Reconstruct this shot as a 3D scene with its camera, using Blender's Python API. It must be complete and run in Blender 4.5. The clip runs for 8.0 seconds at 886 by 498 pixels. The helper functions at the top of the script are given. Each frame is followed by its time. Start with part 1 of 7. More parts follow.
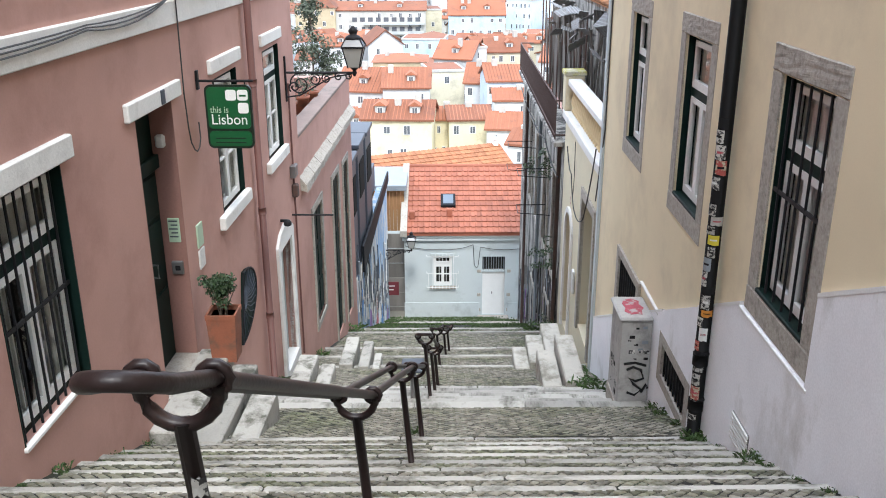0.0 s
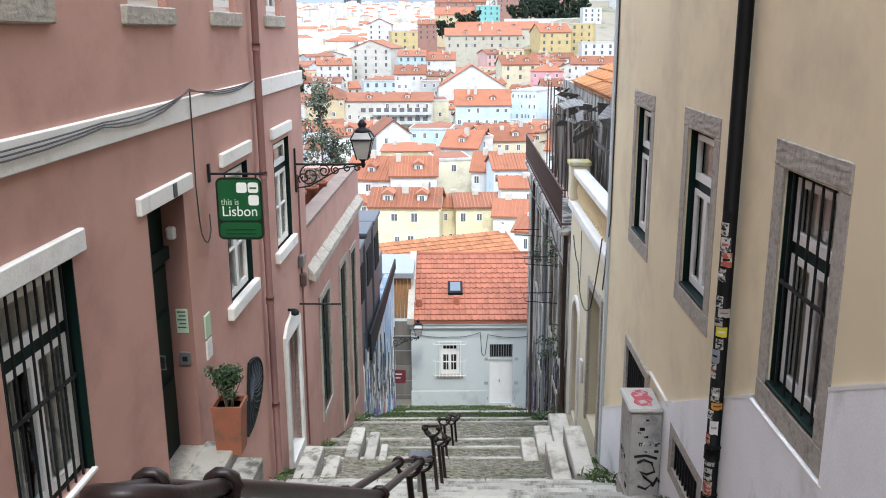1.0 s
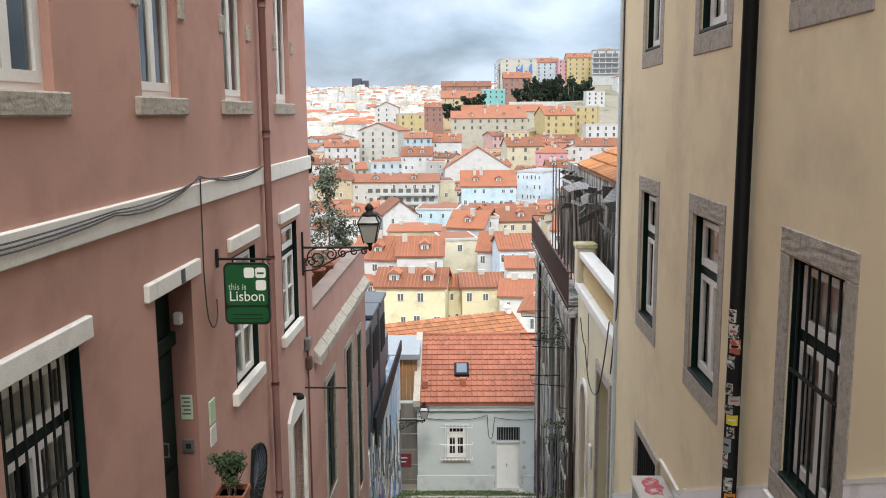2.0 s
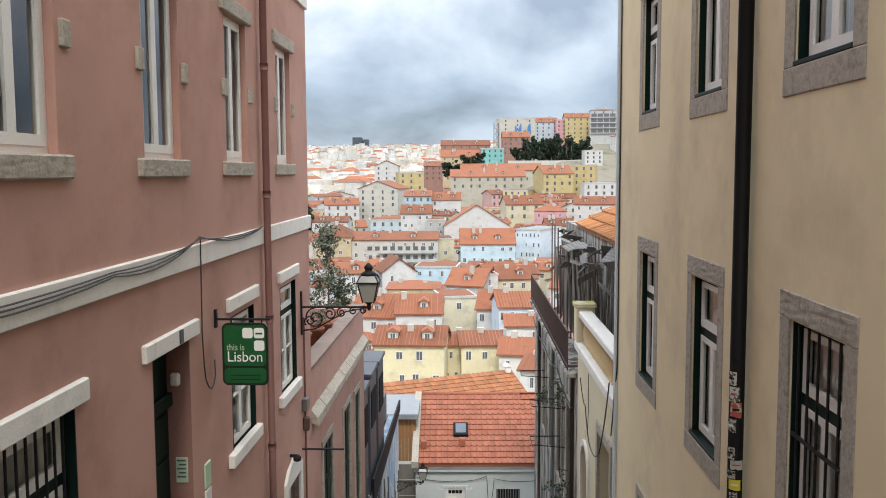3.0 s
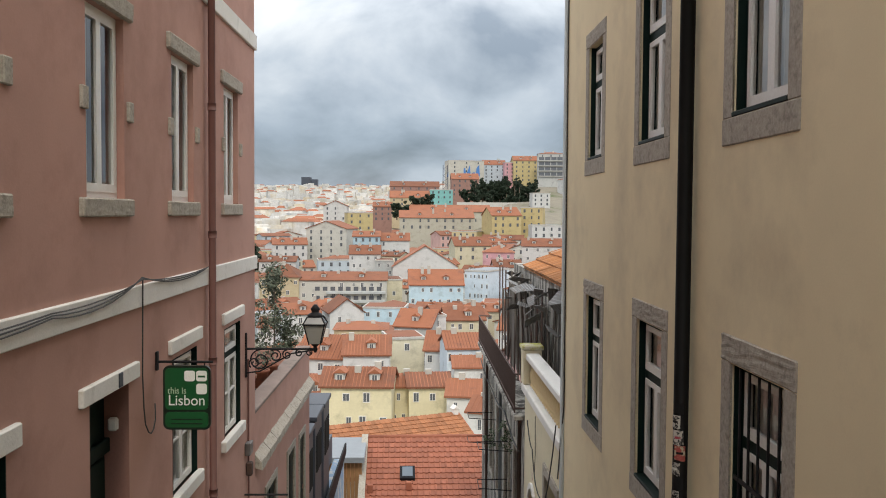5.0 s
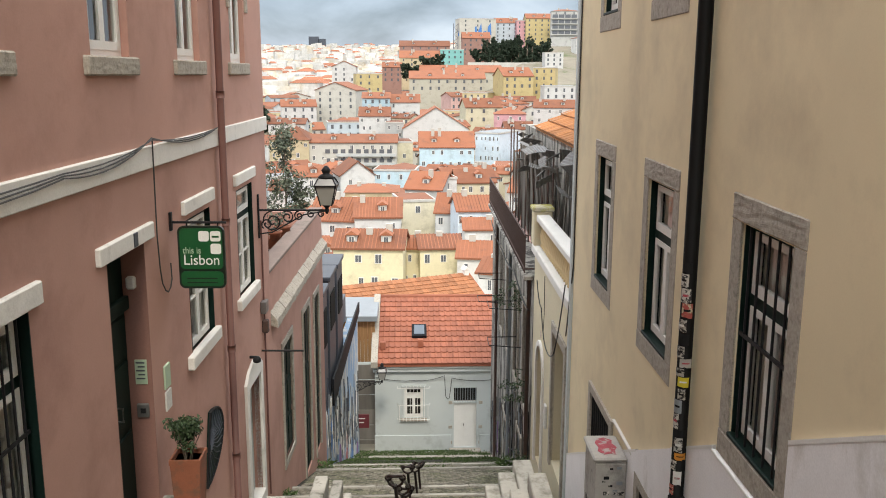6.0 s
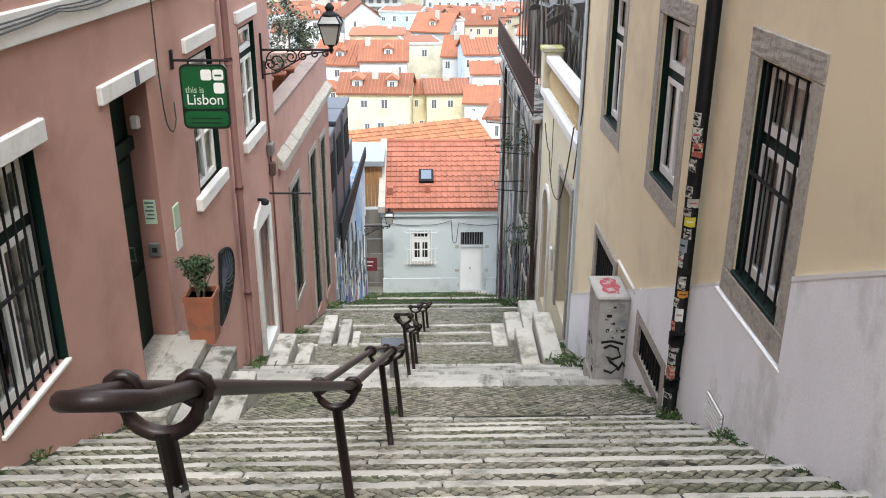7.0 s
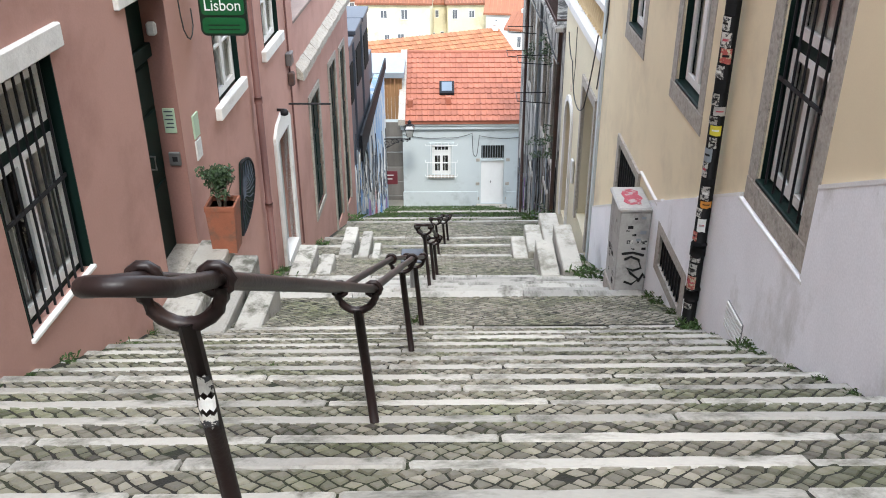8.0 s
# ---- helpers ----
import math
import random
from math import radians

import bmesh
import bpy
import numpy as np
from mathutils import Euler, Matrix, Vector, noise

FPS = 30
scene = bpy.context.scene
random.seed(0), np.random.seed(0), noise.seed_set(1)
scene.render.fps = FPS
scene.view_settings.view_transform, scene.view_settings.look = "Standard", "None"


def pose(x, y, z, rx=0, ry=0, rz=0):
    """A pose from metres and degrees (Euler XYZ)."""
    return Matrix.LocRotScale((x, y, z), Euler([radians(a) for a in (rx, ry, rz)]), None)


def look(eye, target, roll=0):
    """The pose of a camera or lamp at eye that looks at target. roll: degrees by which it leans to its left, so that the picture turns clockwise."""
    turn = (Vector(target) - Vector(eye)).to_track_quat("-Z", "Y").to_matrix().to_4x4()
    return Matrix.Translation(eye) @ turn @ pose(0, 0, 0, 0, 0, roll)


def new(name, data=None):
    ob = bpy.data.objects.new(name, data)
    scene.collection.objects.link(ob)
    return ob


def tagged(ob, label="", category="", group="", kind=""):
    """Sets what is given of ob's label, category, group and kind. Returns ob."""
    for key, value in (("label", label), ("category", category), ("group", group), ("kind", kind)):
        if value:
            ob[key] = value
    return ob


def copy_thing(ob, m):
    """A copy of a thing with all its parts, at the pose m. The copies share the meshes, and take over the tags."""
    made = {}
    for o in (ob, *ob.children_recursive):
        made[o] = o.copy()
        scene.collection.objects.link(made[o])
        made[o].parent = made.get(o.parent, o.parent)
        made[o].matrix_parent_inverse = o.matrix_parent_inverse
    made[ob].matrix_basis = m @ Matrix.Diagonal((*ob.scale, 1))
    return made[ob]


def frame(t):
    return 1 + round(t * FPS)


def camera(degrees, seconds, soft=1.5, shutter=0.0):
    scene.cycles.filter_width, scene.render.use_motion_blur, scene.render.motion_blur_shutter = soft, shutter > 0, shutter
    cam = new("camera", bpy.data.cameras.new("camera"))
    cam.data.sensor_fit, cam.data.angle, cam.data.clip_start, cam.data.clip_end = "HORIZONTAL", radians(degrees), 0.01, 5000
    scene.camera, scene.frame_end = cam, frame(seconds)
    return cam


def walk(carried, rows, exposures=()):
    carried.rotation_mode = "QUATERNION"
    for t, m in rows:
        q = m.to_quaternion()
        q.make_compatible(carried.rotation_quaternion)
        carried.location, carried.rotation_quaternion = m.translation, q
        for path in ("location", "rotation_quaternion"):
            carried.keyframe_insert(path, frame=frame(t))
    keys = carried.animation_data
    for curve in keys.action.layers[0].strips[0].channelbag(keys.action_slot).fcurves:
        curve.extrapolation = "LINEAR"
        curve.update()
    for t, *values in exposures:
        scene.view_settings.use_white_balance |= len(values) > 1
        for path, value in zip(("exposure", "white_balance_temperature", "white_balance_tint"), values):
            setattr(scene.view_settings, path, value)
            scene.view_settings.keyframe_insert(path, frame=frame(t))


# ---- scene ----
cam = camera(53.76, 8.0, soft=1.0)
ROWS = [
    (0.0, -0.000, 0.000, 0.000, -19.680, -0.237, 0.138),
    (0.5, -0.001, -0.015, 0.024, -17.381, -0.027, 0.160),
    (1.0, -0.003, -0.020, 0.058, -14.027, 0.192, 0.296),
    (1.5, -0.008, -0.020, 0.099, -10.934, 0.514, 0.456),
    (3.0, -0.006, -0.033, 0.161, -5.047, 0.552, 0.261),
    (3.5, 0.001, -0.035, 0.192, -2.161, 0.017, 0.090),
    (4.0, 0.003, -0.044, 0.205, 0.408, -1.257, -0.235),
    (4.2, 0.007, -0.043, 0.208, 0.888, -2.188, -0.430),
    (5.3, 0.003, -0.025, 0.171, -4.853, -2.785, -0.443),
    (5.5, 0.001, -0.017, 0.168, -6.713, -2.503, -0.361),
    (6.0, 0.001, -0.008, 0.153, -11.361, -2.099, -0.232),
    (6.5, -0.009, -0.004, 0.122, -16.307, -1.826, -0.218),
    (7.0, -0.003, 0.019, 0.078, -21.397, -1.653, -0.160),
    (7.5, -0.004, 0.032, 0.046, -25.098, -1.047, -0.025),
    (8.0, -0.005, 0.026, 0.019, -26.980, -0.362, 0.203),
]
EXPOSURES = [(0.0, 2.12, 6100, 9), (1.0, 1.96, 6200, 9), (1.5, 1.78, 6750, 9), (3.0, 1.45, 6850, 9), (3.5, 1.3, 7000, 9), (4.2, 0.9, 7000, 9), (5.3, 1.22, 7200, 9), (6.0, 1.62, 7200, 9), (6.5, 1.9, 6650, 9), (7.5, 2.18, 6350, 9), (8.0, 2.24, 6200, 9)]
walk(cam, [(t, pose(x, y, z, 90 + pitch, roll, yaw)) for t, x, y, z, pitch, yaw, roll in ROWS], EXPOSURES)

# ---- sky and sun: bright broken overcast, veiled sun behind the viewer ----
SUN_ELEV, SUN_AZ = 50.0, 176.0
world = bpy.data.worlds.new("sky")
scene.world = world
world.use_nodes = True
wn, wl = world.node_tree.nodes, world.node_tree.links
sky = wn.new("ShaderNodeTexSky")
sky.sky_type, sky.sun_disc = "NISHITA", False
sky.sun_elevation, sky.sun_rotation = radians(SUN_ELEV), radians(SUN_AZ)
back = wn["Background"]
back.inputs["Strength"].default_value = 0.11
tc = wn.new("ShaderNodeTexCoord")
sep = wn.new("ShaderNodeSeparateXYZ")
wl.new(tc.outputs["Generated"], sep.inputs[0])


def wmath(op, a, b=0.0, clamp=False):
    n = wn.new("ShaderNodeMath")
    n.operation, n.use_clamp = op, clamp
    for i, v in enumerate((a, b)):
        if isinstance(v, (int, float)):
            n.inputs[i].default_value = v
        else:
            wl.new(v, n.inputs[i])
    return n.outputs[0]


# clouds lie on a plane overhead, so that they flatten towards the horizon
den = wmath("ADD", wmath("MAXIMUM", sep.outputs["Z"], 0.0), 0.5)
comb = wn.new("ShaderNodeCombineXYZ")
wl.new(wmath("DIVIDE", sep.outputs["X"], den), comb.inputs[0])
wl.new(wmath("DIVIDE", sep.outputs["Y"], den), comb.inputs[1])
cloud = wn.new("ShaderNodeTexNoise")
cloud.inputs["Scale"].default_value, cloud.inputs["Detail"].default_value = 3.0, 8.0
cloud.inputs["Roughness"].default_value, cloud.inputs["Distortion"].default_value = 0.52, 0.3
mapw = wn.new("ShaderNodeMapping")
mapw.inputs["Location"].default_value = (3.1, 1.7, 0.0)
wl.new(comb.outputs[0], mapw.inputs[0])
wl.new(mapw.outputs[0], cloud.inputs["Vector"])
ramp = wn.new("ShaderNodeValToRGB")
els = ramp.color_ramp.elements
els[0].position, els[0].color = 0.36, (3.0, 3.5, 4.3, 1)
els[1].position, els[1].color = 0.62, (9.6, 9.8, 10.2, 1)
e = els.new(0.5)
e.color = (6.4, 6.9, 7.7, 1)
wl.new(cloud.outputs["Fac"], ramp.inputs[0])
low = wn.new("ShaderNodeValToRGB")
le = low.color_ramp.elements
le[0].position, le[0].color = 0.0, (0.33, 0.36, 0.41, 1)
le[1].position, le[1].color = 0.4, (1.15, 1.15, 1.15, 1)
for at, rgb in ((0.03, (0.185, 0.225, 0.295)), (0.08, (0.18, 0.215, 0.275)), (0.14, (0.3, 0.325, 0.365)), (0.2, (0.44, 0.46, 0.485)), (0.3, (0.82, 0.83, 0.84))):
    e = le.new(at)
    e.color = (*rgb, 1)
wl.new(sep.outputs["Z"], low.inputs[0])
mul = wn.new("ShaderNodeMix")
mul.data_type, mul.blend_type = "RGBA", "MULTIPLY"
mul.inputs[0].default_value = 1.0
wl.new(ramp.outputs[0], mul.inputs[6])
wl.new(low.outputs[0], mul.inputs[7])
veil = wn.new("ShaderNodeMix")
veil.data_type = "RGBA"
veil.inputs[0].default_value = 0.88
wl.new(sky.outputs[0], veil.inputs[6])
wl.new(mul.outputs[2], veil.inputs[7])
wl.new(veil.outputs[2], back.inputs["Color"])

sun = new("sun", bpy.data.lights.new("sun", "SUN"))
sun.data.energy, sun.data.angle, sun.data.color = 0.75, radians(12), (1.0, 0.95, 0.87)
az, el = radians(SUN_AZ), radians(SUN_ELEV)
sun.matrix_world = look((0, 0, 60), (-math.sin(az) * math.cos(el), -math.cos(az) * math.cos(el), 60 - math.sin(el)))


# ---- materials ----
def material(name, base, rough=0.85, spots=(), scale=3.0, amount=0.25, grain=60.0, grain_amount=0.12, bump=0.15, metal=0.0,
             per_object=0.0, per_island=0.0, streak=0.0, alt=None, alt_at=(0.55, 0.68), alt_scale=1.2):
    """A surface with broad stains, fine grain and relief; alt: a second colour in patches (worn paint, moss, dirt)."""
    m = bpy.data.materials.new(name)
    m.use_nodes = True
    n, l = m.node_tree.nodes, m.node_tree.links
    b = n["Principled BSDF"]
    b.inputs["Roughness"].default_value, b.inputs["Metallic"].default_value = rough, metal
    co = n.new("ShaderNodeTexCoord")
    mp = n.new("ShaderNodeMapping")
    l.new(co.outputs["Object"], mp.inputs[0])
    if streak:
        mp.inputs["Scale"].default_value = (1, 1, streak)
    big = n.new("ShaderNodeTexNoise")
    big.inputs["Scale"].default_value, big.inputs["Detail"].default_value, big.inputs["Roughness"].default_value = scale, 5, 0.62
    l.new(mp.outputs[0], big.inputs["Vector"])
    fine = n.new("ShaderNodeTexNoise")
    fine.inputs["Scale"].default_value, fine.inputs["Detail"].default_value = grain, 3
    l.new(co.outputs["Object"], fine.inputs["Vector"])

    def ma(op, a, b2):
        q = n.new("ShaderNodeMath")
        q.operation = op
        for i, v in enumerate((a, b2)):
            if isinstance(v, (int, float)):
                q.inputs[i].default_value = v
            else:
                l.new(v, q.inputs[i])
        return q.outputs[0]

    val = ma("ADD", ma("MULTIPLY", ma("SUBTRACT", big.outputs["Fac"], 0.5), 2 * amount), 1.0)
    val = ma("ADD", val, ma("MULTIPLY", ma("SUBTRACT", fine.outputs["Fac"], 0.5), 2 * grain_amount))
    if per_object:
        oi = n.new("ShaderNodeObjectInfo")
        val = ma("ADD", val, ma("MULTIPLY", ma("SUBTRACT", oi.outputs["Random"], 0.5), 2 * per_object))
    if per_island:
        ge = n.new("ShaderNodeNewGeometry")
        val = ma("ADD", val, ma("MULTIPLY", ma("SUBTRACT", ge.outputs["Random Per Island"], 0.5), 2 * per_island))
    col = n.new("ShaderNodeMix")
    col.data_type = "RGBA"
    col.inputs[0].default_value = 0.0
    col.inputs[6].default_value = (*base, 1)
    col.inputs[7].default_value = (*(alt or base), 1)
    if alt:
        pn = n.new("ShaderNodeTexNoise")
        pn.inputs["Scale"].default_value, pn.inputs["Detail"].default_value, pn.inputs["Roughness"].default_value = alt_scale, 6, 0.68
        off = n.new("ShaderNodeMapping")
        off.inputs["Location"].default_value = (7.3, 2.1, 5.7)
        l.new(mp.outputs[0], off.inputs[0])
        l.new(off.outputs[0], pn.inputs["Vector"])
        mr = n.new("ShaderNodeMapRange")
        mr.inputs["From Min"].default_value, mr.inputs["From Max"].default_value = alt_at
        l.new(pn.outputs["Fac"], mr.inputs["Value"])
        l.new(mr.outputs[0], col.inputs[0])
    sc = n.new("ShaderNodeVectorMath")
    sc.operation = "SCALE"
    l.new(col.outputs[2], sc.inputs[0])
    l.new(val, sc.inputs["Scale"])
    l.new(sc.outputs[0], b.inputs["Base Color"])
    if bump:
        bp = n.new("ShaderNodeBump")
        bp.inputs["Strength"].default_value, bp.inputs["Distance"].default_value = bump, 0.02
        l.new(ma("ADD", ma("MULTIPLY", big.outputs["Fac"], 0.6), ma("MULTIPLY", fine.outputs["Fac"], 0.5)), bp.inputs["Height"])
        l.new(bp.outputs[0], b.inputs["Normal"])
    return m


def glass(name, tint=(0.03, 0.04, 0.05), rough=0.03):
    m = bpy.data.materials.new(name)
    m.use_nodes = True
    b = m.node_tree.nodes["Principled BSDF"]
    b.inputs["Base Color"].default_value = (*tint, 1)
    b.inputs["Roughness"].default_value = rough
    b.inputs["Specular IOR Level"].default_value = 0.9
    b.inputs["IOR"].default_value = 1.52
    nz = m.node_tree.nodes.new("ShaderNodeTexNoise")
    nz.inputs["Scale"].default_value = 1.3
    bp = m.node_tree.nodes.new("ShaderNodeBump")
    bp.inputs["Strength"].default_value, bp.inputs["Distance"].default_value = 0.06, 0.02
    m.node_tree.links.new(nz.outputs["Fac"], bp.inputs["Height"])
    m.node_tree.links.new(bp.outputs[0], b.inputs["Normal"])
    return m


M = {
    "pink": material("pink_stucco", (0.455, 0.262, 0.216), 0.9, scale=1.1, amount=0.14, grain=45, grain_amount=0.05, bump=0.14, alt=(0.37, 0.2, 0.165), alt_scale=0.8, alt_at=(0.46, 0.68)),
    "beige": material("beige_stucco", (0.74, 0.635, 0.43), 0.92, scale=0.8, amount=0.1, grain=70, grain_amount=0.04, bump=0.07, alt=(0.6, 0.51, 0.35), alt_scale=0.7, alt_at=(0.48, 0.72)),
    "plinth": material("grey_plinth_paint", (0.83, 0.83, 0.85), 0.9, scale=1.6, amount=0.12, grain=60, bump=0.12, streak=0.6, alt=(0.52, 0.51, 0.48), alt_scale=1.3, alt_at=(0.53, 0.72)),
    "trim": material("white_trim_plaster", (0.7, 0.69, 0.66), 0.85, scale=2.5, amount=0.1, grain=50, bump=0.3, alt=(0.5, 0.49, 0.46), alt_scale=2.0, alt_at=(0.55, 0.75)),
    "limestone": material("grey_limestone", (0.365, 0.335, 0.29), 0.9, scale=4, amount=0.2, grain=40, grain_amount=0.35, bump=0.35, alt=(0.22, 0.2, 0.17), alt_scale=14, alt_at=(0.5, 0.7)),
    "step_stone": material("worn_white_step_stone", (0.365, 0.352, 0.318), 0.75, scale=3, amount=0.24, grain=40, grain_amount=0.1, bump=0.3, per_object=0.25, alt=(0.085, 0.085, 0.062), alt_scale=3.4, alt_at=(0.5, 0.66)),
    "cobble": material("grey_cobble", (0.125, 0.117, 0.094), 0.8, scale=5, amount=0.2, grain=60, grain_amount=0.14, bump=0.35, per_object=0.7, per_island=0.7, alt=(0.07, 0.076, 0.042), alt_scale=1.0, alt_at=(0.46, 0.66)),
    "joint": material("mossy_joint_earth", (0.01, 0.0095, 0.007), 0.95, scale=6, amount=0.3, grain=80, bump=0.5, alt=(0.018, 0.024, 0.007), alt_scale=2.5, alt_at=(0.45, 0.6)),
    "earth": material("valley_ground", (0.2, 0.18, 0.14), 0.95, scale=0.2, amount=0.3, grain=2, bump=0.0, alt=(0.09, 0.11, 0.05), alt_scale=0.05),
    "grass": material("grass_blades", (0.045, 0.08, 0.02), 0.8, scale=2, amount=0.3, grain=20, bump=0.0, per_island=0.35),
    "leaf": material("dark_green_leaf", (0.035, 0.065, 0.025), 0.6, scale=3, amount=0.3, grain=30, bump=0.0, per_island=0.4),
    "weed_leaf": material("fresh_green_weed_leaf", (0.06, 0.11, 0.03), 0.7, scale=3, amount=0.3, grain=30, bump=0.0, per_island=0.4),
    "leaf_grey": material("grey_green_leaf", (0.09, 0.11, 0.075), 0.7, scale=3, amount=0.3, grain=30, bump=0.0, per_island=0.4),
    "pine": material("dark_pine_needle", (0.022, 0.04, 0.022), 0.8, scale=0.5, amount=0.3, grain=6, bump=0.0, per_island=0.4),
    "bark": material("grey_bark", (0.16, 0.13, 0.1), 0.9, scale=8, amount=0.3, grain=40, bump=0.5),
    "rail": material("dark_brown_painted_iron", (0.016, 0.0095, 0.009), 0.4, scale=6, amount=0.25, grain=60, grain_amount=0.1, bump=0.1, alt=(0.045, 0.024, 0.018), alt_scale=5, alt_at=(0.58, 0.72)),
    "black_iron": material("black_iron", (0.018, 0.018, 0.02), 0.45, scale=6, amount=0.3, bump=0.1),
    "rust": material("rusty_iron", (0.07, 0.042, 0.035), 0.75, scale=6, amount=0.35, bump=0.3, alt=(0.13, 0.055, 0.03), alt_scale=6),
    "pipe_black": material("black_downpipe_paint", (0.007, 0.007, 0.007), 0.55, scale=3, amount=0.3, bump=0.05),
    "pipe_pink": material("brown_downpipe_paint", (0.13, 0.055, 0.046), 0.6, scale=3, amount=0.2, bump=0.05),
    "green_paint": material("dark_green_paint", (0.006, 0.017, 0.014), 0.5, scale=5, amount=0.3, bump=0.08),
    "white_paint": material("white_window_paint", (0.74, 0.74, 0.72), 0.45, scale=4, amount=0.06, bump=0.03),
    "curtain": material("pale_curtain", (0.86, 0.84, 0.79), 0.9, scale=1.0, amount=0.1, grain=20, bump=0.0, streak=0.05),
    # near-black colour standing in for the shade of unlit interiors
    "room_dark": material("painted_room_shade", (0.022, 0.021, 0.02), 0.9, scale=1.0, amount=0.3, bump=0.0),
    "glass": glass("window_glass"),
    "sign_green": material("green_sign_enamel", (0.008, 0.085, 0.028), 0.35, scale=4, amount=0.08, bump=0.02),
    "sign_dark": material("dark_sign_edge", (0.006, 0.014, 0.009), 0.4, bump=0.02),
    "sign_white": material("white_sign_paint", (0.75, 0.76, 0.74), 0.4, amount=0.05, bump=0.0),
    "terracotta": material("terracotta_pot", (0.25, 0.085, 0.045), 0.8, scale=5, amount=0.25, bump=0.2, alt=(0.14, 0.075, 0.05), alt_scale=4, alt_at=(0.5, 0.66)),
    "soil": material("potting_soil", (0.06, 0.045, 0.035), 0.95, grain=50, bump=0.5),
    "tile": material("orange_roof_tile", (0.285, 0.095, 0.054), 0.8, scale=2.2, amount=0.15, grain=30, bump=0.15, per_object=0.14, per_island=0.15, alt=(0.23, 0.075, 0.043), alt_scale=0.6, alt_at=(0.5, 0.7)),
    "tile_sun": material("sun_bleached_roof_tile", (0.31, 0.125, 0.055), 0.85, scale=2.2, amount=0.2, grain=30, bump=0.15, per_object=0.2, alt=(0.2, 0.085, 0.045), alt_scale=0.8, alt_at=(0.46, 0.66)),
    "tile_old": material("weathered_roof_tile", (0.42, 0.17, 0.06), 0.85, scale=3, amount=0.25, grain=30, bump=0.2, per_object=0.2, per_island=0.25, alt=(0.2, 0.14, 0.07), alt_scale=1.5),
    "tile_far": material("red_city_roof", (0.235, 0.086, 0.044), 0.85, scale=0.35, amount=0.2, grain=2.5, grain_amount=0.12, bump=0.0, per_object=0.28, per_island=0.2, alt=(0.17, 0.07, 0.043), alt_scale=0.3),
    "house_white": material("white_house_paint", (0.47, 0.515, 0.52), 0.85, scale=0.8, amount=0.09, grain=40, bump=0.2, alt=(0.31, 0.33, 0.33), alt_scale=1.2, alt_at=(0.54, 0.78)),
    "pale_yellow": material("pale_yellow_stucco", (0.64, 0.58, 0.42), 0.9, scale=1.0, amount=0.08, grain=50, bump=0.2, alt=(0.5, 0.45, 0.34), alt_scale=1.0, alt_at=(0.56, 0.8)),
    "baluster": material("ochre_baluster", (0.6, 0.46, 0.26), 0.85, scale=5, amount=0.2, bump=0.3),
    "decay": material("decayed_grey_plaster", (0.4, 0.385, 0.35), 0.95, scale=2.2, amount=0.45, grain=25, grain_amount=0.2, bump=0.7, streak=0.16, alt=(0.07, 0.066, 0.062), alt_scale=3.5, alt_at=(0.44, 0.56)),
    "plank_grey": material("weathered_grey_plank", (0.13, 0.118, 0.105), 0.9, scale=4, amount=0.4, grain=30, bump=0.4, per_object=0.3, per_island=0.35, streak=0.1),
    "tin": material("rusting_tin_sheet", (0.2, 0.2, 0.2), 0.55, scale=3, amount=0.3, bump=0.2, metal=0.3, per_object=0.25, per_island=0.3, alt=(0.16, 0.12, 0.1), alt_scale=3),
    "blue_wall": material("blue_mural_wall", (0.22, 0.33, 0.48), 0.85, scale=1.5, amount=0.25, grain=30, bump=0.2, streak=0.5, alt=(0.5, 0.5, 0.48), alt_scale=1.6, alt_at=(0.48, 0.56)),
    "slate": material("dark_blue_grey_sheet", (0.05, 0.06, 0.08), 0.5, scale=2, amount=0.25, bump=0.1, streak=0.3),
    "dark_sheet": material("black_sheet_metal", (0.012, 0.013, 0.016), 0.6, scale=2, amount=0.25, bump=0.1),
    "old_cap": material("weathered_parapet_cap", (0.2, 0.15, 0.13), 0.9, scale=3, amount=0.3, bump=0.3, alt=(0.12, 0.11, 0.09), alt_scale=2.5),
    "zinc": material("pale_zinc_sheet", (0.2, 0.225, 0.25), 0.5, scale=2, amount=0.2, bump=0.1),
    "brown_board": material("brown_board_wall", (0.26, 0.14, 0.06), 0.85, scale=2, amount=0.3, bump=0.2, streak=0.3),
    "cabinet": material("grey_cabinet_metal", (0.38, 0.37, 0.35), 0.6, scale=4, amount=0.25, grain=30, bump=0.1, alt=(0.2, 0.19, 0.18), alt_scale=3.5, alt_at=(0.5, 0.7)),
    "ink_black": material("black_spray_paint", (0.015, 0.015, 0.016), 0.6, bump=0.0),
    "ink_red": material("red_spray_paint", (0.36, 0.05, 0.075), 0.6, scale=12, amount=0.4, bump=0.0, alt=(0.36, 0.3, 0.29), alt_scale=9, alt_at=(0.52, 0.58)),
    "maroon": material("maroon_sign_paint", (0.12, 0.018, 0.025), 0.6, scale=8, amount=0.3, bump=0.0),
    "ink_yellow": material("yellow_sticker", (0.55, 0.47, 0.04), 0.5, bump=0.0),
    "ink_orange": material("orange_sticker", (0.55, 0.22, 0.03), 0.5, bump=0.0),
    "ink_blue": material("blue_spray_paint", (0.05, 0.18, 0.45), 0.6, bump=0.0),
    "ink_purple": material("purple_spray_paint", (0.2, 0.1, 0.28), 0.6, bump=0.0),
    "ink_green": material("green_spray_paint", (0.12, 0.33, 0.1), 0.6, bump=0.0),
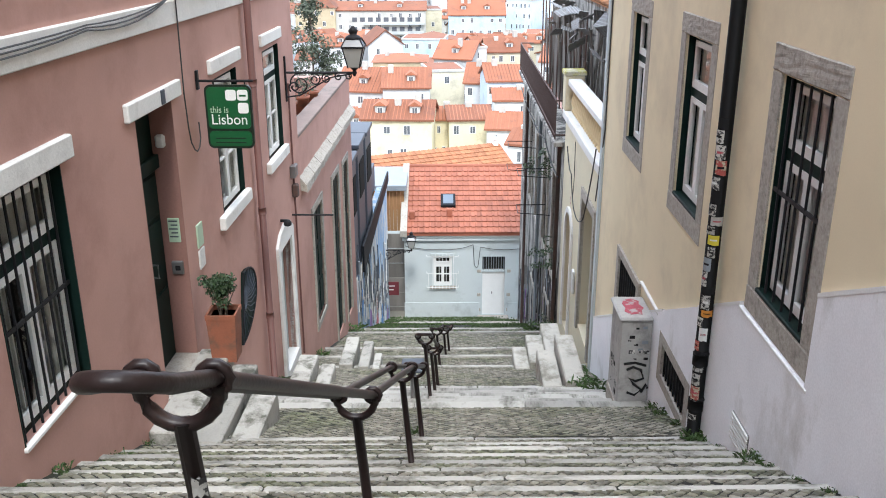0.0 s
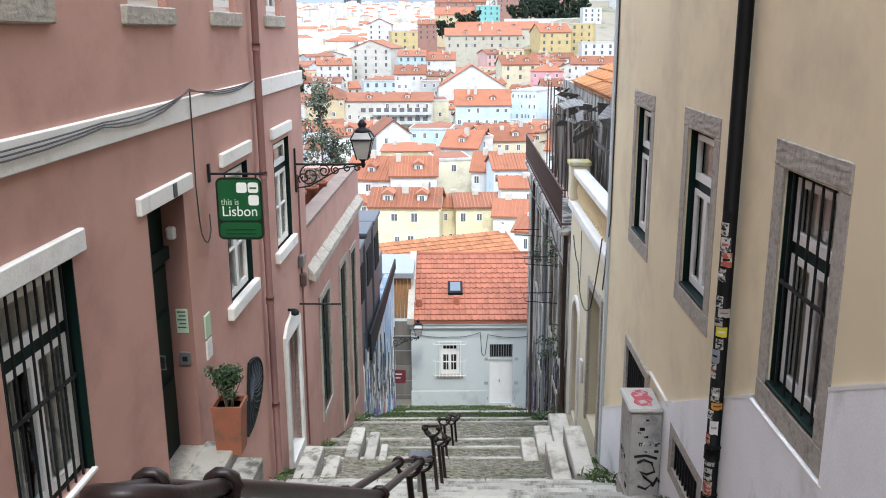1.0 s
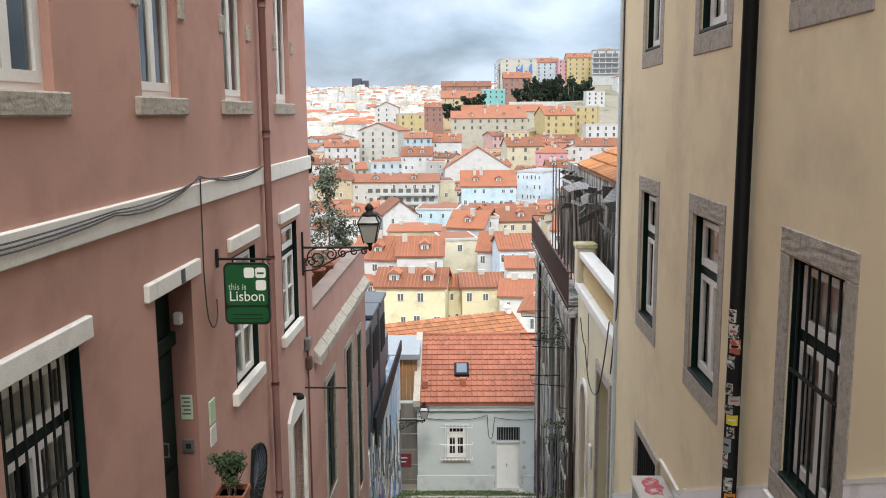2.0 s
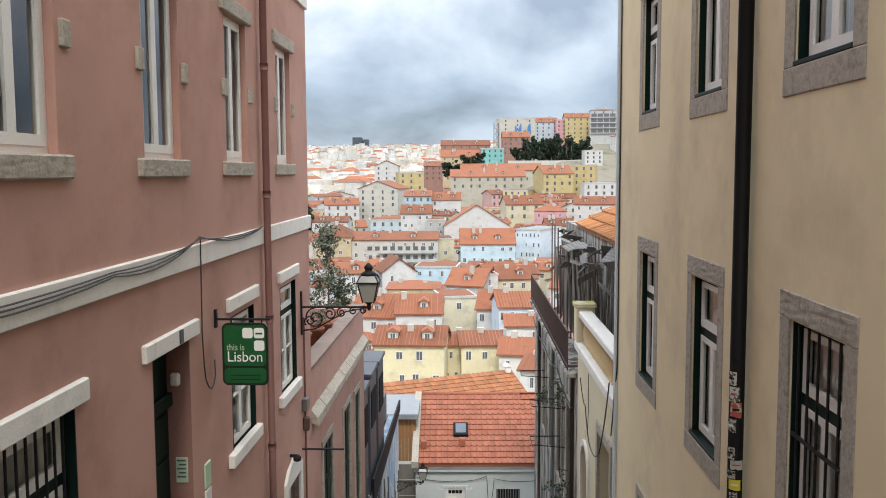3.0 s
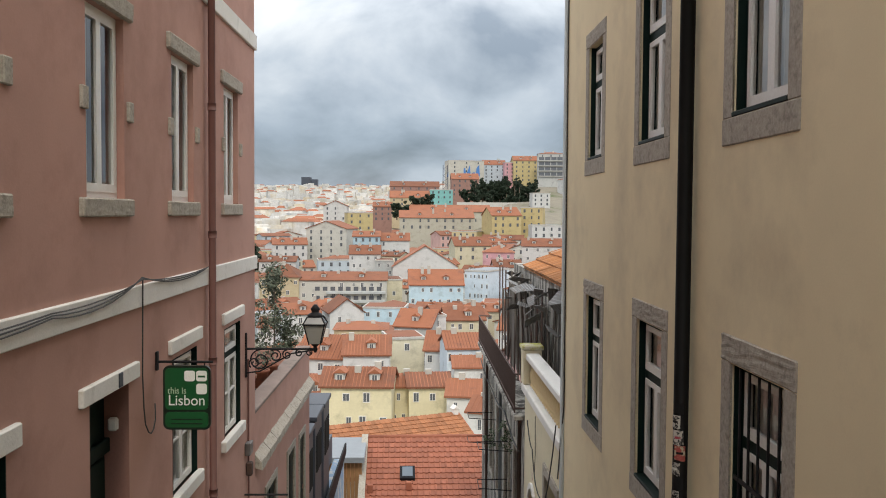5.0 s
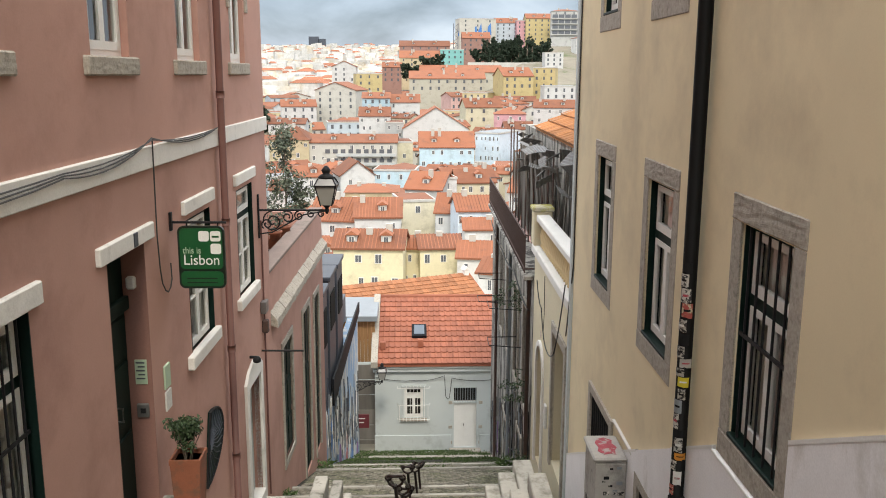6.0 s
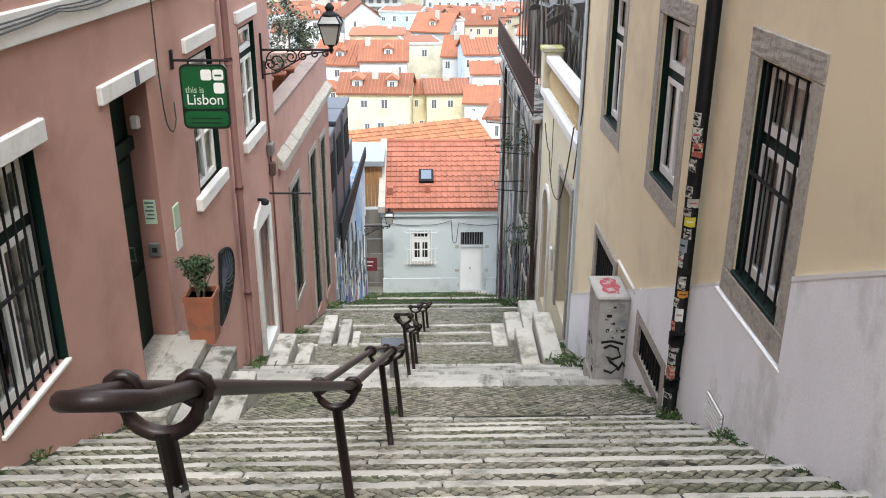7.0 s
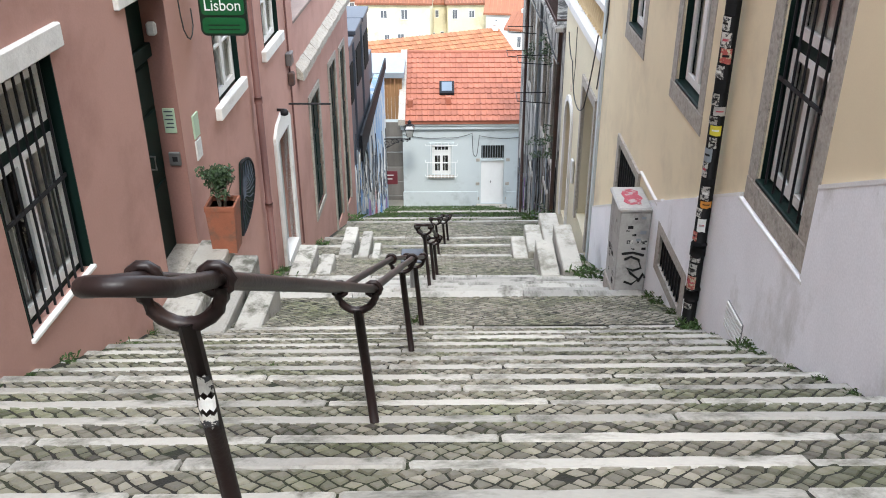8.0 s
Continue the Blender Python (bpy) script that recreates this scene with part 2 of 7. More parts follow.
    "sticker_print": material("printed_sticker", (0.42, 0.41, 0.38), 0.6, scale=30, amount=0.3, bump=0.0, per_object=0.35, alt=(0.02, 0.02, 0.022), alt_scale=28, alt_at=(0.5, 0.53)),
    "sticker_colour": material("torn_colour_sticker", (0.3, 0.06, 0.05), 0.6, scale=30, amount=0.3, bump=0.0, per_object=0.35, alt=(0.4, 0.36, 0.26), alt_scale=24, alt_at=(0.5, 0.53)),
    "paper": material("weathered_paper", (0.62, 0.62, 0.6), 0.7, scale=20, amount=0.25, bump=0.0),
    "plaque_green": material("pale_green_notice", (0.4, 0.52, 0.38), 0.6, amount=0.1, bump=0.0),
    "steel": material("dull_steel", (0.2, 0.2, 0.2), 0.4, metal=0.6, amount=0.2, bump=0.03),
    "lamp_glass": glass("milky_lantern_glass", (0.3, 0.3, 0.28), 0.25),
    "wire": material("black_cable", (0.03, 0.03, 0.03), 0.6, bump=0.0),
    "win_dark": glass("far_window_glass", (0.1, 0.11, 0.125), 0.2),
}
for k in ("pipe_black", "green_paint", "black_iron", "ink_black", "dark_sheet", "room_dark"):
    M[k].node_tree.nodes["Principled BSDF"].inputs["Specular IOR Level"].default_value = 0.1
M["rail"].node_tree.nodes["Principled BSDF"].inputs["Specular IOR Level"].default_value = 0.3

WALL_PAINTS = {}


def paint(rgb):
    """A weathered house paint of that base colour."""
    if rgb not in WALL_PAINTS:
        WALL_PAINTS[rgb] = material("house_paint", tuple(c * 0.9 for c in rgb), 0.88, scale=0.3, amount=0.16, grain=3.0, grain_amount=0.08, bump=0.0,
                                    alt=tuple(c * 0.6 for c in rgb), alt_scale=0.4, alt_at=(0.52, 0.74))
    return WALL_PAINTS[rgb]


# ---- building blocks ----
def mesh_of(name, bm, mat):
    me = bpy.data.meshes.new(name)
    bm.normal_update()
    bm.to_mesh(me)
    bm.free()
    me.materials.append(mat)
    return me


def part(name, bm, mat, parent, label="", smooth=False):
    """Links a bmesh as one mesh object under a thing or a part; it lies in the thing's own axes."""
    ob = new(name, mesh_of(name, bm, mat))
    if smooth:
        for p in ob.data.polygons:
            p.use_smooth = True
    ob.parent = parent
    if label:
        ob["label"] = label
    return ob


def piece(name, mesh, parent, m):
    ob = new(name, mesh)
    ob.parent = parent
    ob.matrix_local = m
    return ob


def thing(name, label, category, m=None, group="", kind=""):
    ob = tagged(new(name), label, category, group, kind)
    ob.empty_display_size = 0.2
    if m is not None:
        ob.matrix_world = m
    return ob


def solid(name, bm, mat, label, category, m=None, group="", kind="", smooth=False):
    ob = tagged(new(name, mesh_of(name, bm, mat)), label, category, group, kind)
    if smooth:
        for p in ob.data.polygons:
            p.use_smooth = True
    if m is not None:
        ob.matrix_world = m
    return ob


def quad(bm, *pts):
    return bm.faces.new([bm.verts.new(p) for p in pts])


def box(bm, x0, x1, y0, y1, z0, z1, bev=0.0, m=None):
    x0, x1, y0, y1, z0, z1 = min(x0, x1), max(x0, x1), min(y0, y1), max(y0, y1), min(z0, z1), max(z0, z1)
    v = [bm.verts.new((x, y, z)) for z in (z0, z1) for y in (y0, y1) for x in (x0, x1)]
    fs = [bm.faces.new([v[i] for i in f]) for f in ((0, 2, 3, 1), (4, 5, 7, 6), (0, 1, 5, 4), (2, 6, 7, 3), (0, 4, 6, 2), (1, 3, 7, 5))]
    if bev:
        r = bmesh.ops.bevel(bm, geom=list({e for f in fs for e in f.edges}), offset=bev, segments=1, affect="EDGES")
        v = list({q for f in r["faces"] for q in f.verts} | {q for q in v if q.is_valid})
    if m is not None:
        bmesh.ops.transform(bm, matrix=m, verts=v)
    return v


def tube(bm, pts, r, n=8, closed=False):
    """A round bar of radius r (or a radius for each point) along a line of points."""
    pts = [Vector(p) for p in pts]
    rings = []
    up = Vector((0, 0, 1))
    k = len(pts)
    for i, p in enumerate(pts):
        a = pts[(i - 1) % k] if closed or i else p
        b = pts[(i + 1) % k] if closed or i < k - 1 else p
        d = (b - a).normalized()
        s = d.cross(up if abs(d.z) < 0.95 else Vector((0, 1, 0))).normalized()
        t = s.cross(d)
        rr = r[i] if isinstance(r, (list, tuple)) else r
        rings.append([bm.verts.new(p + rr * (math.cos(2 * math.pi * j / n) * s + math.sin(2 * math.pi * j / n) * t)) for j in range(n)])
    for i in range(k if closed else k - 1):
        a, b = rings[i], rings[(i + 1) % k]
        for j in range(n):
            bm.faces.new((a[j], a[(j + 1) % n], b[(j + 1) % n], b[j]))
    if not closed:
        bm.faces.new(rings[0])
        bm.faces.new(rings[-1][::-1])


def prism(bm, outline, y0, y1):
    """An outline of (x, z) pairs given depth from y0 to y1."""
    a = [bm.verts.new((x, y0, z)) for x, z in outline]
    b = [bm.verts.new((x, y1, z)) for x, z in outline]
    k = len(a)
    bm.faces.new(a)
    bm.faces.new(b[::-1])
    for i in range(k):
        bm.faces.new((a[i], b[i], b[(i + 1) % k], a[(i + 1) % k]))


def lathe(bm, profile, n=16, cx=0.0, cy=0.0):
    """A turned body from (radius, height) pairs."""
    rings = [[bm.verts.new((cx + r * math.cos(2 * math.pi * j / n), cy + r * math.sin(2 * math.pi * j / n), z)) for j in range(n)] for r, z in profile]
    for a, b in zip(rings, rings[1:]):
        for j in range(n):
            bm.faces.new((a[j], a[(j + 1) % n], b[(j + 1) % n], b[j]))
    bm.faces.new(rings[0][::-1])
    bm.faces.new(rings[-1])


def wall_slab(bm, u0, u1, z0, z1, thick, openings=(), y0=0.0):
    """A wall from u0 to u1 with openings (u0, u1, z0, z1) cut through; its outer face lies at local y0, its depth goes to +y."""
    us = sorted({u0, u1, *[v for o in openings for v in o[:2] if u0 < v < u1]})
    zs = sorted({z0, z1, *[v for o in openings for v in o[2:] if z0 < v < z1]})
    grid = {}

    def vert(i, k, s):
        if (i, k, s) not in grid:
            grid[i, k, s] = bm.verts.new((us[i], y0 + (thick if s else 0.0), zs[k]))
        return grid[i, k, s]

    def filled(i, k):
        if not (0 <= i < len(us) - 1 and 0 <= k < len(zs) - 1):
            return False
        cu, cz = (us[i] + us[i + 1]) / 2, (zs[k] + zs[k + 1]) / 2
        return not any(a < cu < b and c < cz < d for a, b, c, d in openings)

    for i in range(len(us) - 1):
        for k in range(len(zs) - 1):
            if not filled(i, k):
                continue
            q = [(i, k), (i + 1, k), (i + 1, k + 1), (i, k + 1)]
            bm.faces.new([vert(*c, 0) for c in q])
            bm.faces.new([vert(*c, 1) for c in reversed(q)])
            for (di, dk), (c, d) in zip(((0, -1), (1, 0), (0, 1), (-1, 0)), zip(q, q[1:] + q[:1])):
                if not filled(i + di, k + dk):
                    bm.faces.new((vert(*d, 0), vert(*c, 0), vert(*c, 1), vert(*d, 1)))


def wall_frame(x0, slope, flip):
    """Axes of a street wall: x along it, +y into the wall, z up. flip: x runs towards the viewer (for the wall on the other side)."""
    u = Vector((slope, 1, 0)).normalized()
    if flip:
        u = -u
    y = Vector((0, 0, 1)).cross(u)
    return Matrix(((u.x, y.x, 0, x0), (u.y, y.y, 0, 0), (u.z, y.z, 1, 0), (0, 0, 0, 1)))


LW = wall_frame(-3.085, 0.02713, False)
RW = wall_frame(2.5, 0.01702, True)
rnd = random.Random(7)

# ---- ground: one sheet from the stairs to the horizon ----
PROFILE = [(-6, 1.93), (7.72, -4.79), (9.75, -5.56), (12.25, -6.69), (15.1, -7.82), (16.6, -8.36), (18.0, -8.87), (21.7, -10.2), (31.5, -14.3), (34.9, -15.62), (45, -17.5)]


def street_z(y):
    for (a, za), (b, zb) in zip(PROFILE, PROFILE[1:]):
        if y <= b:
            return za + (zb - za) * (y - a) / (b - a)
    return PROFILE[-1][1]


def smooth(a, b, v):
    v = min(1.0, max(0.0, (v - a) / (b - a)))
    return v * v * (3 - 2 * v)


def valley_z(x, y):
    """The valley behind the street: down to its floor, then up to a hill to one side and the far plateau."""
    z = -17.5 - 14.5 * smooth(45, 95, y)
    side = smooth(-0.02, 0.14, x / max(y, 1.0))
    z += side * (9 * smooth(230, 330, y) + 18 * smooth(330, 480, y) + 26 * smooth(470, 620, y))
    z += (1 - side) * (6 * smooth(230, 400, y) + 20 * smooth(420, 1100, y))
    z += 62 * smooth(900, 2600, y) + 5 * noise.noise(Vector((x / 90, y / 90, 0))) * smooth(150, 400, y)
    return z


bm = bmesh.new()
xs = [-3600, -1800, -900, -500, -300, -200, -140, -100, -70, -45, -25, -12, -6, -3.2, 3.3, 6, 12, 25, 45, 70, 100, 140, 200, 300, 500, 900, 1800, 3600]
ys = [-40, -20, -6, 0, 7.72, 9.75, 12.25, 15.1, 16.6, 18, 21.7, 26, 31.5, 34.9, 45, 60, 75, 95, 120, 150, 190, 230, 280, 330, 380, 430, 480, 550, 620, 750, 900, 1100, 1400, 1800, 2200, 2600, 3200, 4600]
gv = {(i, j): bm.verts.new((x, y, (street_z(y) if y <= 45 else valley_z(x, y)) - (0.12 if y <= 35 else 0.0))) for i, x in enumerate(xs) for j, y in enumerate(ys)}
for i in range(len(xs) - 1):
    for j in range(len(ys) - 1):
        bm.faces.new((gv[i, j], gv[i + 1, j], gv[i + 1, j + 1], gv[i, j + 1]))
solid("ground", bm, M["earth"], "bare earth and paving of the valley", "ground", kind="structure")


def clear_glass(name):
    m = bpy.data.materials.new(name)
    m.use_nodes = True
    n, l = m.node_tree.nodes, m.node_tree.links
    n.remove(n["Principled BSDF"])
    t, g, mix, fr = n.new("ShaderNodeBsdfTransparent"), n.new("ShaderNodeBsdfGlossy"), n.new("ShaderNodeMixShader"), n.new("ShaderNodeFresnel")
    t.inputs[0].default_value = (0.9, 0.93, 0.92, 1)
    g.inputs["Roughness"].default_value = 0.02
    fr.inputs["IOR"].default_value = 1.9
    nz, bp = n.new("ShaderNodeTexNoise"), n.new("ShaderNodeBump")
    nz.inputs["Scale"].default_value = 1.1
    bp.inputs["Strength"].default_value, bp.inputs["Distance"].default_value = 0.05, 0.02
    l.new(nz.outputs["Fac"], bp.inputs["Height"])
    l.new(bp.outputs[0], g.inputs["Normal"])
    l.new(fr.outputs[0], mix.inputs[0])
    l.new(t.outputs[0], mix.inputs[1])
    l.new(g.outputs[0], mix.inputs[2])
    l.new(mix.outputs[0], n["Material Output"].inputs[0])
    return m


M["clear_glass"] = clear_glass("clear_pane_glass")


# ---- windows and doors of the street houses (in a wall's own axes) ----
def sash_window(house, u0, u1, z0, z1, depth, frame_mat, sash_mat, transom=0.0, leaves=2, curtain=None, name="window", glazing_bar=False):
    """A two-leaf casement in an opening, set back by depth: outer frame, leaves, panes and a near-black panel for the
    unlit room.
    """
    bm = bmesh.new()
    t = 0.06
    zt = z1 - t
    holes = [(u0 + t, u1 - t, z0 + t, zt)]
    if transom:
        zt = z0 + (z1 - z0) * transom
        holes = [(u0 + t, u1 - t, z0 + t, zt - 0.05), (u0 + t, u1 - t, zt + 0.05, z1 - t)]
    wall_slab(bm, u0, u1, z0, z1, 0.09, holes, depth - 0.02)
    win = part(name, bm, frame_mat, house)
    w = (u1 - u0 - 2 * t) / leaves
    rows = [(z0 + t, zt - (0.05 if transom else 0.0))]
    if transom:
        rows.append((zt + 0.05, z1 - t))
    for zi, (za, zb) in enumerate(rows):
        for k in range(leaves if zi == 0 else 1):
            a = u0 + t + k * w
            b = a + (w if zi == 0 else w * leaves)
            bm = bmesh.new()
            s = 0.06
            sh = [(a + s, b - s, za + s * 1.4, zb - s)]
            if glazing_bar and zi == 0:
                zm = za + (zb - za) * 0.52
                sh = [(a + s, b - s, za + s * 1.4, zm - 0.012), (a + s, b - s, zm + 0.012, zb - s)]
            wall_slab(bm, a, b, za, zb, 0.045, sh, depth - 0.03)
            part("sash", bm, sash_mat, win)
            bm = bmesh.new()
            yp = depth - 0.005
            quad(bm, (a + s, yp, za + s * 1.4), (b - s, yp, za + s * 1.4), (b - s, yp, zb - s), (a + s, yp, zb - s))
            pane = part("pane", bm, M["clear_glass"], win)
            pane.visible_shadow = False
    if curtain:
        bm = bmesh.new()
        n = 26
        for zc, zd, ua, ub in curtain:
            prev = None
            for k in range(n + 1):
                u = ua + (ub - ua) * k / n
                y = depth + 0.045 + 0.018 * math.sin(k * 1.9) + 0.012 * math.sin(k * 0.7)
                cur = (bm.verts.new((u, y, zc)), bm.verts.new((u, y, zd)))
                if prev:
                    bm.faces.new((prev[0], cur[0], cur[1], prev[1]))
                prev = cur
        part("curtain", bm, M["curtain"], win, "pale hanging curtain")
    # flat panel whose near-black colour stands for the room's darkness
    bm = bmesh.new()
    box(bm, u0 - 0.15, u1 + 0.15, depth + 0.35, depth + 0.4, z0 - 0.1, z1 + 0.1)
    part("room_back", bm, M["room_dark"], win, "near-black panel standing in for the unlit room")
    return win


def slab_part(name, parent, u0, u1, z0, z1, proud, mat, label="", back=0.02, bev=0.012, rough=0.0):
    bm = bmesh.new()
    box(bm, u0, u1, -proud, back, z0, z1, bev)
    if rough:
        # chipped, uneven stone
        bmesh.ops.subdivide_edges(bm, edges=[e for e in bm.edges if e.calc_length() > 0.1], cuts=13, use_grid_fill=True)
        for v in bm.verts:
            if v.co.y < 0.0:
                q = Vector((v.co.x * 26, v.co.y * 26 + u0, v.co.z * 26))
                v.co += Vector((noise.noise(q), noise.noise(q + Vector((9, 0, 0))), noise.noise(q + Vector((0, 9, 0))))) * rough
    return part(name, bm, mat, parent, label)


def bars(parent, u0, u1, z0, z1, y, n, mat, cross=(), r=0.011):
    for k in range(n):
        u = u0 + (u1 - u0) * (k + 0.5) / n
        bm = bmesh.new()
        tube(bm, [(u, y, z0), (u, y, z1)], r, 6)
        part("bar", bm, mat, parent)
    for z in cross:
        bm = bmesh.new()
        box(bm, u0, u1, y - 0.008, y + 0.008, z - 0.016, z + 0.016)
        part("cross_bar", bm, mat, parent)


# ---- pink house ----
pink_house = thing("pink_house", "dusty pink stucco house with white stone bands and lintels", "house", LW)
UP = [3.2, 5.92, 8.63, 11.34, 14.12]
GR_WIN = [(10.8, 11.96), (13.6, 14.77)]
openings = [(c - 0.5, c + 0.52, 0.3, 2.13) for c in UP] + [(c - 0.5, c + 0.52, 4.1, 5.8) for c in UP]
openings += [(a, b, -3.42, -1.65) for a, b in GR_WIN]
openings += [(5.36, 6.52, -3.42, -1.63), (8.14, 9.23, -4.58, -1.62), (13.78, 14.76, -7.42, -4.98)]
bm = bmesh.new()
wall_slab(bm, -4.0, 16.05, -10.0, 8.0, 0.45, openings)
part("wall", bm, M["pink"], pink_house, "dusty pink stucco")
bm = bmesh.new()
box(bm, 15.6, 16.05, 0.46, 9.0, -6.0, 8.0)
part("end_wall", bm, M["pink"], pink_house)
bm = bmesh.new()
box(bm, -4.0, 16.05, 0.46, 9.0, 8.0, 8.3)
part("roof", bm, M["tile_far"], pink_house)
for z0, z1 in ((-0.86, -0.62), (3.09, 3.36)):
    slab_part("string_course", pink_house, -4.0, 16.08, z0, z1, 0.045, M["trim"], "weathered white plaster band", bev=0.01)
for c in UP:
    for zo in (0.0, 3.8):
        w = sash_window(pink_house, c - 0.5, c + 0.52, 0.3 + zo, (2.13 if zo == 0.0 else 1.98 + zo), 0.1, M["white_paint"], M["white_paint"], curtain=[(0.4 + zo, 2.0 + zo * 0.98, c - 0.46, c - 0.16)])
        slab_part("sill", w, c - 0.68, c + 0.69, 0.12 + zo, 0.3 + zo, 0.05, M["limestone"], "grey limestone sill", bev=0.015, rough=0.004)
        slab_part("lintel", w, c - 0.7, c + 0.7, (2.13 if zo == 0.0 else 1.98 + zo), (2.33 if zo == 0.0 else 2.18 + zo), 0.05, M["limestone"], "grey limestone lintel", bev=0.015, rough=0.004)
        for s in (-1, 1):
            a = c + 0.045 + s * 0.62
            slab_part("jamb_stone", w, a - 0.07, a + 0.07, 1.1 + zo, 1.31 + zo, 0.035, M["limestone"], bev=0.01)
for a, b in GR_WIN:
    w = sash_window(pink_house, a, b, -3.42, -1.65, 0.09, M["green_paint"], M["white_paint"], transom=0.74, glazing_bar=True, curtain=[(-3.3, -1.75, a + 0.1, b - 0.1)])
    slab_part("lintel", w, a - 0.16, b + 0.16, -1.57, -1.395, 0.05, M["trim"], "white plaster lintel")
    slab_part("sill", w, a - 0.22, b + 0.09, -3.53, -3.36, 0.08, M["trim"], "white plaster sill")
w = sash_window(pink_house, 5.36, 6.52, -3.42, -1.63, 0.12, M["green_paint"], M["white_paint"], transom=0.7, curtain=[(-2.15, -1.68, 5.4, 6.5), (-3.4, -2.2, 5.4, 5.72), (-3.4, -2.2, 6.18, 6.48)])
slab_part("lintel", w, 5.15, 6.7, -1.615, -1.43, 0.05, M["trim"], "white plaster lintel")
slab_part("sill", w, 5.34, 6.52, -3.435, -3.4, 0.03, M["trim"], "thin white stone sill", bev=0.006)
bars(w, 5.4, 6.48, -3.42, -1.64, 0.05, 8, M["black_iron"], (-2.58,))

for a, b, zb, zt, d in [(q[0], q[1], -3.42, -1.65, 0.085) for q in GR_WIN] + [(5.36, 6.52, -3.42, -1.63, 0.11)]:
    for ua, ub in ((a + 0.001, a + 0.014), (b - 0.014, b - 0.001)):
        bm = bmesh.new()
        box(bm, ua, ub, -0.004, d, zb, zt)
        part("reveal_lining", bm, M["green_paint"], pink_house, "dark green window lining")
# maroon tint, darker than the pink wall: recess shade put into the colour
M["reveal_shade"] = material("shade_darkened_maroon_reveal", (0.26, 0.135, 0.11), 0.9, scale=1.5, amount=0.15, grain=45, bump=0.12)
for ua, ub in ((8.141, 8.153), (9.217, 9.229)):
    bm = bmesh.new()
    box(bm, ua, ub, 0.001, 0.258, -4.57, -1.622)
    part("door_reveal", bm, M["reveal_shade"], pink_house, "maroon door reveal, darkened for the shade of the recess")

# main door: deep recess, dark green panelled leaves and transom
bm = bmesh.new()
box(bm, 8.14, 9.23, 0.26, 0.4, -4.58, -1.62)
door = part("door", bm, M["green_paint"], pink_house, "dark green panelled double door with transom")
for a, b in ((8.2, 8.65), (8.71, 9.17)):
    for c, d in ((-4.4, -3.7), (-3.6, -2.9), (-2.85, -2.4)):
        slab = bmesh.new()
        box(slab, a, b, 0.235, 0.265, c, d, 0.012)
        part("door_panel", slab, M["green_paint"], door)
bm = bmesh.new()
box(bm, 8.14, 9.23, 0.2, 0.265, -2.35, -2.2, 0.01)
part("transom_rail", bm, M["green_paint"], door)
bm = bmesh.new()
tube(bm, [(8.74, 0.24, -3.45), (8.74, 0.17, -3.45), (8.74, 0.17, -3.3), (8.74, 0.24, -3.3)], 0.012, 6)
part("door_handle", bm, M["steel"], door, "dull steel pull handle")
slab_part("door_lintel", pink_house, 7.89, 9.45, -1.605, -1.43, 0.05, M["trim"], "white plaster lintel")
slab_part("number_plate", pink_house, 8.78, 8.89, -1.59, -1.445, 0.06, M["slate"], "small blue-grey number tile", bev=0.004)
bm = bmesh.new()
box(bm, 8.13, 9.24, -0.02, 0.4, -4.9, -4.574)
part("threshold", bm, M["limestone"], pink_house)
# on the far reveal: notice, bell panel, small lamp
bm = bmesh.new()
box(bm, 9.2, 9.217, 0.05, 0.18, -3.2, -2.92, 0.004)
notice = part("door_notice", bm, M["plaque_green"], pink_house, "pale green printed notice")
for k in range(5):
    bm = bmesh.new()
    box(bm, 9.196, 9.201, 0.07, 0.165 - 0.02 * (k % 2), -2.96 - k * 0.045, -2.945 - k * 0.045)
    part("text_bar", bm, M["slate"], notice)
bm = bmesh.new()
box(bm, 9.18, 9.217, 0.05, 0.18, -3.58, -3.42, 0.01)
bell = part("bell_panel", bm, M["steel"], pink_house, "steel doorbell panel")
bm = bmesh.new()
box(bm, 9.178, 9.186, 0.08, 0.14, -3.53, -3.47, 0.003)
part("bell_button", bm, M["black_iron"], bell)
bm = bmesh.new()
box(bm, 9.14, 9.217, 0.1, 0.2, -2.12, -1.98, 0.02)
part("entry_lamp", bm, M["paper"], pink_house, "small grey bulkhead lamp")
for z0, z1, mt, lab in ((-3.42, -3.14, "plaque_green", "green and white wall plaque"), (-3.68, -3.45, "paper", "white wall plaque")):
    slab_part("plaque", pink_house, 9.6, 9.8, z0, z1, 0.02, M[mt], lab, bev=0.004)

# whitewashed doorway with a segment head
bm = bmesh.new()
for a, b, c, d in ((13.6, 13.78, -7.6, -4.98), (14.76, 14.92, -7.6, -4.98)):
    box(bm, a, b, -0.05, 0.1, c, d, 0.01)
prism(bm, [(13.6, -4.98), (14.92, -4.98), (14.92, -4.86), (14.68, -4.7), (14.26, -4.62), (13.84, -4.7), (13.6, -4.86)], -0.05, 0.05)
dw = part("white_doorway", bm, M["trim"], pink_house, "whitewashed door surround")
bm = bmesh.new()
box(bm, 13.78, 14.76, 0.14, 0.36, -7.42, -4.98)
part("door_leaf", bm, M["house_white"], dw, "pale grey door leaf")
bm = bmesh.new()
box(bm, 13.79, 14.75, -0.06, 0.36, -8.2, -7.2)
part("door_step", bm, M["trim"], dw)
# small wall lamp over it
bm = bmesh.new()
lathe(bm, [(0.02, 0.0), (0.065, 0.02), (0.07, 0.07), (0.04, 0.11)], 10, 14.1, -0.12)
bmesh.ops.translate(bm, vec=(0, 0, -4.62), verts=bm.verts)
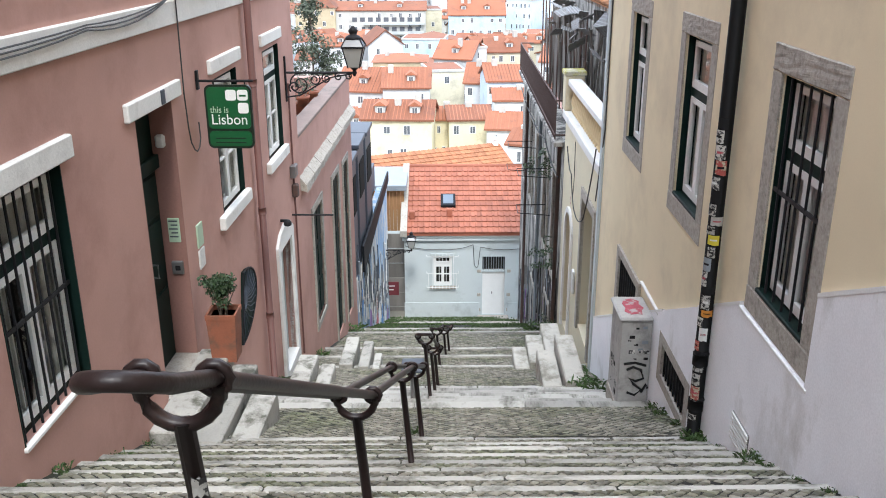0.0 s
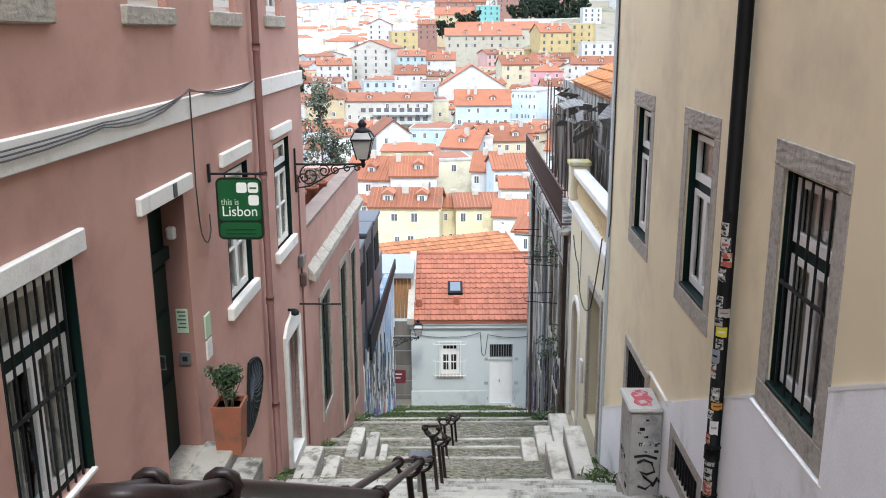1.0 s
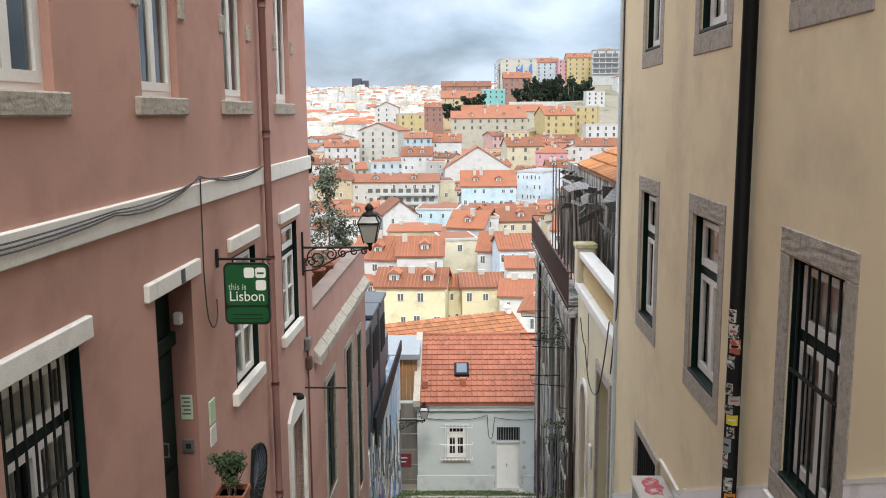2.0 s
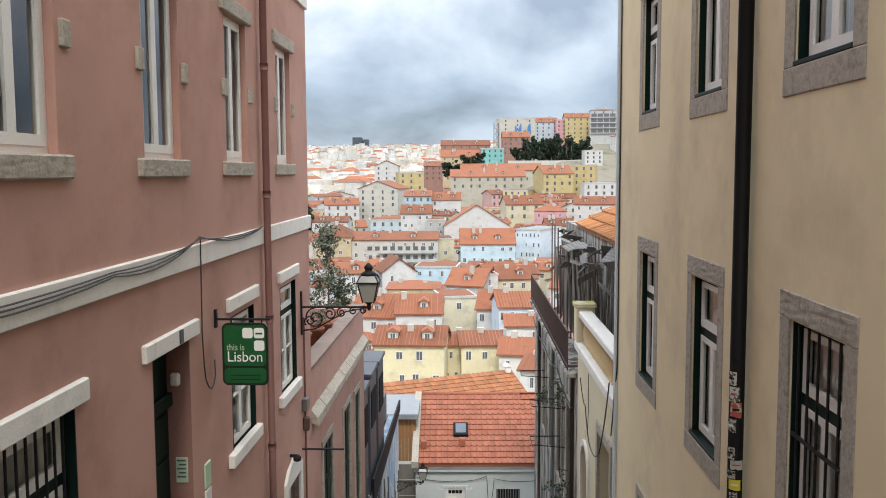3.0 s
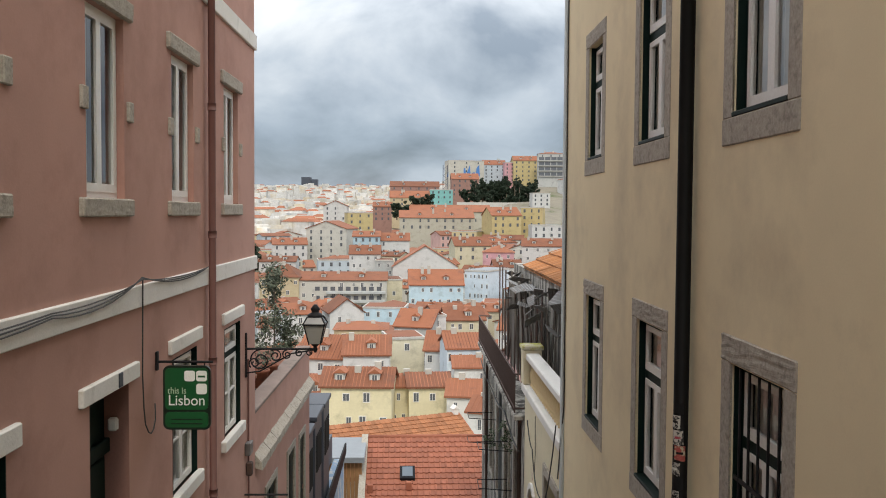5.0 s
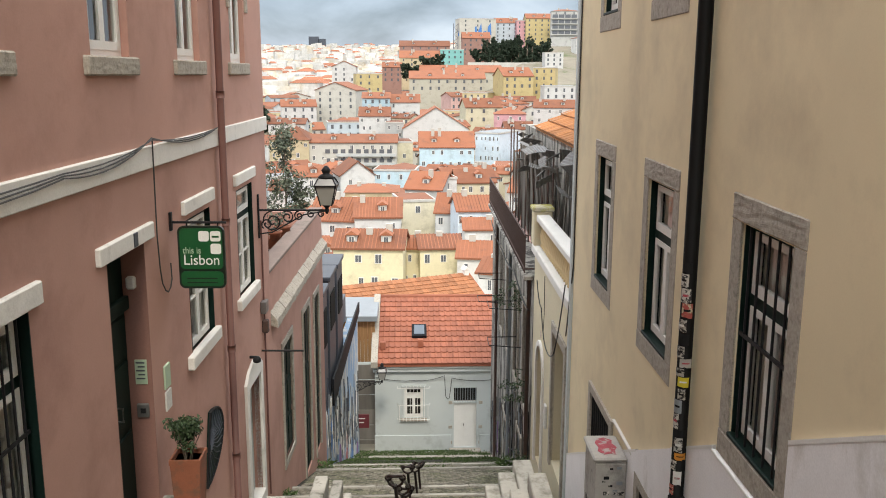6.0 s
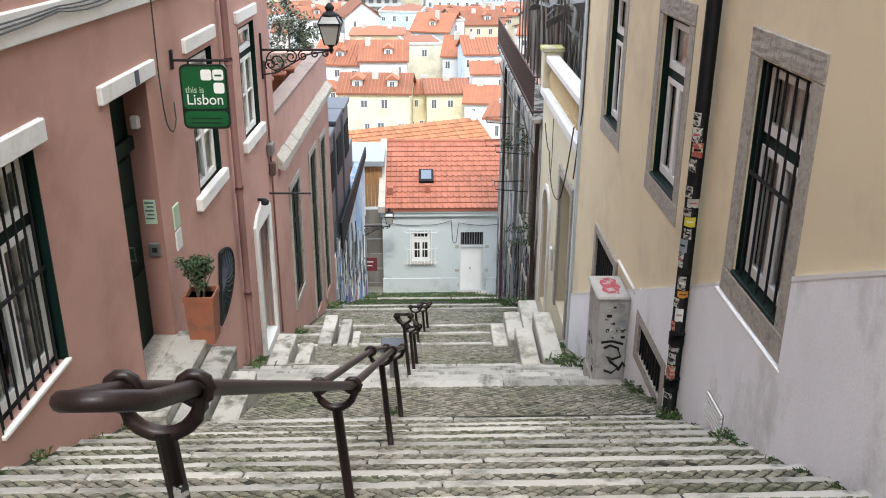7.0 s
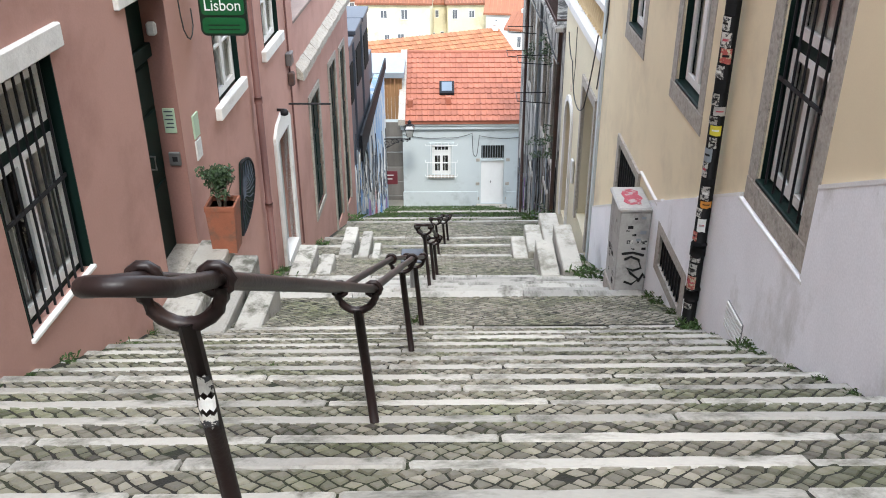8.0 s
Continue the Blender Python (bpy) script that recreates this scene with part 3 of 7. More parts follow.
box(bm, 14.08, 14.12, -0.12, 0.0, -4.54, -4.5)
part("wall_spotlight", bm, M["black_iron"], pink_house, "small dark wall spotlight", True)

# half-round ornamental grille
HALF = [(11.2 + 0.8 * math.cos(a * math.pi / 16 - math.pi / 2) + 0.16 * math.sin(a * math.pi / 16 - math.pi / 2), -4.88 + 0.48 * math.sin(a * math.pi / 16 - math.pi / 2)) for a in range(17)]
bm = bmesh.new()
prism(bm, HALF, -0.03, 0.0)
gr = part("half_round_grille", bm, M["green_paint"], pink_house, "dark green half-round ornamental grille")
bm = bmesh.new()
tube(bm, [(x, -0.035, z) for x, z in HALF], 0.016, 6, True)
part("grille_rim", bm, M["black_iron"], gr)
for x, z in HALF[1:16]:
    bm = bmesh.new()
    tube(bm, [(11.2 + (x - 11.2) * q, -0.036, -4.88 + (z + 4.88) * q + w2) for q, w2 in ((0.12, 0.0), (0.35, 0.03), (0.6, -0.02), (0.95, 0.0))], 0.007, 5)
    part("grille_bar", bm, M["slate"], gr)

# downpipe with collars
bm = bmesh.new()
tube(bm, [(12.5, -0.09, -6.9), (12.5, -0.09, 8.0)], 0.052, 12)
dp = part("downpipe", bm, M["pipe_pink"], pink_house, "brown painted downpipe", True)
for z in (-5.6, -3.9, -2.0, -0.2, 1.6, 3.4):
    bm = bmesh.new()
    tube(bm, [(12.5, -0.09, z), (12.5, -0.09, z + 0.1)], 0.062, 12)
    part("pipe_collar", bm, M["pipe_pink"], dp, smooth=True)
bm = bmesh.new()
tube(bm, [(15.3, -0.03, -7.6), (15.3, -0.03, -2.4)], 0.018, 6)
part("conduit", bm, M["pipe_pink"], pink_house)
bm = bmesh.new()
box(bm, 15.12, 15.38, -0.1, 0.0, -4.06, -3.84, 0.01)
part("junction_box", bm, M["steel"], pink_house, "grey electrical junction box")
bm = bmesh.new()
box(bm, 15.2, 15.34, -0.11, 0.0, -4.44, -4.2, 0.02)
part("junction_box", bm, M["rust"], pink_house, "rust brown junction box")


def cable(name, pts, r, label, m=None, sag=0.0):
    """A cable through points; sag: how far it hangs between them."""
    out = []
    for a, b in zip(pts, pts[1:]):
        a, b = Vector(a), Vector(b)
        for k in range(8):
            q = a.lerp(b, k / 8)
            q.z -= sag * 4 * (k / 8) * (1 - k / 8)
            out.append(q)
    out.append(Vector(pts[-1]))
    bm = bmesh.new()
    tube(bm, out, r, 6)
    return solid(name, bm, M["wire"], label, "cable", m)


for k in range(3):
    cable("wall_cable", [(-3.5, -0.06, -0.42 - 0.03 * k), (3.0, -0.06, -0.6 + 0.02 * k), (7.2, -0.07, -0.66 - 0.02 * k), (9.5, -0.06, -0.56 + 0.012 * k), (12.4, -0.06, -0.6)], 0.007, "black cable slung along the white band", LW, 0.05 + 0.03 * k)
cable("hanging_cable", [(9.52, -0.06, -0.55), (9.52, -0.05, -1.6), (9.56, -0.05, -1.98), (9.61, -0.05, -2.16), (9.68, -0.06, -2.26), (9.77, -0.06, -2.3), (9.86, -0.06, -2.27), (9.93, -0.06, -2.18), (9.95, -0.05, -2.0)], 0.008, "thin cable hanging down the pink wall", LW)

# ---- hanging sign ----
sign = thing("hanging_sign", "green enamel hostel sign hanging from an iron arm", "sign", LW @ pose(10.15, 0, 0))
bm = bmesh.new()
tube(bm, [(0, 0.0, -1.56), (0, -0.66, -1.56)], 0.015, 8)
box(bm, -0.03, 0.03, -0.03, 0.0, -1.66, -1.44, 0.006)
part("arm", bm, M["black_iron"], sign)
for y in (-0.2, -0.56):
    bm = bmesh.new()
    tube(bm, [(0, y, -1.55), (0, y, -1.64)], 0.008, 6)
    part("hanger", bm, M["black_iron"], sign)


def rounded(w, h, r, n=5):
    out = []
    for cx, cz, a0 in ((w / 2 - r, h / 2 - r, 0), (-w / 2 + r, h / 2 - r, 90), (-w / 2 + r, -h / 2 + r, 180), (w / 2 - r, -h / 2 + r, 270)):
        for k in range(n + 1):
            a = radians(a0 + 90 * k / n)
            out.append((cx + r * math.cos(a), cz + r * math.sin(a)))
    return out


def sign_plate(name, w, h, r, cx, cz, t0, t1, mat, parent, label=""):
    """A rounded plate across the street: its width runs out from the wall."""
    bm = bmesh.new()
    prism(bm, [(x + cx, z + cz) for x, z in rounded(w, h, r)], t0, t1)
    bmesh.ops.transform(bm, matrix=pose(0, 0, 0, 0, 0, -90), verts=bm.verts)
    return part(name, bm, mat, parent, label)


SX, SZ = 0.36, -1.975
board = sign_plate("board_edge", 0.545, 0.745, 0.07, SX, SZ, -0.02, 0.02, M["sign_dark"], sign, "dark rounded edge")
sign_plate("upper_field", 0.495, 0.485, 0.05, SX, SZ + 0.104, -0.026, -0.02, M["sign_green"], board)
sign_plate("lower_field", 0.495, 0.18, 0.05, SX, SZ - 0.255, -0.026, -0.02, M["sign_green"], board)
for dx, dz in ((0.035, 0.255), (0.172, 0.255), (0.172, 0.105)):
    sign_plate("white_square", 0.123, 0.123, 0.028, SX + dx, SZ + dz, -0.03, -0.026, M["sign_white"], board)
sign_plate("small_bar", 0.08, 0.022, 0.004, SX + 0.172, SZ + 0.25, -0.033, -0.03, M["sign_green"], board)
for k in range(2):
    sign_plate("text_bar", 0.36, 0.012, 0.003, SX, SZ - 0.25 - 0.05 * k, -0.029, -0.026, M["sign_dark"], board)


def lettering(name, text, size, m, mat, parent, label="", extrude=0.002, squash=1.0):
    """Raised letters from the built-in font, turned into a mesh."""
    cu = bpy.data.curves.new(name, "FONT")
    cu.body, cu.size, cu.extrude, cu.align_x = text, size, extrude, "CENTER"
    tmp = bpy.data.objects.new(name, cu)
    scene.collection.objects.link(tmp)
    bpy.context.view_layer.update()
    me = bpy.data.meshes.new_from_object(tmp.evaluated_get(bpy.context.evaluated_depsgraph_get()))
    bpy.data.objects.remove(tmp)
    me.transform(Matrix.Diagonal((squash, 1, 1, 1)))
    me.materials.clear()
    me.materials.append(mat)
    ob = new(name, me)
    ob.parent = parent
    ob.matrix_local = m
    if label:
        ob["label"] = label
    return ob


lettering("name_lettering", "Lisbon", 0.175, pose(-0.03, -SX, SZ - 0.085, 90, 0, -90), M["sign_white"], board, "white lettering", squash=0.93)
lettering("small_lettering", "this is", 0.11, pose(-0.03, -SX + 0.11, SZ + 0.05, 90, 0, -90), M["plaque_green"], board, "pale thin lettering", squash=0.85)

# ---- lower pink house with roof terrace ----
low_house = thing("terrace_house", "low pink house with a roof terrace parapet", "house", LW)
ops = [(17.3, 18.4, -7.9, -5.4), (20.05, 21.05, -9.6, -5.45), (21.95, 22.8, -9.9, -5.55)]
bm = bmesh.new()
wall_slab(bm, 16.05, 23.9, -14.0, -3.55, 0.3, ops, 0.03)
part("wall", bm, M["pink"], low_house, "dusty pink stucco")
bm = bmesh.new()
box(bm, 16.07, 23.95, 0.0, 0.36, -3.55, -3.48, 0.01)
part("parapet_cap", bm, M["old_cap"], low_house)
bm = bmesh.new()
box(bm, 16.07, 23.9, 0.35, 7.0, -4.7, -4.5)
part("terrace_floor", bm, M["limestone"], low_house)
bm = bmesh.new()
box(bm, 23.55, 23.9, 0.35, 7.0, -14.0, -3.55)
part("end_wall", bm, M["pink"], low_house)
for k in range(9):
    a = 16.1 + k * 0.865
    bm = bmesh.new()
    prism(bm, [(-0.12, -4.45), (0.03, -4.3), (0.03, -4.56), (-0.12, -4.6)], a, a + rnd.uniform(0.82, 0.86))
    bmesh.ops.transform(bm, matrix=Matrix(((0, 1, 0, 0), (1, 0, 0, 0), (0, 0, 1, 0), (0, 0, 0, 1))), verts=bm.verts)
    bmesh.ops.reverse_faces(bm, faces=bm.faces)
    bmesh.ops.subdivide_edges(bm, edges=list(bm.edges), cuts=5, use_grid_fill=True)
    for v in bm.verts:
        v.co += 0.022 * noise.noise_vector(v.co * 3.5)
    part("cornice_stone", bm, M["limestone"], low_house, "weathered grey cornice stone")
for i, (a, b, c, d) in enumerate(ops):
    bm = bmesh.new()
    wall_slab(bm, a - 0.14, b + 0.14, c - (0.12 if i == 0 else 0), d + 0.14, 0.06, [(a, b, c, d)], 0.0)
    sur = part("stone_surround", bm, M["limestone"], low_house, "grey stone surround")
    bm = bmesh.new()
    box(bm, a, b, 0.07, 0.3, c, d)
    leaf = part("door_leaf", bm, M["green_paint"], sur, "dark green shutter leaf")
    for k in range(2):
        for q in range(3):
            bm = bmesh.new()
            w2 = (b - a) / 2
            h2 = (d - c) / 3
            box(bm, a + k * w2 + 0.06, a + (k + 1) * w2 - 0.06, 0.05, 0.075, c + q * h2 + 0.06, c + (q + 1) * h2 - 0.06, 0.01)
            part("leaf_panel", bm, M["green_paint"], leaf)
bm = bmesh.new()
tube(bm, [(15.1, 0.0, -4.73), (15.1, -0.75, -4.73)], 0.018, 6)
solid("iron_wall_rod", bm, M["black_iron"], "thin iron rod sticking out of the wall", "rod", LW)

# ---- street lantern on a scrolled bracket ----
lantern = thing("street_lantern", "black iron street lantern on a scrolled wall bracket", "street lamp", LW @ pose(15.2, 0, 0.1))
bm = bmesh.new()
tube(bm, [(0, 0.0, -2.3), (0, -1.25, -2.3)], 0.02, 8)
part("arm", bm, M["black_iron"], lantern)
bm = bmesh.new()
box(bm, -0.03, 0.03, -0.03, 0.0, -2.8, -2.02, 0.008)
part("wall_plate", bm, M["black_iron"], lantern)


def scroll(cx, cz, r0, r1, a0, turns, n=26):
    return [(0, -(cx + (r0 + (r1 - r0) * k / n) * math.cos(a0 + turns * 2 * math.pi * k / n)), cz + (r0 + (r1 - r0) * k / n) * math.sin(a0 + turns * 2 * math.pi * k / n)) for k in range(n + 1)]


for c in ((0.26, -2.5, 0.19, 0.04, 1.57, 1.6), (0.16, -2.55, 0.1, 0.03, 4.0, -1.3), (0.52, -2.42, 0.11, 0.03, 2.2, -1.5), (0.72, -2.4, 0.085, 0.02, 1.57, 1.4), (0.93, -2.37, 0.065, 0.02, 1.57, 1.3), (1.1, -2.36, 0.06, 0.02, 1.57, -1.4)):
    bm = bmesh.new()
    tube(bm, scroll(*c), 0.014, 6)
    part("scroll", bm, M["black_iron"], lantern)
bm = bmesh.new()
tube(bm, [(0, -0.03, -2.72), (0, -0.25, -2.69), (0, -0.5, -2.55), (0, -0.8, -2.38), (0, -1.21, -2.31)], 0.014, 6)
part("brace", bm, M["black_iron"], lantern)
bm = bmesh.new()
lathe(bm, [(0.02, -2.36), (0.045, -2.3), (0.03, -2.26), (0.07, -2.22), (0.09, -2.2)], 10, 0, -1.21)
part("lamp_foot", bm, M["black_iron"], lantern, "", True)
bm = bmesh.new()
lathe(bm, [(0.135, -2.2), (0.25, -1.87)], 4, 0, -1.21)
bmesh.ops.transform(bm, matrix=Matrix.Translation((0, -1.21, 0)) @ pose(0, 0, 0, 0, 0, 45) @ Matrix.Translation((0, 1.21, 0)), verts=bm.verts)
part("lantern_glass", bm, M["lamp_glass"], lantern, "cloudy lantern glass")
for k in range(4):
    a = k * math.pi / 2 + math.pi / 2
    bm = bmesh.new()
    tube(bm, [(0.136 * math.cos(a + 0.785), -1.21 + 0.136 * math.sin(a + 0.785), -2.21), (0.252 * math.cos(a + 0.785), -1.21 + 0.252 * math.sin(a + 0.785), -1.85)], 0.012, 5)
    part("lantern_edge", bm, M["black_iron"], lantern)
bm = bmesh.new()
lathe(bm, [(0.135, -1.74), (0.145, -1.72), (0.11, -1.68), (0.06, -1.66), (0.07, -1.63), (0.085, -1.6), (0.05, -1.55), (0.02, -1.52)], 12, 0, -1.21)
part("lantern_cap", bm, M["black_iron"], lantern, "", True)
turn = Matrix.Translation((0, -1.21, 0)) @ pose(0, 0, 0, 0, 0, 45) @ Matrix.Translation((0, 1.21, 0))
bm = bmesh.new()
lathe(bm, [(0.265, -1.85), (0.175, -1.74)], 4, 0, -1.21)
bmesh.ops.transform(bm, matrix=turn, verts=bm.verts)
part("upper_glass", bm, M["win_dark"], lantern, "sloping glazed lantern top")
bm = bmesh.new()
lathe(bm, [(0.275, -1.875), (0.275, -1.845), (0.25, -1.845), (0.25, -1.875)], 4, 0, -1.21)
bmesh.ops.transform(bm, matrix=turn, verts=bm.verts)
part("lantern_rim", bm, M["black_iron"], lantern)
for k in range(4):
    a = (k + 0.5) * math.pi / 2
    bm = bmesh.new()
    tube(bm, [(0.268 * math.cos(a), -1.21 + 0.268 * math.sin(a), -1.85), (0.178 * math.cos(a), -1.21 + 0.178 * math.sin(a), -1.73)], 0.012, 5)
    part("top_edge", bm, M["black_iron"], lantern)

# ---- mural house beyond the terrace: blue wall, dark sheet dormers, sloping awning ----
mural = thing("mural_house", "blue mural-painted house with dark sheet-metal upper floor", "house", LW)
bm = bmesh.new()
wall_slab(bm, 23.9, 34.4, -18.0, -9.6, 0.4, [(26.0, 27.0, -12.4, -10.2), (29.5, 30.5, -13.6, -11.2)], 0.03)
part("wall", bm, M["blue_wall"], mural, "blue wall with faded mural paint")
for a, w, zt in ((23.95, 1.15, -6.05), (25.6, 1.6, -5.98), (27.75, 1.65, -6.06)):
    bm = bmesh.new()
    box(bm, a, a + w, 0.08, 1.9, -9.7, zt, 0.02)
    d = part("dormer", bm, M["slate"], mural, "dark blue-grey sheet-clad dormer")
    bm = bmesh.new()
    box(bm, a - 0.05, a + w + 0.05, 0.02, 2.0, zt, zt + 0.14, 0.02)
    part("dormer_roof", bm, M["slate"], d, "blue-grey sheet capping")
    # no glass: a near-black box paints the window as dark inside
    bm = bmesh.new()
    box(bm, a + 0.25, a + w - 0.25, 0.05, 0.09, zt - 1.6, zt - 0.5)
    part("dormer_window", bm, M["room_dark"], d)
bm = bmesh.new()
box(bm, 23.92, 34.4, 0.5, 6.0, -9.6, -8.6)
part("roof_deck", bm, M["slate"], mural)
bm = bmesh.new()
box(bm, 23.95, 30.2, 0.7, 1.4, -9.6, -6.5)
part("upper_wall", bm, M["slate"], mural, "dark sheet-clad upper wall")
bm = bmesh.new()
prism(bm, [(25.3, -8.95), (34.4, -8.95), (34.4, -9.35), (25.3, -9.8)], -0.06, 0.0)
part("parapet_panel", bm, M["dark_sheet"], mural, "long dark sheet-metal parapet panel")
for k in range(60):
    # leaning zebra stripes and drips of the mural
    bm = bmesh.new()
    u = 24.2 + k * 0.165
    zb = street_z(u) + rnd.uniform(0.1, 1.2)
    h = rnd.uniform(0.9, 2.4)
    w = rnd.uniform(0.012, 0.035)
    tube(bm, [(u + 0.12 * math.sin(q * 1.3 + k), 0.026, zb + h * q / 5) for q in range(6)], w, 5)
    part("mural_stripe", bm, M[("paper", "slate", "zinc", "decay", "slate", "zinc", "paper", "plank_grey")[k % 8]], mural)
for k in range(9):
    bm = bmesh.new()
    u = 25.0 + k * 1.02
    z = -9.9 - rnd.random() * 1.5 - 0.42 * k
    w, h = 0.3 + 0.4 * rnd.random(), 0.5 + 1.2 * rnd.random()
    prism(bm, [(u, z - h), (u + w, z - h * 0.8), (u + w * 0.8, z), (u + w * 0.3, z + 0.2), (u - 0.1, z - h * 0.4)], 0.018, 0.028)
    part("mural_patch", bm, M[("ink_blue", "paper", "ink_purple", "zinc", "ink_red", "paper")[k % 6]], mural)

# ---- beige house on the other side ----
beige = thing("beige_house", "beige stucco house with stone window surrounds and grey plinth", "house", RW)
RWIN = [(5.5, 6.9), (8.42, 9.83), (11.36, 12.72)]
RUP = [(5.54, 6.98), (8.46, 9.87), (11.42, 12.75)]


def ru(a, b, z0, z1):
    return (-b, -a, z0, z1)


ops = [ru(a + 0.2, b - 0.2, -2.78, -0.99) for a, b in RWIN] + [ru(a + 0.2, b - 0.2, 0.95, 2.72 if a < 11 else 2.56) for a, b in RUP] + [ru(a + 0.2, b - 0.2, 4.7, 6.4) for a, b in RUP]
ops += [ru(2.6, 3.7, -2.0, -0.99), ru(2.6, 3.7, 0.95, 2.72), ru(8.28, 9.36, -4.95, -4.56), ru(10.98, 12.3, -5.9, -4.5)]
bm = bmesh.new()
wall_slab(bm, -14.25, 4.0, -10.0, 8.0, 0.45, ops)
part("wall", bm, M["beige"], beige, "beige stucco")
bm = bmesh.new()
box(bm, -14.25, -13.8, 0.46, 9.0, -10.0, 8.0)
part("end_wall", bm, M["house_white"], beige)
bm = bmesh.new()
box(bm, -14.25, 4.0, 0.46, 9.0, 8.0, 8.3)
part("roof", bm, M["tile_far"], beige)
bm = bmesh.new()
box(bm, -14.42, -14.25, -0.05, 0.4, -10.0, 8.0, 0.015)
part("corner_strip", bm, M["house_white"], beige, "white corner pilaster")


def stone_window(a, b, z0, z1, barred, top_rough=True):
    """A stone surround with a deep dark green reveal and white sashes; z0, z1: the surround's outer edges."""
    u0, u1 = -b, -a
    w = sash_window(beige, u0 + 0.2, u1 - 0.2, z0 + 0.22, z1 - 0.22, 0.12, M["green_paint"], M["white_paint"], transom=0.66,
                    curtain=[(z0 + 0.24, z1 - 0.24, u0 + 0.2, u1 - 0.2)])
    slab_part("lintel", w, u0, u1, z1 - 0.215, z1, 0.012, M["limestone"], "rough pitted limestone lintel", bev=0.012, rough=0.007)
    slab_part("jamb", w, u0 + 0.005, u0 + 0.2, z0 + 0.22, z1 - 0.217, 0.008, M["limestone"], bev=0.006)
    slab_part("jamb", w, u1 - 0.2, u1 - 0.005, z0 + 0.22, z1 - 0.217, 0.008, M["limestone"], bev=0.006)
    slab_part("sill", w, u0, u1, z0, z0 + 0.218, 0.012, M["limestone"], "grey limestone sill", bev=0.01)
    bm = bmesh.new()
    box(bm, u0 + 0.2, u1 - 0.2, -0.01, 0.1, z0 + 0.22, z0 + 0.26, 0.008)
    part("sill_board", bm, M["green_paint"], w, "dark green sill board")
    for uu in (u0 + 0.2, u1 - 0.215):
        bm = bmesh.new()
        box(bm, uu, uu + 0.015, 0.03, 0.11, z0 + 0.26, z1 - 0.22)
        part("reveal_lining", bm, M["green_paint"], w)
    if barred:
        bars(w, u0 + 0.24, u1 - 0.24, z0 + 0.26, z1 - 0.22, 0.03, 5, M["black_iron"], (z0 + 1.12,))
    return w


for i, (a, b) in enumerate(RWIN):
    stone_window(a, b, -3.0, -0.77, i == 0)
for a, b in RUP:
    stone_window(a, b, 0.73, 2.94 if a < 11 else 2.78, False)
    stone_window(a, b, 4.48, 6.62, False)
stone_window(2.4, 3.9, -2.22, -0.77, True)
stone_window(2.4, 3.9, 0.73, 2.94, False)


def plinth_top(y):
    return -2.25 - 0.466 * (y - 5.37)


# plinth in bays between the openings
for a, b, hole in ((-4.0, 5.47, None), (5.47, 6.93, "win"), (6.93, 8.13, None), (8.13, 9.51, "grate"), (9.51, 10.78, None), (10.78, 12.5, "vent"), (12.5, 14.2, None)):
    bm = bmesh.new()
    za, zb = plinth_top(a), plinth_top(b)
    bot = -10.0
    if hole == "win":
        za = zb = -3.005
    if hole == "vent":
        za = zb = -6.0
    if hole == "grate":
        prism(bm, [(-b, -4.44), (-a, -4.44), (-a, za), (-b, zb)], -0.03, 0.0)
        za = zb = -5.07
    prism(bm, [(-b, bot), (-a, bot), (-a, za), (-b, zb)], -0.03, 0.0)
    part("plinth", bm, M["plinth"], beige, "grey painted plinth")
    if not hole:
        bm = bmesh.new()
        prism(bm, [(-b, plinth_top(b) - 0.02), (-a, plinth_top(a) - 0.02), (-a, plinth_top(a) + 0.014), (-b, plinth_top(b) + 0.014)], -0.034, 0.0)
        part("plinth_edge", bm, M["white_paint"], beige, "white plinth edge")
slab_part("ledge", beige, -6.95, -5.43, -3.04, -3.006, 0.037, M["white_paint"], "thin white ledge", bev=0.006)
slab_part("ledge", beige, -10.78, -9.7, -4.34, -4.31, 0.034, M["trim"], "thin white ledge", bev=0.006)
# low barred cellar windows
for a, b, z0, z1 in ((8.28, 9.36, -4.95, -4.56), (10.98, 12.3, -5.9, -4.5)):
    bm = bmesh.new()
    wall_slab(bm, -b - 0.15, -a + 0.15, z0 - 0.12, z1 + 0.12, 0.06, [(-b, -a, z0, z1)], -0.036)
    sur = part("cellar_window", bm, M["limestone"], beige, "barred cellar window in a stone surround")
    # near-black panel behind the bars: the cellar's shade put into the colour
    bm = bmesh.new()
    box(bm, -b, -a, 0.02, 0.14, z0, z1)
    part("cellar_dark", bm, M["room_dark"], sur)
    bars(sur, -b, -a, z0, z1, -0.005, 9, M["black_iron"])
bm = bmesh.new()
box(bm, -6.78, -6.34, -0.036, -0.02, -4.22, -3.94, 0.006)
vent = part("air_vent", bm, M["steel"], beige, "white louvred air vent")
for k in range(6):
    bm = bmesh.new()
    box(bm, -6.77, -6.35, -0.05, -0.034, -4.205 + k * 0.045, -4.178 + k * 0.045)
    part("slat", bm, M["white_paint"], vent)

# black downpipe covered in stickers
pipe = thing("downpipe", "black downpipe plastered with torn stickers", "pipe", RW)
bm = bmesh.new()
tube(bm, [(-7.67, -0.09, -4.86), (-7.67, -0.09, 8.0)], 0.068, 12)
part("pipe", bm, M["pipe_black"], pipe, "", True)
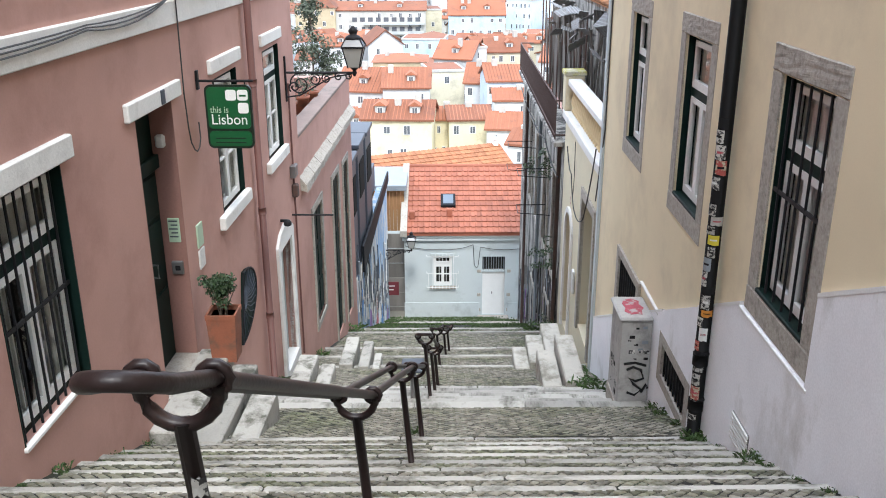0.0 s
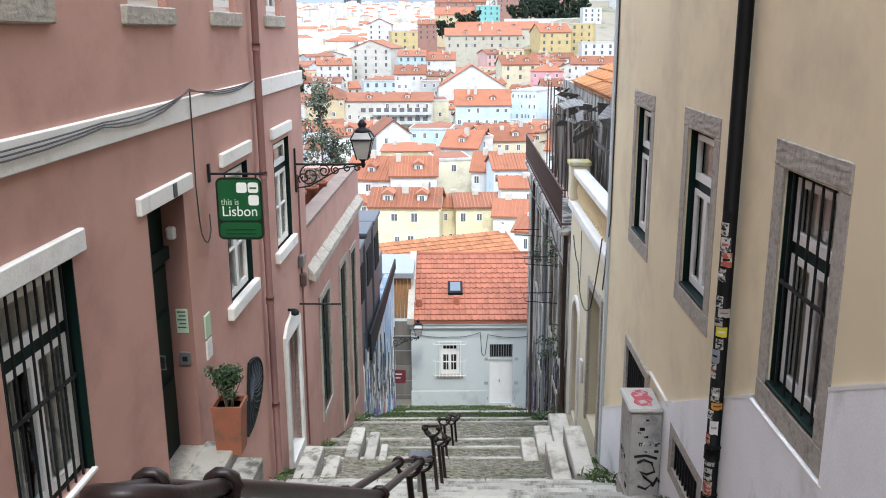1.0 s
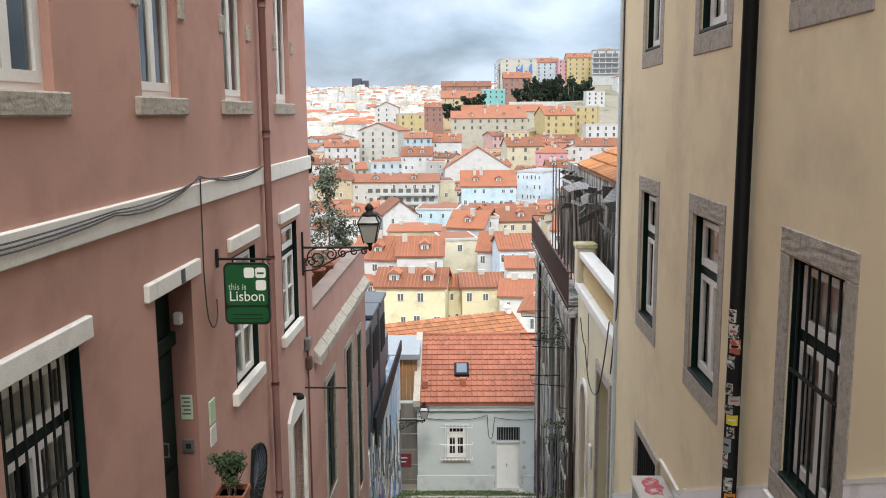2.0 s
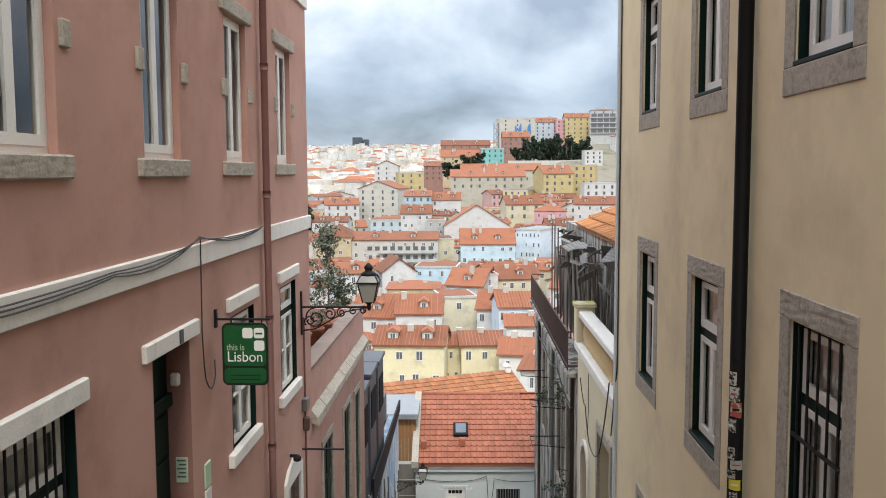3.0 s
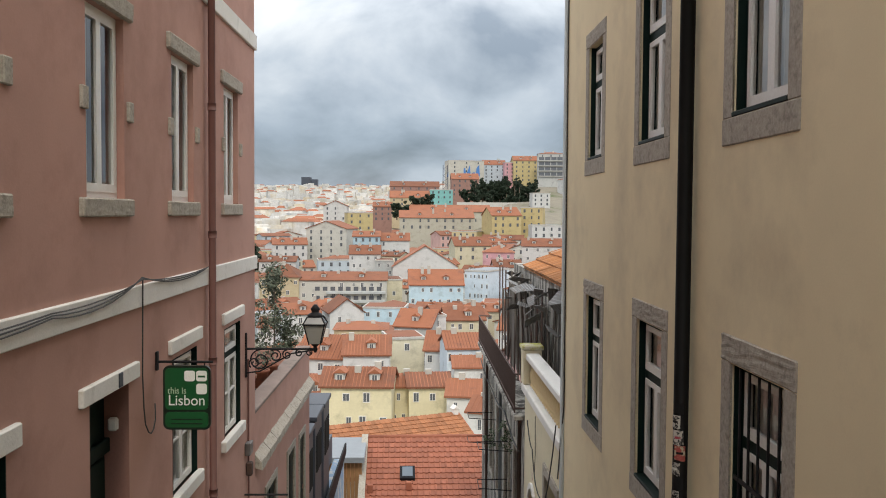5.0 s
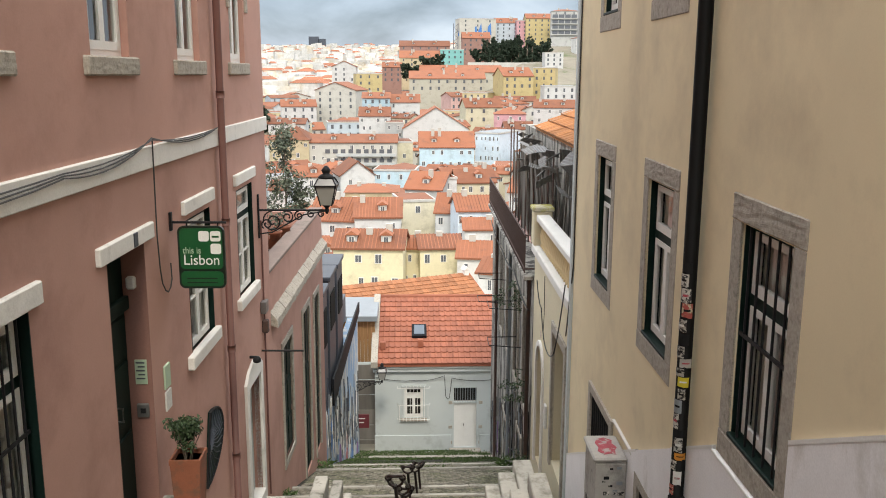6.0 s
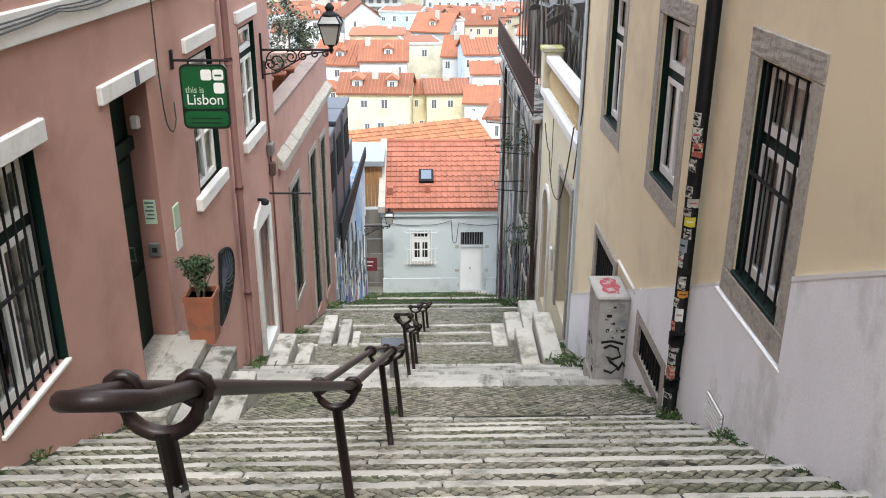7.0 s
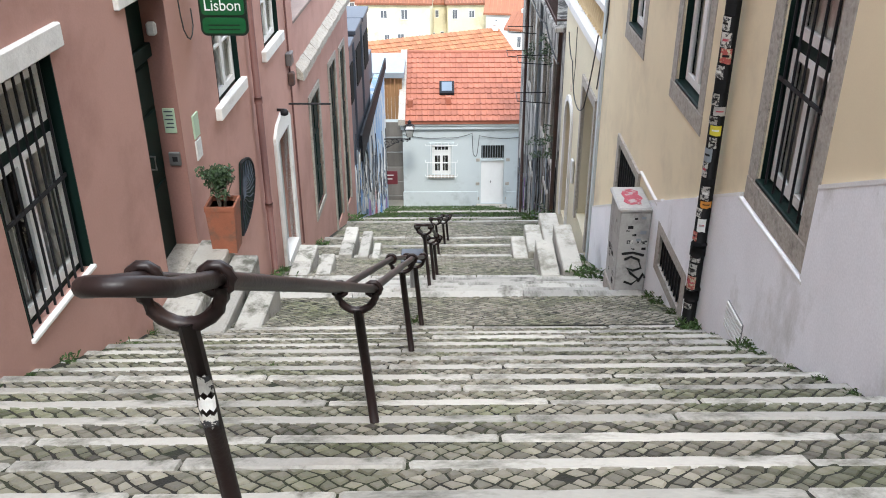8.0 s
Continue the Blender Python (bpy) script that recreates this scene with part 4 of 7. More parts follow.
for z in (-4.45, -3.95):
    bm = bmesh.new()
    tube(bm, [(-7.67, -0.09, z), (-7.67, -0.09, z + 0.12)], 0.08, 12)
    part("collar", bm, M["pipe_black"], pipe, "", True)
    bm = bmesh.new()
    box(bm, -7.74, -7.6, -0.09, 0.0, z + 0.13, z + 0.15)
    part("bracket", bm, M["black_iron"], pipe)
z = -4.55
mats = ["sticker_print", "ink_black", "sticker_print", "sticker_colour", "sticker_print", "sticker_print", "ink_black", "sticker_colour", "paper", "sticker_print", "ink_orange", "sticker_print", "ink_black", "sticker_print", "zinc", "sticker_print", "ink_yellow", "sticker_print", "cabinet"]
k = 0
while z < -1.55:
    h = rnd.uniform(0.06, 0.15)
    a0 = rnd.uniform(-2.0, -0.9)
    wv = rnd.uniform(1.0, 1.8)
    bm = bmesh.new()
    cols = [(-7.67 + 0.0705 * math.cos(a0 + wv * q / 5), -0.09 + 0.0705 * math.sin(a0 + wv * q / 5)) for q in range(6)]
    lo = [bm.verts.new((x, y, z + rnd.uniform(-0.008, 0.008))) for x, y in cols]
    hi = [bm.verts.new((x, y, z + h)) for x, y in cols]
    for q in range(5):
        bm.faces.new((lo[q], lo[q + 1], hi[q + 1], hi[q]))
    st = part("sticker", bm, M[mats[k % len(mats)] if rnd.random() < 0.85 else "sticker_print"], pipe, "torn sticker")
    bm = bmesh.new()
    cols = [(-7.67 + 0.0712 * math.cos(a0 + wv * (0.2 + 0.12 * q)), -0.09 + 0.0712 * math.sin(a0 + wv * (0.2 + 0.12 * q))) for q in range(6)]
    lo = [bm.verts.new((x, y, z + h * 0.42)) for x, y in cols]
    hi = [bm.verts.new((x, y, z + h * 0.58)) for x, y in cols]
    for q in range(5):
        bm.faces.new((lo[q], lo[q + 1], hi[q + 1], hi[q]))
    part("text_bar", bm, M[("ink_black", "paper", "ink_black", "ink_red", "ink_black")[k % 5]], st)
    z += h + rnd.uniform(0.002, 0.025)
    k += 1

# electrical cabinet
cab = thing("electrical_cabinet", "grey street cabinet with graffiti and a red tag on top", "cabinet", RW @ pose(-10.2, -0.22, -5.78))
bm = bmesh.new()
box(bm, -0.32, 0.32, -0.2, 0.19, 0.0, 1.28, 0.012)
part("body", bm, M["cabinet"], cab)
bm = bmesh.new()
box(bm, -0.35, 0.35, -0.23, 0.19, 1.28, 1.34, 0.02)
part("lid", bm, M["cabinet"], cab)
bm = bmesh.new()
box(bm, -0.34, 0.34, -0.215, 0.19, -0.35, 0.12, 0.01)
part("base", bm, M["limestone"], cab, "concrete base")
bm = bmesh.new()
box(bm, 0.322, 0.33, -0.19, 0.18, 0.16, 0.7, 0.003)
box(bm, 0.322, 0.33, -0.19, 0.18, 0.73, 1.25, 0.003)
part("door", bm, M["cabinet"], cab)
bm = bmesh.new()
prism(bm, [(-0.22, -0.09), (-0.1, -0.13), (0.04, -0.11), (0.14, -0.14), (0.25, -0.08), (0.22, 0.01), (0.26, 0.07), (0.12, 0.08), (0.04, 0.12), (-0.08, 0.08), (-0.18, 0.1), (-0.26, 0.01)], 1.342, 1.346)
bmesh.ops.transform(bm, matrix=Matrix(((1, 0, 0, 0), (0, 0, 1, 0), (0, 1, 0, 0), (0, 0, 0, 1))), verts=bm.verts)
bmesh.ops.recalc_face_normals(bm, faces=bm.faces)
part("red_tag", bm, M["ink_red"], cab, "red spray tag")
for pts in ([(-0.1, 0.62), (-0.02, 0.66), (0.08, 0.62), (0.12, 0.5), (0.02, 0.46), (-0.06, 0.5), (0.0, 0.42), (0.1, 0.34), (0.02, 0.26), (-0.08, 0.3)], [(-0.14, 0.7), (0.0, 0.72), (0.14, 0.68)], [(0.1, 0.3), (0.16, 0.42), (0.18, 0.36)]):
    bm = bmesh.new()
    tube(bm, [(0.331, y, z2) for y, z2 in pts], 0.018, 5)
    part("graffiti_stroke", bm, M["ink_black"], cab)
for k in range(14):
    bm = bmesh.new()
    y, z2, s = rnd.uniform(-0.17, 0.12), rnd.uniform(0.75, 1.2), rnd.uniform(0.02, 0.05)
    box(bm, 0.331, 0.335, y, y + s * 1.6, z2, z2 + s)
    part("sticker", bm, M[("sticker_print", "ink_black", "zinc", "sticker_print")[k % 4]], cab)
for k in range(10):
    bm = bmesh.new()
    x, z2, s = rnd.uniform(-0.28, 0.2), rnd.uniform(0.2, 1.15), rnd.uniform(0.03, 0.07)
    box(bm, x, x + s * 1.5, -0.206, -0.2, z2, z2 + s)
    part("sticker", bm, M[("sticker_print", "ink_black", "sticker_print", "cabinet")[k % 4]], cab)

M["stoop"] = material("pale_stoop_stone", (0.44, 0.42, 0.37), 0.8, scale=3, amount=0.2, bump=0.25, alt=(0.2, 0.19, 0.15), alt_scale=2.5, alt_at=(0.48, 0.66))
M["moss_cap"] = material("mossy_stone_cap", (0.5, 0.47, 0.36), 0.9, scale=6, amount=0.25, bump=0.3, alt=(0.36, 0.34, 0.08), alt_scale=4, alt_at=(0.42, 0.55))

# ---- pale yellow house with a balustraded terrace ----
yellow_house = thing("pale_yellow_house", "pale yellow house with a balustraded roof terrace", "house", RW)
ops = [ru(14.98, 16.38, -7.5, -4.8), ru(17.75, 18.75, -8.5, -5.7)]
bm = bmesh.new()
wall_slab(bm, -19.65, -14.42, -14.0, -3.85, 0.4, ops, 0.03)
part("wall", bm, M["pale_yellow"], yellow_house, "pale yellow stucco")
bm = bmesh.new()
box(bm, -19.65, -14.42, -0.06, 0.45, -3.85, -3.66, 0.02)
part("cornice", bm, M["trim"], yellow_house)
bm = bmesh.new()
box(bm, -19.5, -14.42, 0.0, 0.3, -3.1, -2.95, 0.02)
part("balustrade_rail", bm, M["trim"], yellow_house, "white balustrade rail")
bm = bmesh.new()
box(bm, -19.72, -19.3, -0.06, 0.36, -3.66, -2.88, 0.02)
end_post = part("end_post", bm, M["pale_yellow"], yellow_house)
bm = bmesh.new()
box(bm, -19.76, -19.26, -0.1, 0.4, -2.88, -2.78, 0.02)
part("post_cap", bm, M["moss_cap"], end_post, "moss-yellowed post cap")
bm = bmesh.new()
lathe(bm, [(0.06, 0.0), (0.06, 0.05), (0.035, 0.08), (0.075, 0.2), (0.07, 0.28), (0.035, 0.42), (0.035, 0.46), (0.06, 0.5), (0.06, 0.56)], 8)
bal_mesh = mesh_of("baluster", bm, M["baluster"])
for p in bal_mesh.polygons:
    p.use_smooth = True
for k in range(22):
    piece("baluster", bal_mesh, yellow_house, pose(-19.15 + k * 0.222, 0.14, -3.66))
bm = bmesh.new()
box(bm, -19.65, -14.42, 0.43, 5.0, -4.1, -3.9)
part("terrace_floor", bm, M["limestone"], yellow_house)
bm = bmesh.new()
wall_slab(bm, -16.54, -14.82, -7.6, -4.62, 0.07, [ru(14.98, 16.38, -7.6, -4.8)], -0.015)
sur = part("door_surround", bm, M["limestone"], yellow_house, "grey stone door surround")
bm = bmesh.new()
box(bm, -16.38, -14.98, 0.28, 0.34, -7.5, -4.8)
part("door_leaf", bm, M["plank_grey"], sur, "weathered grey door")
bm = bmesh.new()
n = 10
arch = [(-18.75 - 0.12, -8.6)] + [(-18.25 - 0.62 * math.cos(math.pi * k / n), -6.2 + 0.62 * math.sin(math.pi * k / n)) for k in range(n + 1)] + [(-17.75 + 0.12, -8.6)]
inner = [(-18.75, -8.6)] + [(-18.25 - 0.5 * math.cos(math.pi * k / n), -6.2 + 0.5 * math.sin(math.pi * k / n)) for k in range(n + 1)] + [(-17.75, -8.6)]
for (a, b), (c, d) in zip(zip(arch, arch[1:]), zip(inner, inner[1:])):
    prism(bm, [a, b, d, c], -0.02, 0.03)
sur = part("arched_surround", bm, M["trim"], yellow_house, "white arched door surround")
bm = bmesh.new()
box(bm, -18.75, -17.75, 0.25, 0.3, -8.5, -5.7)
part("arched_door", bm, M["brown_board"], sur, "brown arched door")
for k in range(9):
    a0 = math.pi * k / 9
    bm = bmesh.new()
    a1 = math.pi * (k + 1) / 9
    prism(bm, [(-18.25 - 0.5 * math.cos(a0), -6.2 + 0.5 * math.sin(a0)), (-18.25 - 0.5 * math.cos(a1), -6.2 + 0.5 * math.sin(a1)), (-18.25 - 0.5 * math.cos(a1), -5.69), (-18.25 - 0.5 * math.cos(a0), -5.69)], 0.031, 0.25)
    part("arch_fill", bm, M["pale_yellow"], sur)
slab_part("letter_box", yellow_house, -17.2, -17.0, -7.1, -6.6, 0.03, M["paper"], "small pale wall box", back=0.02)
cable("loose_cable", [(-14.5, -0.1, -3.4), (-15.3, -0.14, -4.9), (-16.6, -0.12, -5.15), (-17.4, -0.1, -4.6), (-18.2, -0.1, -4.2)], 0.012, "loose black cable looping over the yellow wall", RW, 0.12)
cable("loose_cable", [(-14.2, -0.02, 8.0), (-14.2, -0.02, 1.0), (-14.2, -0.02, -3.0), (-14.45, -0.07, -4.3)], 0.012, "black cable down the house corner", RW)
cable("thin_cable", [(-17.3, -0.06, -3.9), (-17.32, -0.05, -4.7), (-17.2, -0.08, -5.1)], 0.008, "thin cable down the yellow wall", RW)
bm = bmesh.new()
for k in range(10):
    a = k * 2 * math.pi / 10
    v = [bm.verts.new((-17.2 + r * math.cos(a + d), -0.12 - 0.03 * r, -5.1 + r * math.sin(a + d))) for r, d in ((0.02, 0), (0.07, -0.25), (0.1, 0), (0.07, 0.25))]
    bm.faces.new(v)
bmesh.ops.solidify(bm, geom=list(bm.faces), thickness=0.008)
solid("red_flower_ornament", bm, M["ink_red"], "small red flower ornament on a cable", "ornament", RW)

# ---- decayed grey house with an iron balcony ----
decayed = thing("decayed_house", "decayed grey house with stained plaster and a rusty iron balcony", "house", RW)
FOP = [ru(20.6, 21.6, -8.2, -5.6), ru(22.9, 23.9, -8.2, -5.6), ru(25.2, 26.2, -8.2, -5.6), ru(27.5, 28.5, -8.2, -5.6), ru(29.8, 30.8, -8.2, -5.6),
       ru(21.6, 22.6, -12.3, -9.4), ru(25.8, 26.8, -13.6, -10.6)]
bm = bmesh.new()
wall_slab(bm, -32.3, -19.65, -18.0, -4.5, 0.4, FOP, 0.05)
part("wall", bm, M["decay"], decayed, "stained crumbling grey plaster")
for o in FOP:
    bm = bmesh.new()
    wall_slab(bm, o[0] - 0.14, o[1] + 0.14, o[2] - 0.14, o[3] + 0.14, 0.08, [o], 0.0)
    sur = part("window_surround", bm, M["limestone"], decayed)
    # opening closed by a near-black panel that paints the unlit interior
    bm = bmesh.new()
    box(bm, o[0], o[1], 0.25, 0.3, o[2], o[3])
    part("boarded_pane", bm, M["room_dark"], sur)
    bm = bmesh.new()
    cu = (o[0] + o[1]) / 2
    for a, b in ((o[0], o[0] + 0.07), (o[1] - 0.07, o[1]), (cu - 0.05, cu + 0.05)):
        box(bm, a, b, 0.2, 0.25, o[2], o[3])
    box(bm, o[0], o[1], 0.2, 0.25, o[3] - 0.8, o[3] - 0.72)
    part("window_frame", bm, M["plank_grey"], sur)
bm = bmesh.new()
box(bm, -31.6, -19.9, -0.2, 0.05, -4.62, -4.5, 0.02)
balc = part("balcony_slab", bm, M["decay"], decayed, "crumbling balcony slab")
bm = bmesh.new()
for z in (-3.55, -4.35):
    tube(bm, [(-31.5, -0.16, z), (-20.0, -0.16, z)], 0.022, 6)
    for u in (-31.5, -20.0):
        tube(bm, [(u, -0.16, z), (u, 0.3, z)], 0.022, 6)
part("balcony_rail", bm, M["rust"], balc, "rusty iron balcony rail")
bm = bmesh.new()
tube(bm, [(0, 0, 0), (0, 0, 0.9)], 0.013, 5)
bar_mesh = mesh_of("baluster", bm, M["rust"])
for k in range(96):
    piece("baluster", bar_mesh, balc, pose(-31.5 + k * 0.121, -0.16, -4.46))
# drainpipes, laundry arms and cables on the decayed front
for u, r in ((-19.9, 0.05), (-24.4, 0.045), (-29.0, 0.05)):
    bm = bmesh.new()
    tube(bm, [(u, -0.06, -14.5), (u, -0.06, -4.6)], r, 8)
    part("drainpipe", bm, M["zinc" if u == -24.4 else "rust"], decayed, smooth=True)
for u, z in ((-22.3, -6.0), (-22.2, -7.0), (-26.6, -6.2), (-26.8, -7.0)):
    bm = bmesh.new()
    tube(bm, [(u, 0.05, z), (u - 0.15, -0.8, z + 0.02), (u - 0.9, -0.8, z + 0.02), (u - 1.0, 0.05, z)], 0.014, 5)
    part("laundry_arm", bm, M["black_iron"], decayed, "iron laundry arm")
for k in range(70):
    # long drips and scrawls of spray paint on the lower wall
    bm = bmesh.new()
    u = -19.9 - k * 0.172 - rnd.random() * 0.1
    zb = street_z(-u) + rnd.uniform(0.0, 0.5)
    step = rnd.uniform(0.2, 0.42)
    pts = [(u + rnd.uniform(-0.12, 0.12), 0.046, zb + q * step) for q in range(6)]
    tube(bm, pts, rnd.uniform(0.012, 0.04), 5)
    part("spray_line", bm, M[("plank_grey", "ink_black", "zinc", "slate", "plank_grey", "ink_black", "paper", "ink_purple", "plank_grey", "zinc", "slate")[k % 11]], decayed, "spray-painted line")
cable("facade_cable", [(-32.0, -0.05, -5.2), (-27.0, -0.08, -5.3), (-23.0, -0.08, -5.1), (-19.8, -0.08, -5.3)], 0.02, "cable along the decayed front", RW, 0.12)
# rooftop lean-to of planks and tin above the balcony
shed = thing("rooftop_shack", "ramshackle rooftop shack of grey planks and bent tin sheets", "shack", RW)
bm = bmesh.new()
box(bm, -28.5, -17.0, 0.75, 5.0, -4.5, -1.45)
part("back_wall", bm, M["decay"], shed)
bm = bmesh.new()
box(bm, -0.09, 0.09, -0.02, 0.02, 0.0, 1.0, 0.005)
plank = mesh_of("plank", bm, M["plank_grey"])
for k in range(58):
    u = -28.4 + k * 0.16
    piece("plank", plank, shed, Matrix.Translation((u, 0.55 + rnd.uniform(-0.12, 0.12), -4.4)) @ pose(0, 0, 0, rnd.uniform(-5, 5), rnd.uniform(-5, 5), rnd.uniform(-15, 15)) @ Matrix.Diagonal((rnd.uniform(0.6, 1.2), 1, rnd.uniform(1.6, 2.9), 1)))
bm = bmesh.new()
for q in range(9):
    x0, x1 = -0.45 + q * 0.1, -0.35 + q * 0.1
    za, zb = 0.02 * (q % 2), 0.02 * ((q + 1) % 2)
    v = [bm.verts.new(p) for p in ((x0, -0.5, za), (x1, -0.5, zb), (x1, 0.5, zb), (x0, 0.5, za))]
    bm.faces.new(v)
bmesh.ops.remove_doubles(bm, verts=bm.verts, dist=0.001)
bmesh.ops.solidify(bm, geom=list(bm.faces), thickness=0.006)
tin = mesh_of("tin_sheet", bm, M["tin"])
for k in range(26):
    u = -26.5 + k * 0.36
    piece("tin_sheet", tin, shed, Matrix.Translation((u, 0.45 + rnd.uniform(-0.25, 0.25), -1.8 + rnd.uniform(-0.6, 0.2))) @ pose(0, 0, 0, rnd.uniform(-45, 25), rnd.uniform(-30, 30), rnd.uniform(0, 180)) @ Matrix.Diagonal((rnd.uniform(0.25, 0.7), rnd.uniform(0.2, 0.5), 1, 1)))
for k in range(12):
    u = -29.5 + k * 0.9
    bm = bmesh.new()
    tube(bm, [(u, 0.4, -4.5), (u + rnd.uniform(-0.1, 0.1), 0.4, rnd.uniform(-2.6, -1.5))], 0.022, 5)
    part("post", bm, M["rust"], shed)


def tile_roof(parent, mesh, origin, along, up, width, length, tw, tl, jitter=0.006):
    """Lays overlapping tiles on a slope: along the eave and up the slope."""
    a, u = Vector(along).normalized(), Vector(up).normalized()
    n = a.cross(u)
    rows, cols = int(round(length / tl)), int(round(width / tw))
    tilt = Matrix.Rotation(radians(-6.0), 4, "X")
    for r in range(rows):
        for c in range(cols):
            o = Vector(origin) + a * (c + 0.5) * width / cols + u * r * length / rows + n * rnd.uniform(0, jitter)
            m = Matrix(((a.x, u.x, n.x, o.x), (a.y, u.y, n.y, o.y), (a.z, u.z, n.z, o.z), (0, 0, 0, 1)))
            piece("roof_tile", mesh, parent, m @ tilt @ pose(0, 0, 0, 0, 0, rnd.uniform(-0.8, 0.8)))


def tile_mesh(name, w, l, mat, n=4):
    """A roof tile with a raised roll on one side."""
    bm = bmesh.new()
    prof = [(-0.5, 0.012), (-0.2, 0.0), (0.12, 0.002), (0.26, 0.022), (0.42, 0.022), (0.52, 0.006)]
    lo = [bm.verts.new((x * w, 0.0, z + 0.05)) for x, z in prof]
    hi = [bm.verts.new((x * w, l * 1.08, z + 0.05)) for x, z in prof]
    bt = [bm.verts.new((x * w, 0.0, z)) for x, z in prof]
    for k in range(len(prof) - 1):
        bm.faces.new((lo[k], lo[k + 1], hi[k + 1], hi[k]))
        bm.faces.new((bt[k], bt[k + 1], lo[k + 1], lo[k]))
    return mesh_of(name, bm, mat)


# tiled house behind the shack
back_house = thing("old_tiled_house", "old house with a mossy weathered orange tile roof", "house", RW)
bm = bmesh.new()
box(bm, -25.6, -15.5, 1.1, 8.0, -6.0, -1.35)
part("wall", bm, M["decay"], back_house)
bm = bmesh.new()
prism(bm, [(0.75, -1.42), (6.0, 0.95), (6.0, 0.85), (0.75, -1.52)], -25.8, -15.5)
bmesh.ops.transform(bm, matrix=Matrix(((0, 1, 0, 0), (1, 0, 0, 0), (0, 0, 1, 0), (0, 0, 0, 1))), verts=bm.verts)
bmesh.ops.recalc_face_normals(bm, faces=bm.faces)
rf = part("roof", bm, M["tile_old"], back_house)
tile_roof(rf, tile_mesh("roof_tile", 0.27, 0.42, M["tile_old"]), (-25.8, 0.72, -1.4), (1, 0, 0), (0, 5.25, 2.37), 10.3, 3.4, 0.27, 0.42, 0.02)

# ---- white house across the foot of the stairs ----
white_house = thing("white_house", "white rendered house with an orange tile roof across the stair foot", "house", Matrix.Translation((0, 35, 0)))
bm = bmesh.new()
wops = [(-0.3, 0.5, -14.2, -12.83), (1.8, 2.77, -15.56, -12.87)]
wall_slab(bm, -1.53, 3.7, -18.0, -11.75, 0.4, wops)
part("wall", bm, M["house_white"], white_house, "white render")
bm = bmesh.new()
box(bm, -1.53, -1.15, 0.4, 9.0, -18.0, -11.7)
part("side_wall", bm, M["house_white"], white_house)
for a, b in ((-1.56, 1.68), (2.9, 3.7)):
    slab_part("plinth", white_house, a, b, -16.6, -14.98, 0.03, M["house_white"], "white plinth")
bm = bmesh.new()
box(bm, -1.6, 3.75, -0.14, 0.2, -12.12, -11.95, 0.02)
box(bm, -1.62, 3.75, -0.2, 0.2, -11.95, -11.72, 0.02)
part("cornice", bm, M["house_white"], white_house)
# window with white grille
w = sash_window(white_house, -0.3, 0.5, -14.2, -12.83, 0.12, M["white_paint"], M["white_paint"], transom=0.7, glazing_bar=True)
slab_part("surround", w, -0.42, 0.62, -12.83, -12.72, 0.03, M["house_white"])
slab_part("sill", w, -0.46, 0.66, -14.32, -14.2, 0.1, M["limestone"])
for k in range(9):
    bm = bmesh.new()
    u = -0.5 + k * 0.15
    tube(bm, [(u, -0.2, -14.3), (u, -0.2, -12.7 if 0 < k < 8 else -13.6)], 0.011, 5)
    part("grille_bar", bm, M["white_paint"], w)
for z in (-14.2, -13.55, -12.8):
    bm = bmesh.new()
    tube(bm, [(-0.58, 0.0, z), (-0.58, -0.2, z), (0.78, -0.2, z), (0.78, 0.0, z)], 0.011, 5)
    part("grille_rail", bm, M["white_paint"], w)
# door with barred fanlight
bm = bmesh.new()
box(bm, 1.8, 2.77, 0.08, 0.13, -15.56, -13.56)
dl = part("door", bm, M["white_paint"], white_house, "white double door")
bm = bmesh.new()
box(bm, 2.275, 2.295, 0.06, 0.085, -15.5, -13.6)
part("door_astragal", bm, M["white_paint"], dl)
bm = bmesh.new()
box(bm, 2.2, 2.24, 0.03, 0.08, -14.6, -14.5, 0.005)
part("door_handle", bm, M["steel"], dl)
# fanlight backed by a near-black box, its colour standing for unlit space
bm = bmesh.new()
box(bm, 1.8, 2.77, 0.2, 0.25, -13.5, -12.87)
fan = part("fanlight", bm, M["room_dark"], white_house, "dark barred fanlight")
bm = bmesh.new()
box(bm, 1.8, 2.77, -0.01, 0.14, -13.56, -13.5)
part("door_head", bm, M["house_white"], fan)
for k in range(9):
    bm = bmesh.new()
    u = 1.86 + k * 0.107
    tube(bm, [(u, 0.05, -13.5), (u, 0.05, -12.87)], 0.014, 5)
    part("bar", bm, M["zinc"], fan)
for u in (1.58, 2.86):
    for z in (-15.4, -14.7, -13.6):
        slab_part("quoin_stone", white_house, u, u + 0.16, z, z + 0.14, 0.02, M["limestone"])
bm = bmesh.new()
box(bm, 1.6, 2.95, -0.35, 0.0, -16.2, -15.57, 0.02)
part("door_step", bm, M["limestone"], white_house)
# roof
ROOF_UP = Vector((0, 4.3, 1.72))
bm = bmesh.new()
prism(bm, [(-0.25, -11.72), (4.1, -9.98), (8.6, -11.8), (8.6, -11.9), (4.1, -10.1), (-0.25, -11.84)], -1.55, 3.75)
bmesh.ops.transform(bm, matrix=Matrix(((0, 1, 0, 0), (1, 0, 0, 0), (0, 0, 1, 0), (0, 0, 0, 1))), verts=bm.verts)
bmesh.ops.recalc_face_normals(bm, faces=bm.faces)
rf = part("roof", bm, M["tile"], white_house)
